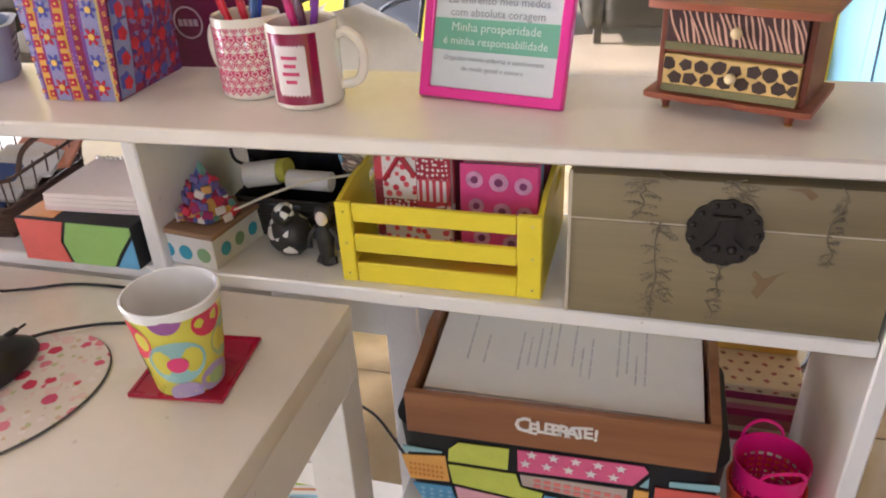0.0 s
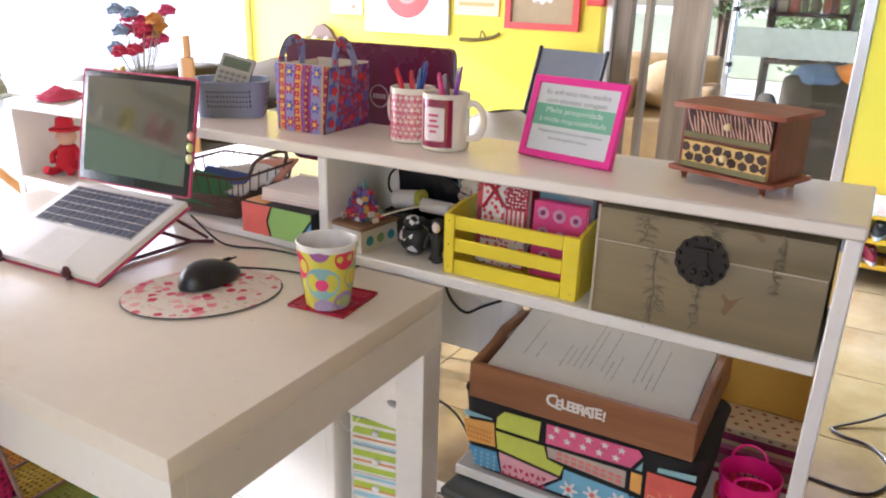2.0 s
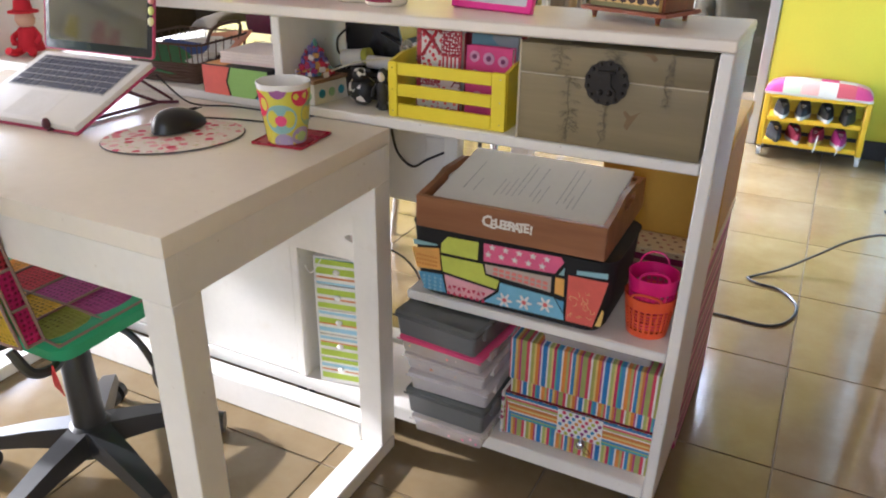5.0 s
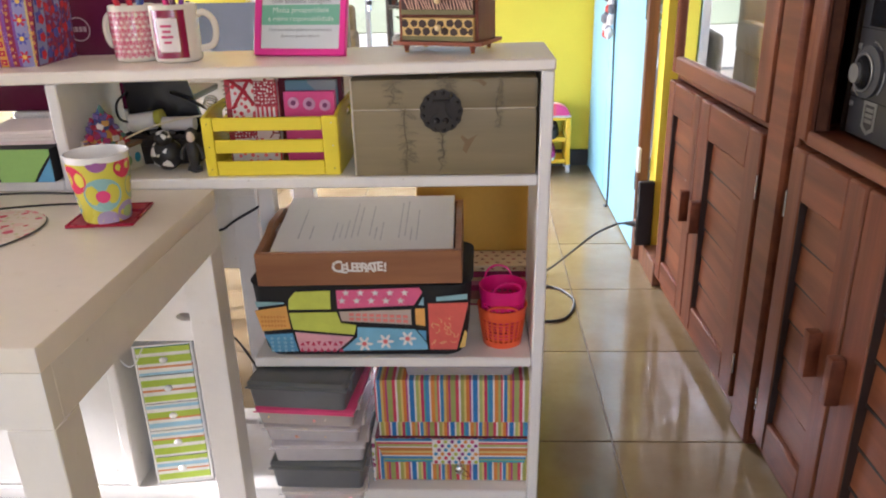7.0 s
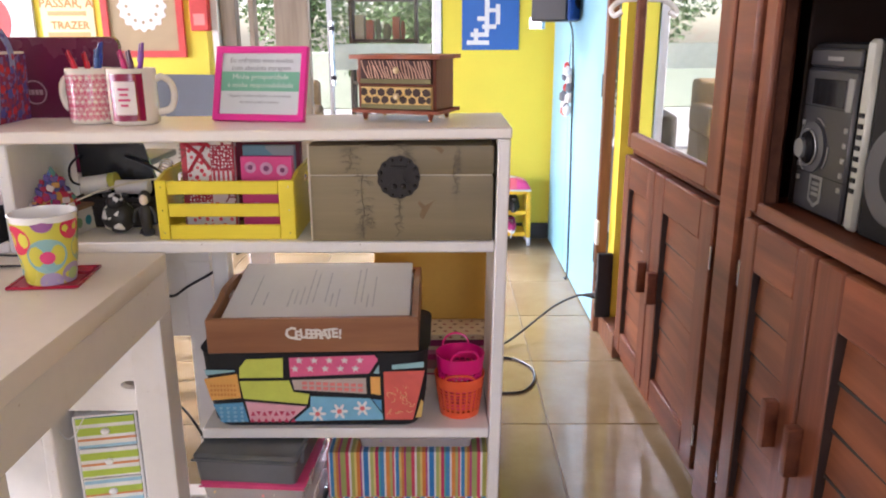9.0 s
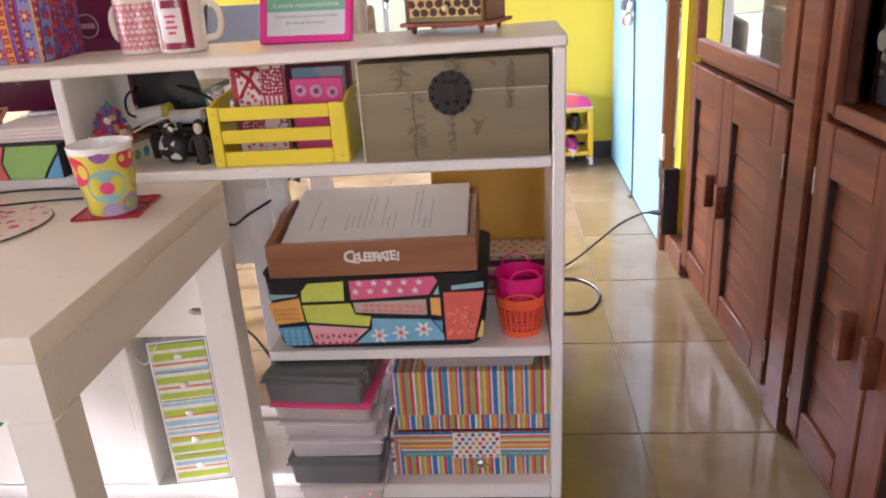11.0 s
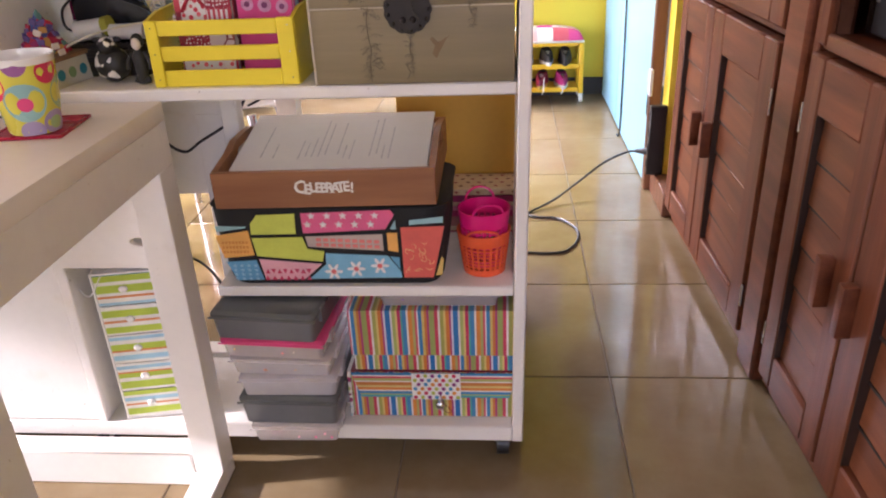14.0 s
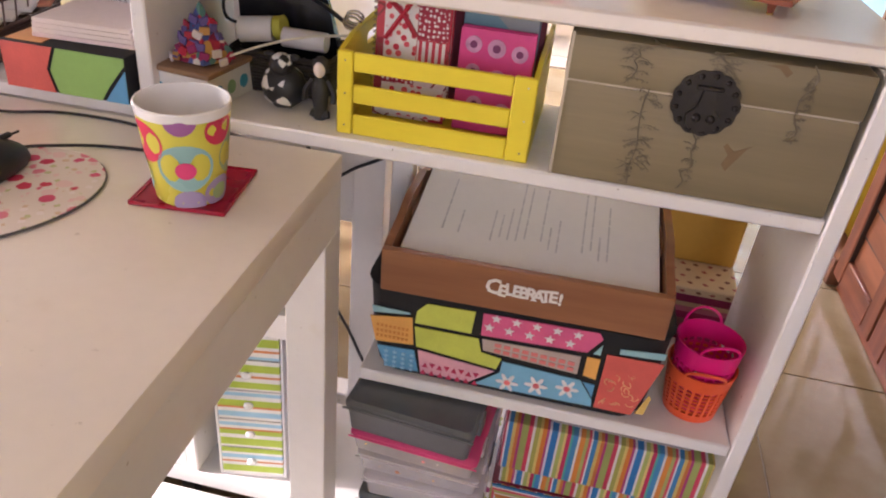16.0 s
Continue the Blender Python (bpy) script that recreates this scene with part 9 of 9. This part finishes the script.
for x in (-0.30, 0.27):
    bpart("upright", (x, -0.12, 0), (x + 0.03, 0.15, 1.9), DSW, ds, 0.003)
for z in (0.25, 0.75, 1.12, 1.48, 1.85):
    bpart("shelf", (-0.27, -0.12, z), (0.27, 0.15, z + 0.03), DSW, ds, 0.003)
rng = random.Random(21)
for z in (0.78, 1.15, 1.51):
    x = -0.25
    while x < 0.19:
        w, h = rng.uniform(0.03, 0.09), rng.uniform(0.10, 0.24)
        c = rng.choice([(0.10, 0.09, 0.07), (0.24, 0.16, 0.09), (0.30, 0.08, 0.05), (0.16, 0.18, 0.12), (0.36, 0.32, 0.26)])
        bm = bmesh.new()
        if rng.random() < 0.4:
            lathe(bm, [(0.001, 0), (w * 0.35, 0), (w * 0.5, h * 0.5), (w * 0.3, h), (0.001, h)], 14, Matrix.Translation((w / 2, 0, 0)))
        else:
            box(bm, (0, -0.08, 0), (w - 0.004, 0.08, h), 0.003)
        solid("shelf_jar" if rng.random() < 0.4 else "shelf_book", bm, mat("gs_%d%d" % (int(c[0] * 99), int(c[2] * 99)), c, 0.6), "dark item standing on a garden shelf", "shelf item", m=pose(-0.605 + 0.95 * x, 5.4, 0.93 * z + 0.001))
        x += w + rng.uniform(0.0, 0.03)
DARKUP = mat("dark_olive_cloth", (0.050, 0.042, 0.030), 0.8, var=0.3, scale=5, grain=200, bumpy=0.4)
dch = thing("terrace_chair", "dark upholstered armchair draped with blue and orange cloths", "armchair", (-0.345, 4.25, 0), 10)
dch.scale = (0.95, 0.95, 0.93)
bpart("seat", (-0.26, -0.05, 0.10), (0.26, 0.52, 0.42), DARKUP, dch, 0.05, "", 3)
bpart("backrest", (-0.27, -0.22, 0.10), (0.27, -0.055, 0.80), DARKUP, dch, 0.075, "", 4)
bpart("armrest", (-0.38, -0.20, 0.10), (-0.265, 0.50, 0.60), DARKUP, dch, 0.05, "", 3)
bpart("armrest", (0.275, -0.20, 0.10), (0.38, 0.50, 0.60), DARKUP, dch, 0.05, "", 3)
for x in (-0.3, 0.3):
    for y in (-0.12, 0.42):
        bpart("foot", (x - 0.025, y - 0.025, 0), (x + 0.025, y + 0.025, 0.0995), DSW, dch, 0.004)
for lab, c, x, z in (("blue draped cloth", (0.10, 0.17, 0.30), -0.06, 0.79), ("orange draped cloth", (0.66, 0.24, 0.04), 0.16, 0.82)):
    bm = bmesh.new()
    ball(bm, (x, -0.12, z), 0.16, 1.0, 0.8, 0.5, 3)
    for v in bm.verts:
        v.co += v.normal * 0.03 * noise.noise(v.co * 12)
    part("draped_cloth", bm, mat("drape_%d" % int(c[0] * 99), c, 0.9), dch, lab)
# Added backdrop that keeps bright sky from showing through the bushes.
bm = bmesh.new()
box(bm, (-9, 11.5, -0.07), (9, 11.7, 0.85), 0.02)
solid("wall_garden", bm, mat("backdrop_green", (0.56, 0.62, 0.46), 0.9, var=0.3, scale=1.2, grain=25, bumpy=0.3), "pale green backdrop wall added behind the bushes against bright sky", "wall", "structure")

LEAF = mat("leaf_green", (0.13, 0.22, 0.07), 0.5, var=0.4, scale=3)
TRUNK = mat("bark", (0.10, 0.07, 0.05), 0.9, var=0.3, bumpy=0.6)


def bush(label, at, r, h, n, seed, trunk=0.0, long=False):
    """A shrub or small tree: tapered stems and many separate leaves."""
    t = thing("tree" if trunk else "bush", label, "tree" if trunk else "bush", at)
    rng = random.Random(seed)
    bm = bmesh.new()
    for k in range(7):
        a, q = rng.uniform(0, 6.28), rng.uniform(0.3, 0.8)
        tube(bm, [(0, 0, 0), (0.1 * r * math.cos(a), 0.1 * r * math.sin(a), trunk + 0.3 * h), (q * r * math.cos(a), q * r * math.sin(a), trunk + h * rng.uniform(0.5, 0.9))], 0.03 * (1 + trunk), 6, 4, taper=0.006)
    part("trunk", bm, TRUNK, t)
    vs, fs = [], []
    for k in range(n):
        a, b, q = rng.uniform(0, 6.28), rng.uniform(-1, 1), rng.random() ** 0.45
        k3 = 0.75 + 0.35 * noise.noise(Vector((math.cos(a) * 1.7, math.sin(a) * 1.7, b * 2 + seed)))
        c = Vector((q * r * k3 * math.cos(a) * math.sqrt(1 - b * b), q * r * k3 * math.sin(a) * math.sqrt(1 - b * b), trunk + h * 0.5 + q * h * 0.5 * b))
        ln = rng.uniform(0.05, 0.11) * (2.0 if long else 1.0)
        d = Vector((rng.uniform(-1, 1), rng.uniform(-1, 1), rng.uniform(-0.6, 0.8))).normalized()
        s = d.cross(Vector((rng.uniform(-1, 1), rng.uniform(-1, 1), 1))).normalized() * ln * (0.10 if long else 0.28)
        i = len(vs)
        vs += [c, c + d * ln * 0.5 + s, c + d * ln, c + d * ln * 0.5 - s]
        fs.append((i, i + 1, i + 2, i + 3))
    me = bpy.data.meshes.new("crown")
    me.from_pydata([tuple(v) for v in vs], [], fs)
    me.materials.append(LEAF)
    cr = new("crown", me)
    cr.parent = t
    cr["kind"] = "stuff"
    return t


bush("leafy green garden bush", (-0.2, 8.2, -0.07), 1.3, 2.4, 11000, 1)
bush("leafy green garden bush", (1.6, 8.6, -0.07), 1.3, 2.2, 9000, 2)
bush("small garden tree with a green crown", (-2.0, 9.5, -0.07), 1.6, 2.4, 11000, 3, 0.9)
LEATHER = mat("olive_leather", (0.050, 0.037, 0.021), 0.78, var=0.45, scale=5, grain=60, bumpy=0.4)
LEATHER.node_tree.nodes["Principled BSDF"].inputs["Specular IOR Level"].default_value = 0.2
so = thing("leather_sofa", "worn olive-brown leather sofa below the yellow wall", "sofa", (-3.10, 2.42, 0))
so.scale = (0.95, 0.95, 0.95)
for n, a, b in (("seat", (-0.42, -0.62, 0.02), (0.42, -0.05, 0.42)), ("backrest", (-0.43, -0.16, 0.06), (0.37, 0.20, 0.72)), ("armrest", (0.24, -0.62, 0.02), (0.43, -0.165, 0.58)),
                ("corner_seat", (-0.13, -1.20, 0.02), (0.34, -0.625, 0.42)), ("corner_backrest", (-0.42, -1.22, 0.06), (-0.135, -0.17, 0.80))):
    bm = bmesh.new()
    box(bm, a, b)
    bmesh.ops.subdivide_edges(bm, edges=bm.edges[:], cuts=9, use_grid_fill=True)
    cx, cy, cz = [(p + q) / 2 for p, q in zip(a, b)]
    for v in bm.verts:
        ux, uy, uz = [(v.co[i] - (a[i] + b[i]) / 2) / ((b[i] - a[i]) / 2) for i in range(3)]
        if n == "backrest":
            v.co.z += 0.10 * max(0, uz) * (1 - 0.75 * max(0, -ux) ** 1.3 - 0.5 * max(0, ux) ** 6 - 0.6 * uy * uy)
            v.co.y += 0.05 * uz
        k = 1 - 0.10 * (max(abs(ux), abs(uy)) ** 6) * max(0, uz) ** 4
        v.co.z *= k
        v.co += Vector((0, 0, 0.018)) * noise.noise(v.co * 6)
    part(n, bm, LEATHER, so)

# ironing board with an iron, seen against the light
ib = thing("ironing_board", "ironing board with a pale cover on orange wooden legs", "ironing board", (-2.412, 0.44, 0), 72)
bm = bmesh.new()
plate(bm, [(-0.50, -0.16), (0.30, -0.16), (0.52, -0.06), (0.52, 0.06), (0.30, 0.16), (-0.50, 0.16)], [], 0.025, Matrix.Translation((0, 0, 0.825)))
part("board", bm, mat("pale_blue_cover", (0.62, 0.70, 0.72), 0.8), ib)
OW = wood("orange_wood", (0.50, 0.24, 0.08), (0.66, 0.36, 0.14), 0.5, "z")
for s in (-1, 1):
    for y in (-0.11, 0.11):
        bm = bmesh.new()
        cyl(bm, (s * 0.38, y, 0), (-s * 0.30, y, 0.824), 0.014, seg=8)
        part("leg", bm, OW, ib)
ps = thing("wooden_post", "upright orange wooden post with a white lower edge", "post", (-2.325, 1.035, 0), 35)
bpart("foot", (-0.13, -0.10, 0), (0.13, 0.10, 0.03), OW, ps, 0.004)
bpart("lower_board", (-0.016, -0.012, 0.0305), (0.026, 0.012, 0.925), OW, ps, 0.003)
bpart("white_edge", (-0.030, -0.010, 0.0305), (-0.0165, 0.010, 0.925), WHITE, ps, 0.002, "white painted edge")
bpart("upper_board", (-0.008, -0.010, 0.9255), (0.016, 0.010, 1.005), OW, ps, 0.003)
ir = thing("clothes_iron", "dark clothes iron resting on the ironing board", "iron", (-2.368, 0.29, 0.8505), 120)
bm = bmesh.new()
plate(bm, [(-0.11, -0.05), (0.04, -0.05), (0.13, 0.0), (0.04, 0.05), (-0.11, 0.05)], [], 0.012, Matrix())
part("soleplate", bm, STEEL, ir)
bm = bmesh.new()
loft(bm, [[(x * k, y * k, z) for x, y in [(-0.11, -0.045), (0.04, -0.045), (0.12, 0.0), (0.04, 0.045), (-0.11, 0.045)]] for z, k in ((0.0125, 1.0), (0.05, 0.85), (0.065, 0.6))])
part("body", bm, mat("iron_navy", (0.03, 0.035, 0.07), 0.4), ir)
bm = bmesh.new()
tube(bm, [(-0.09, 0, 0.055), (-0.10, 0, 0.10), (-0.02, 0, 0.125), (0.06, 0, 0.10), (0.07, 0, 0.055)], 0.013, 8, 4)
part("handle", bm, mat("iron_navy", (0.03, 0.035, 0.07), 0.4), ir)

# ---- the south-west corner, seen in the laptop's glass ----
MINT = mat("mint_paint", (0.44, 0.70, 0.60), 0.5, var=0.1)
mc = thing("mint_cabinet", "tall mint-green painted cabinet in a corner", "cabinet", (-3.52, -2.5, 0))
bpart("body", (-0.22, -0.65, 0), (0.20, 0.65, 1.24), MINT, mc, 0.004)
bpart("top", (-0.225, -0.66, 1.2405), (0.22, 0.66, 1.27), WHITE, mc, 0.004)
for y0, y1 in ((-0.64, -0.005), (0.005, 0.64)):
    dr_ = bpart("door", (0.2005, y0, 0.06), (0.218, y1, 1.22), MINT, mc, 0.003)
    bm = bmesh.new()
    ball(bm, (0.228, y0 + 0.05 if y0 > 0 else y1 - 0.05, 0.75), 0.016)
    part("knob", bm, WHITE, dr_)
rng = random.Random(17)
y = -3.05
while y < -1.95:
    r, h = rng.uniform(0.022, 0.048), rng.uniform(0.08, 0.20)
    c = rng.choice([(0.72, 0.70, 0.66), (0.62, 0.30, 0.32), (0.70, 0.60, 0.14), (0.44, 0.50, 0.56), (0.76, 0.75, 0.73)])
    bm = bmesh.new()
    lathe(bm, [(0.001, 0), (r * 0.8, 0), (r, h * 0.45), (r * 0.6, h * 0.85), (r * 0.7, h), (r * 0.55, h), (0.001, h * 0.9)], 20)
    solid("vase", bm, mat("vase_%d_%d" % (int(c[0] * 99), int(c[1] * 99)), c, 0.35), "glazed vase on a mint cabinet", "vase", m=pose(-3.52 + rng.uniform(-0.08, 0.08), y, 1.2705))
    y += 2 * r + rng.uniform(0.02, 0.10)

bm = bmesh.new()
cyl(bm, (-3.302, -2.74, 1.08), (-3.292, -2.74, 1.08), 0.07, seg=28)
solid("wall_plaque", bm, mat("plaque_print", (0.56, 0.52, 0.52), 0.4, var=0.5, scale=30), "round pale plaque hung on a mint cabinet door", "plaque")
bm = bmesh.new()
box(bm, (-3.748, -3.15, 1.60), (-3.56, -2.62, 1.625), 0.003)
solid("wall_shelf", bm, WHITE, "narrow white shelf on the wall", "shelf")

# ---- floor tiles, each a piece of the floor ----
TS, TJ = 0.445, 0.0032
bm = bmesh.new()
h = TS / 2 - TJ / 2
box(bm, (-h, -h, -0.004), (h, h, 0.0), 0.0012)
tile_mesh = mesh_of("tile", bm, TILE)
for i in range(-9, 3):
    for j in range(-8, 6):
        x, y = 0.203 + (i - 0.5) * TS, 0.302 + (j + 0.5) * TS
        if -3.75 + h < x < 1.3 and -3.2 < y < 2.84:
            t = new("tile", tile_mesh)
            t.parent = floor
            t.location = (x, y, random.uniform(-0.0004, 0.0002))
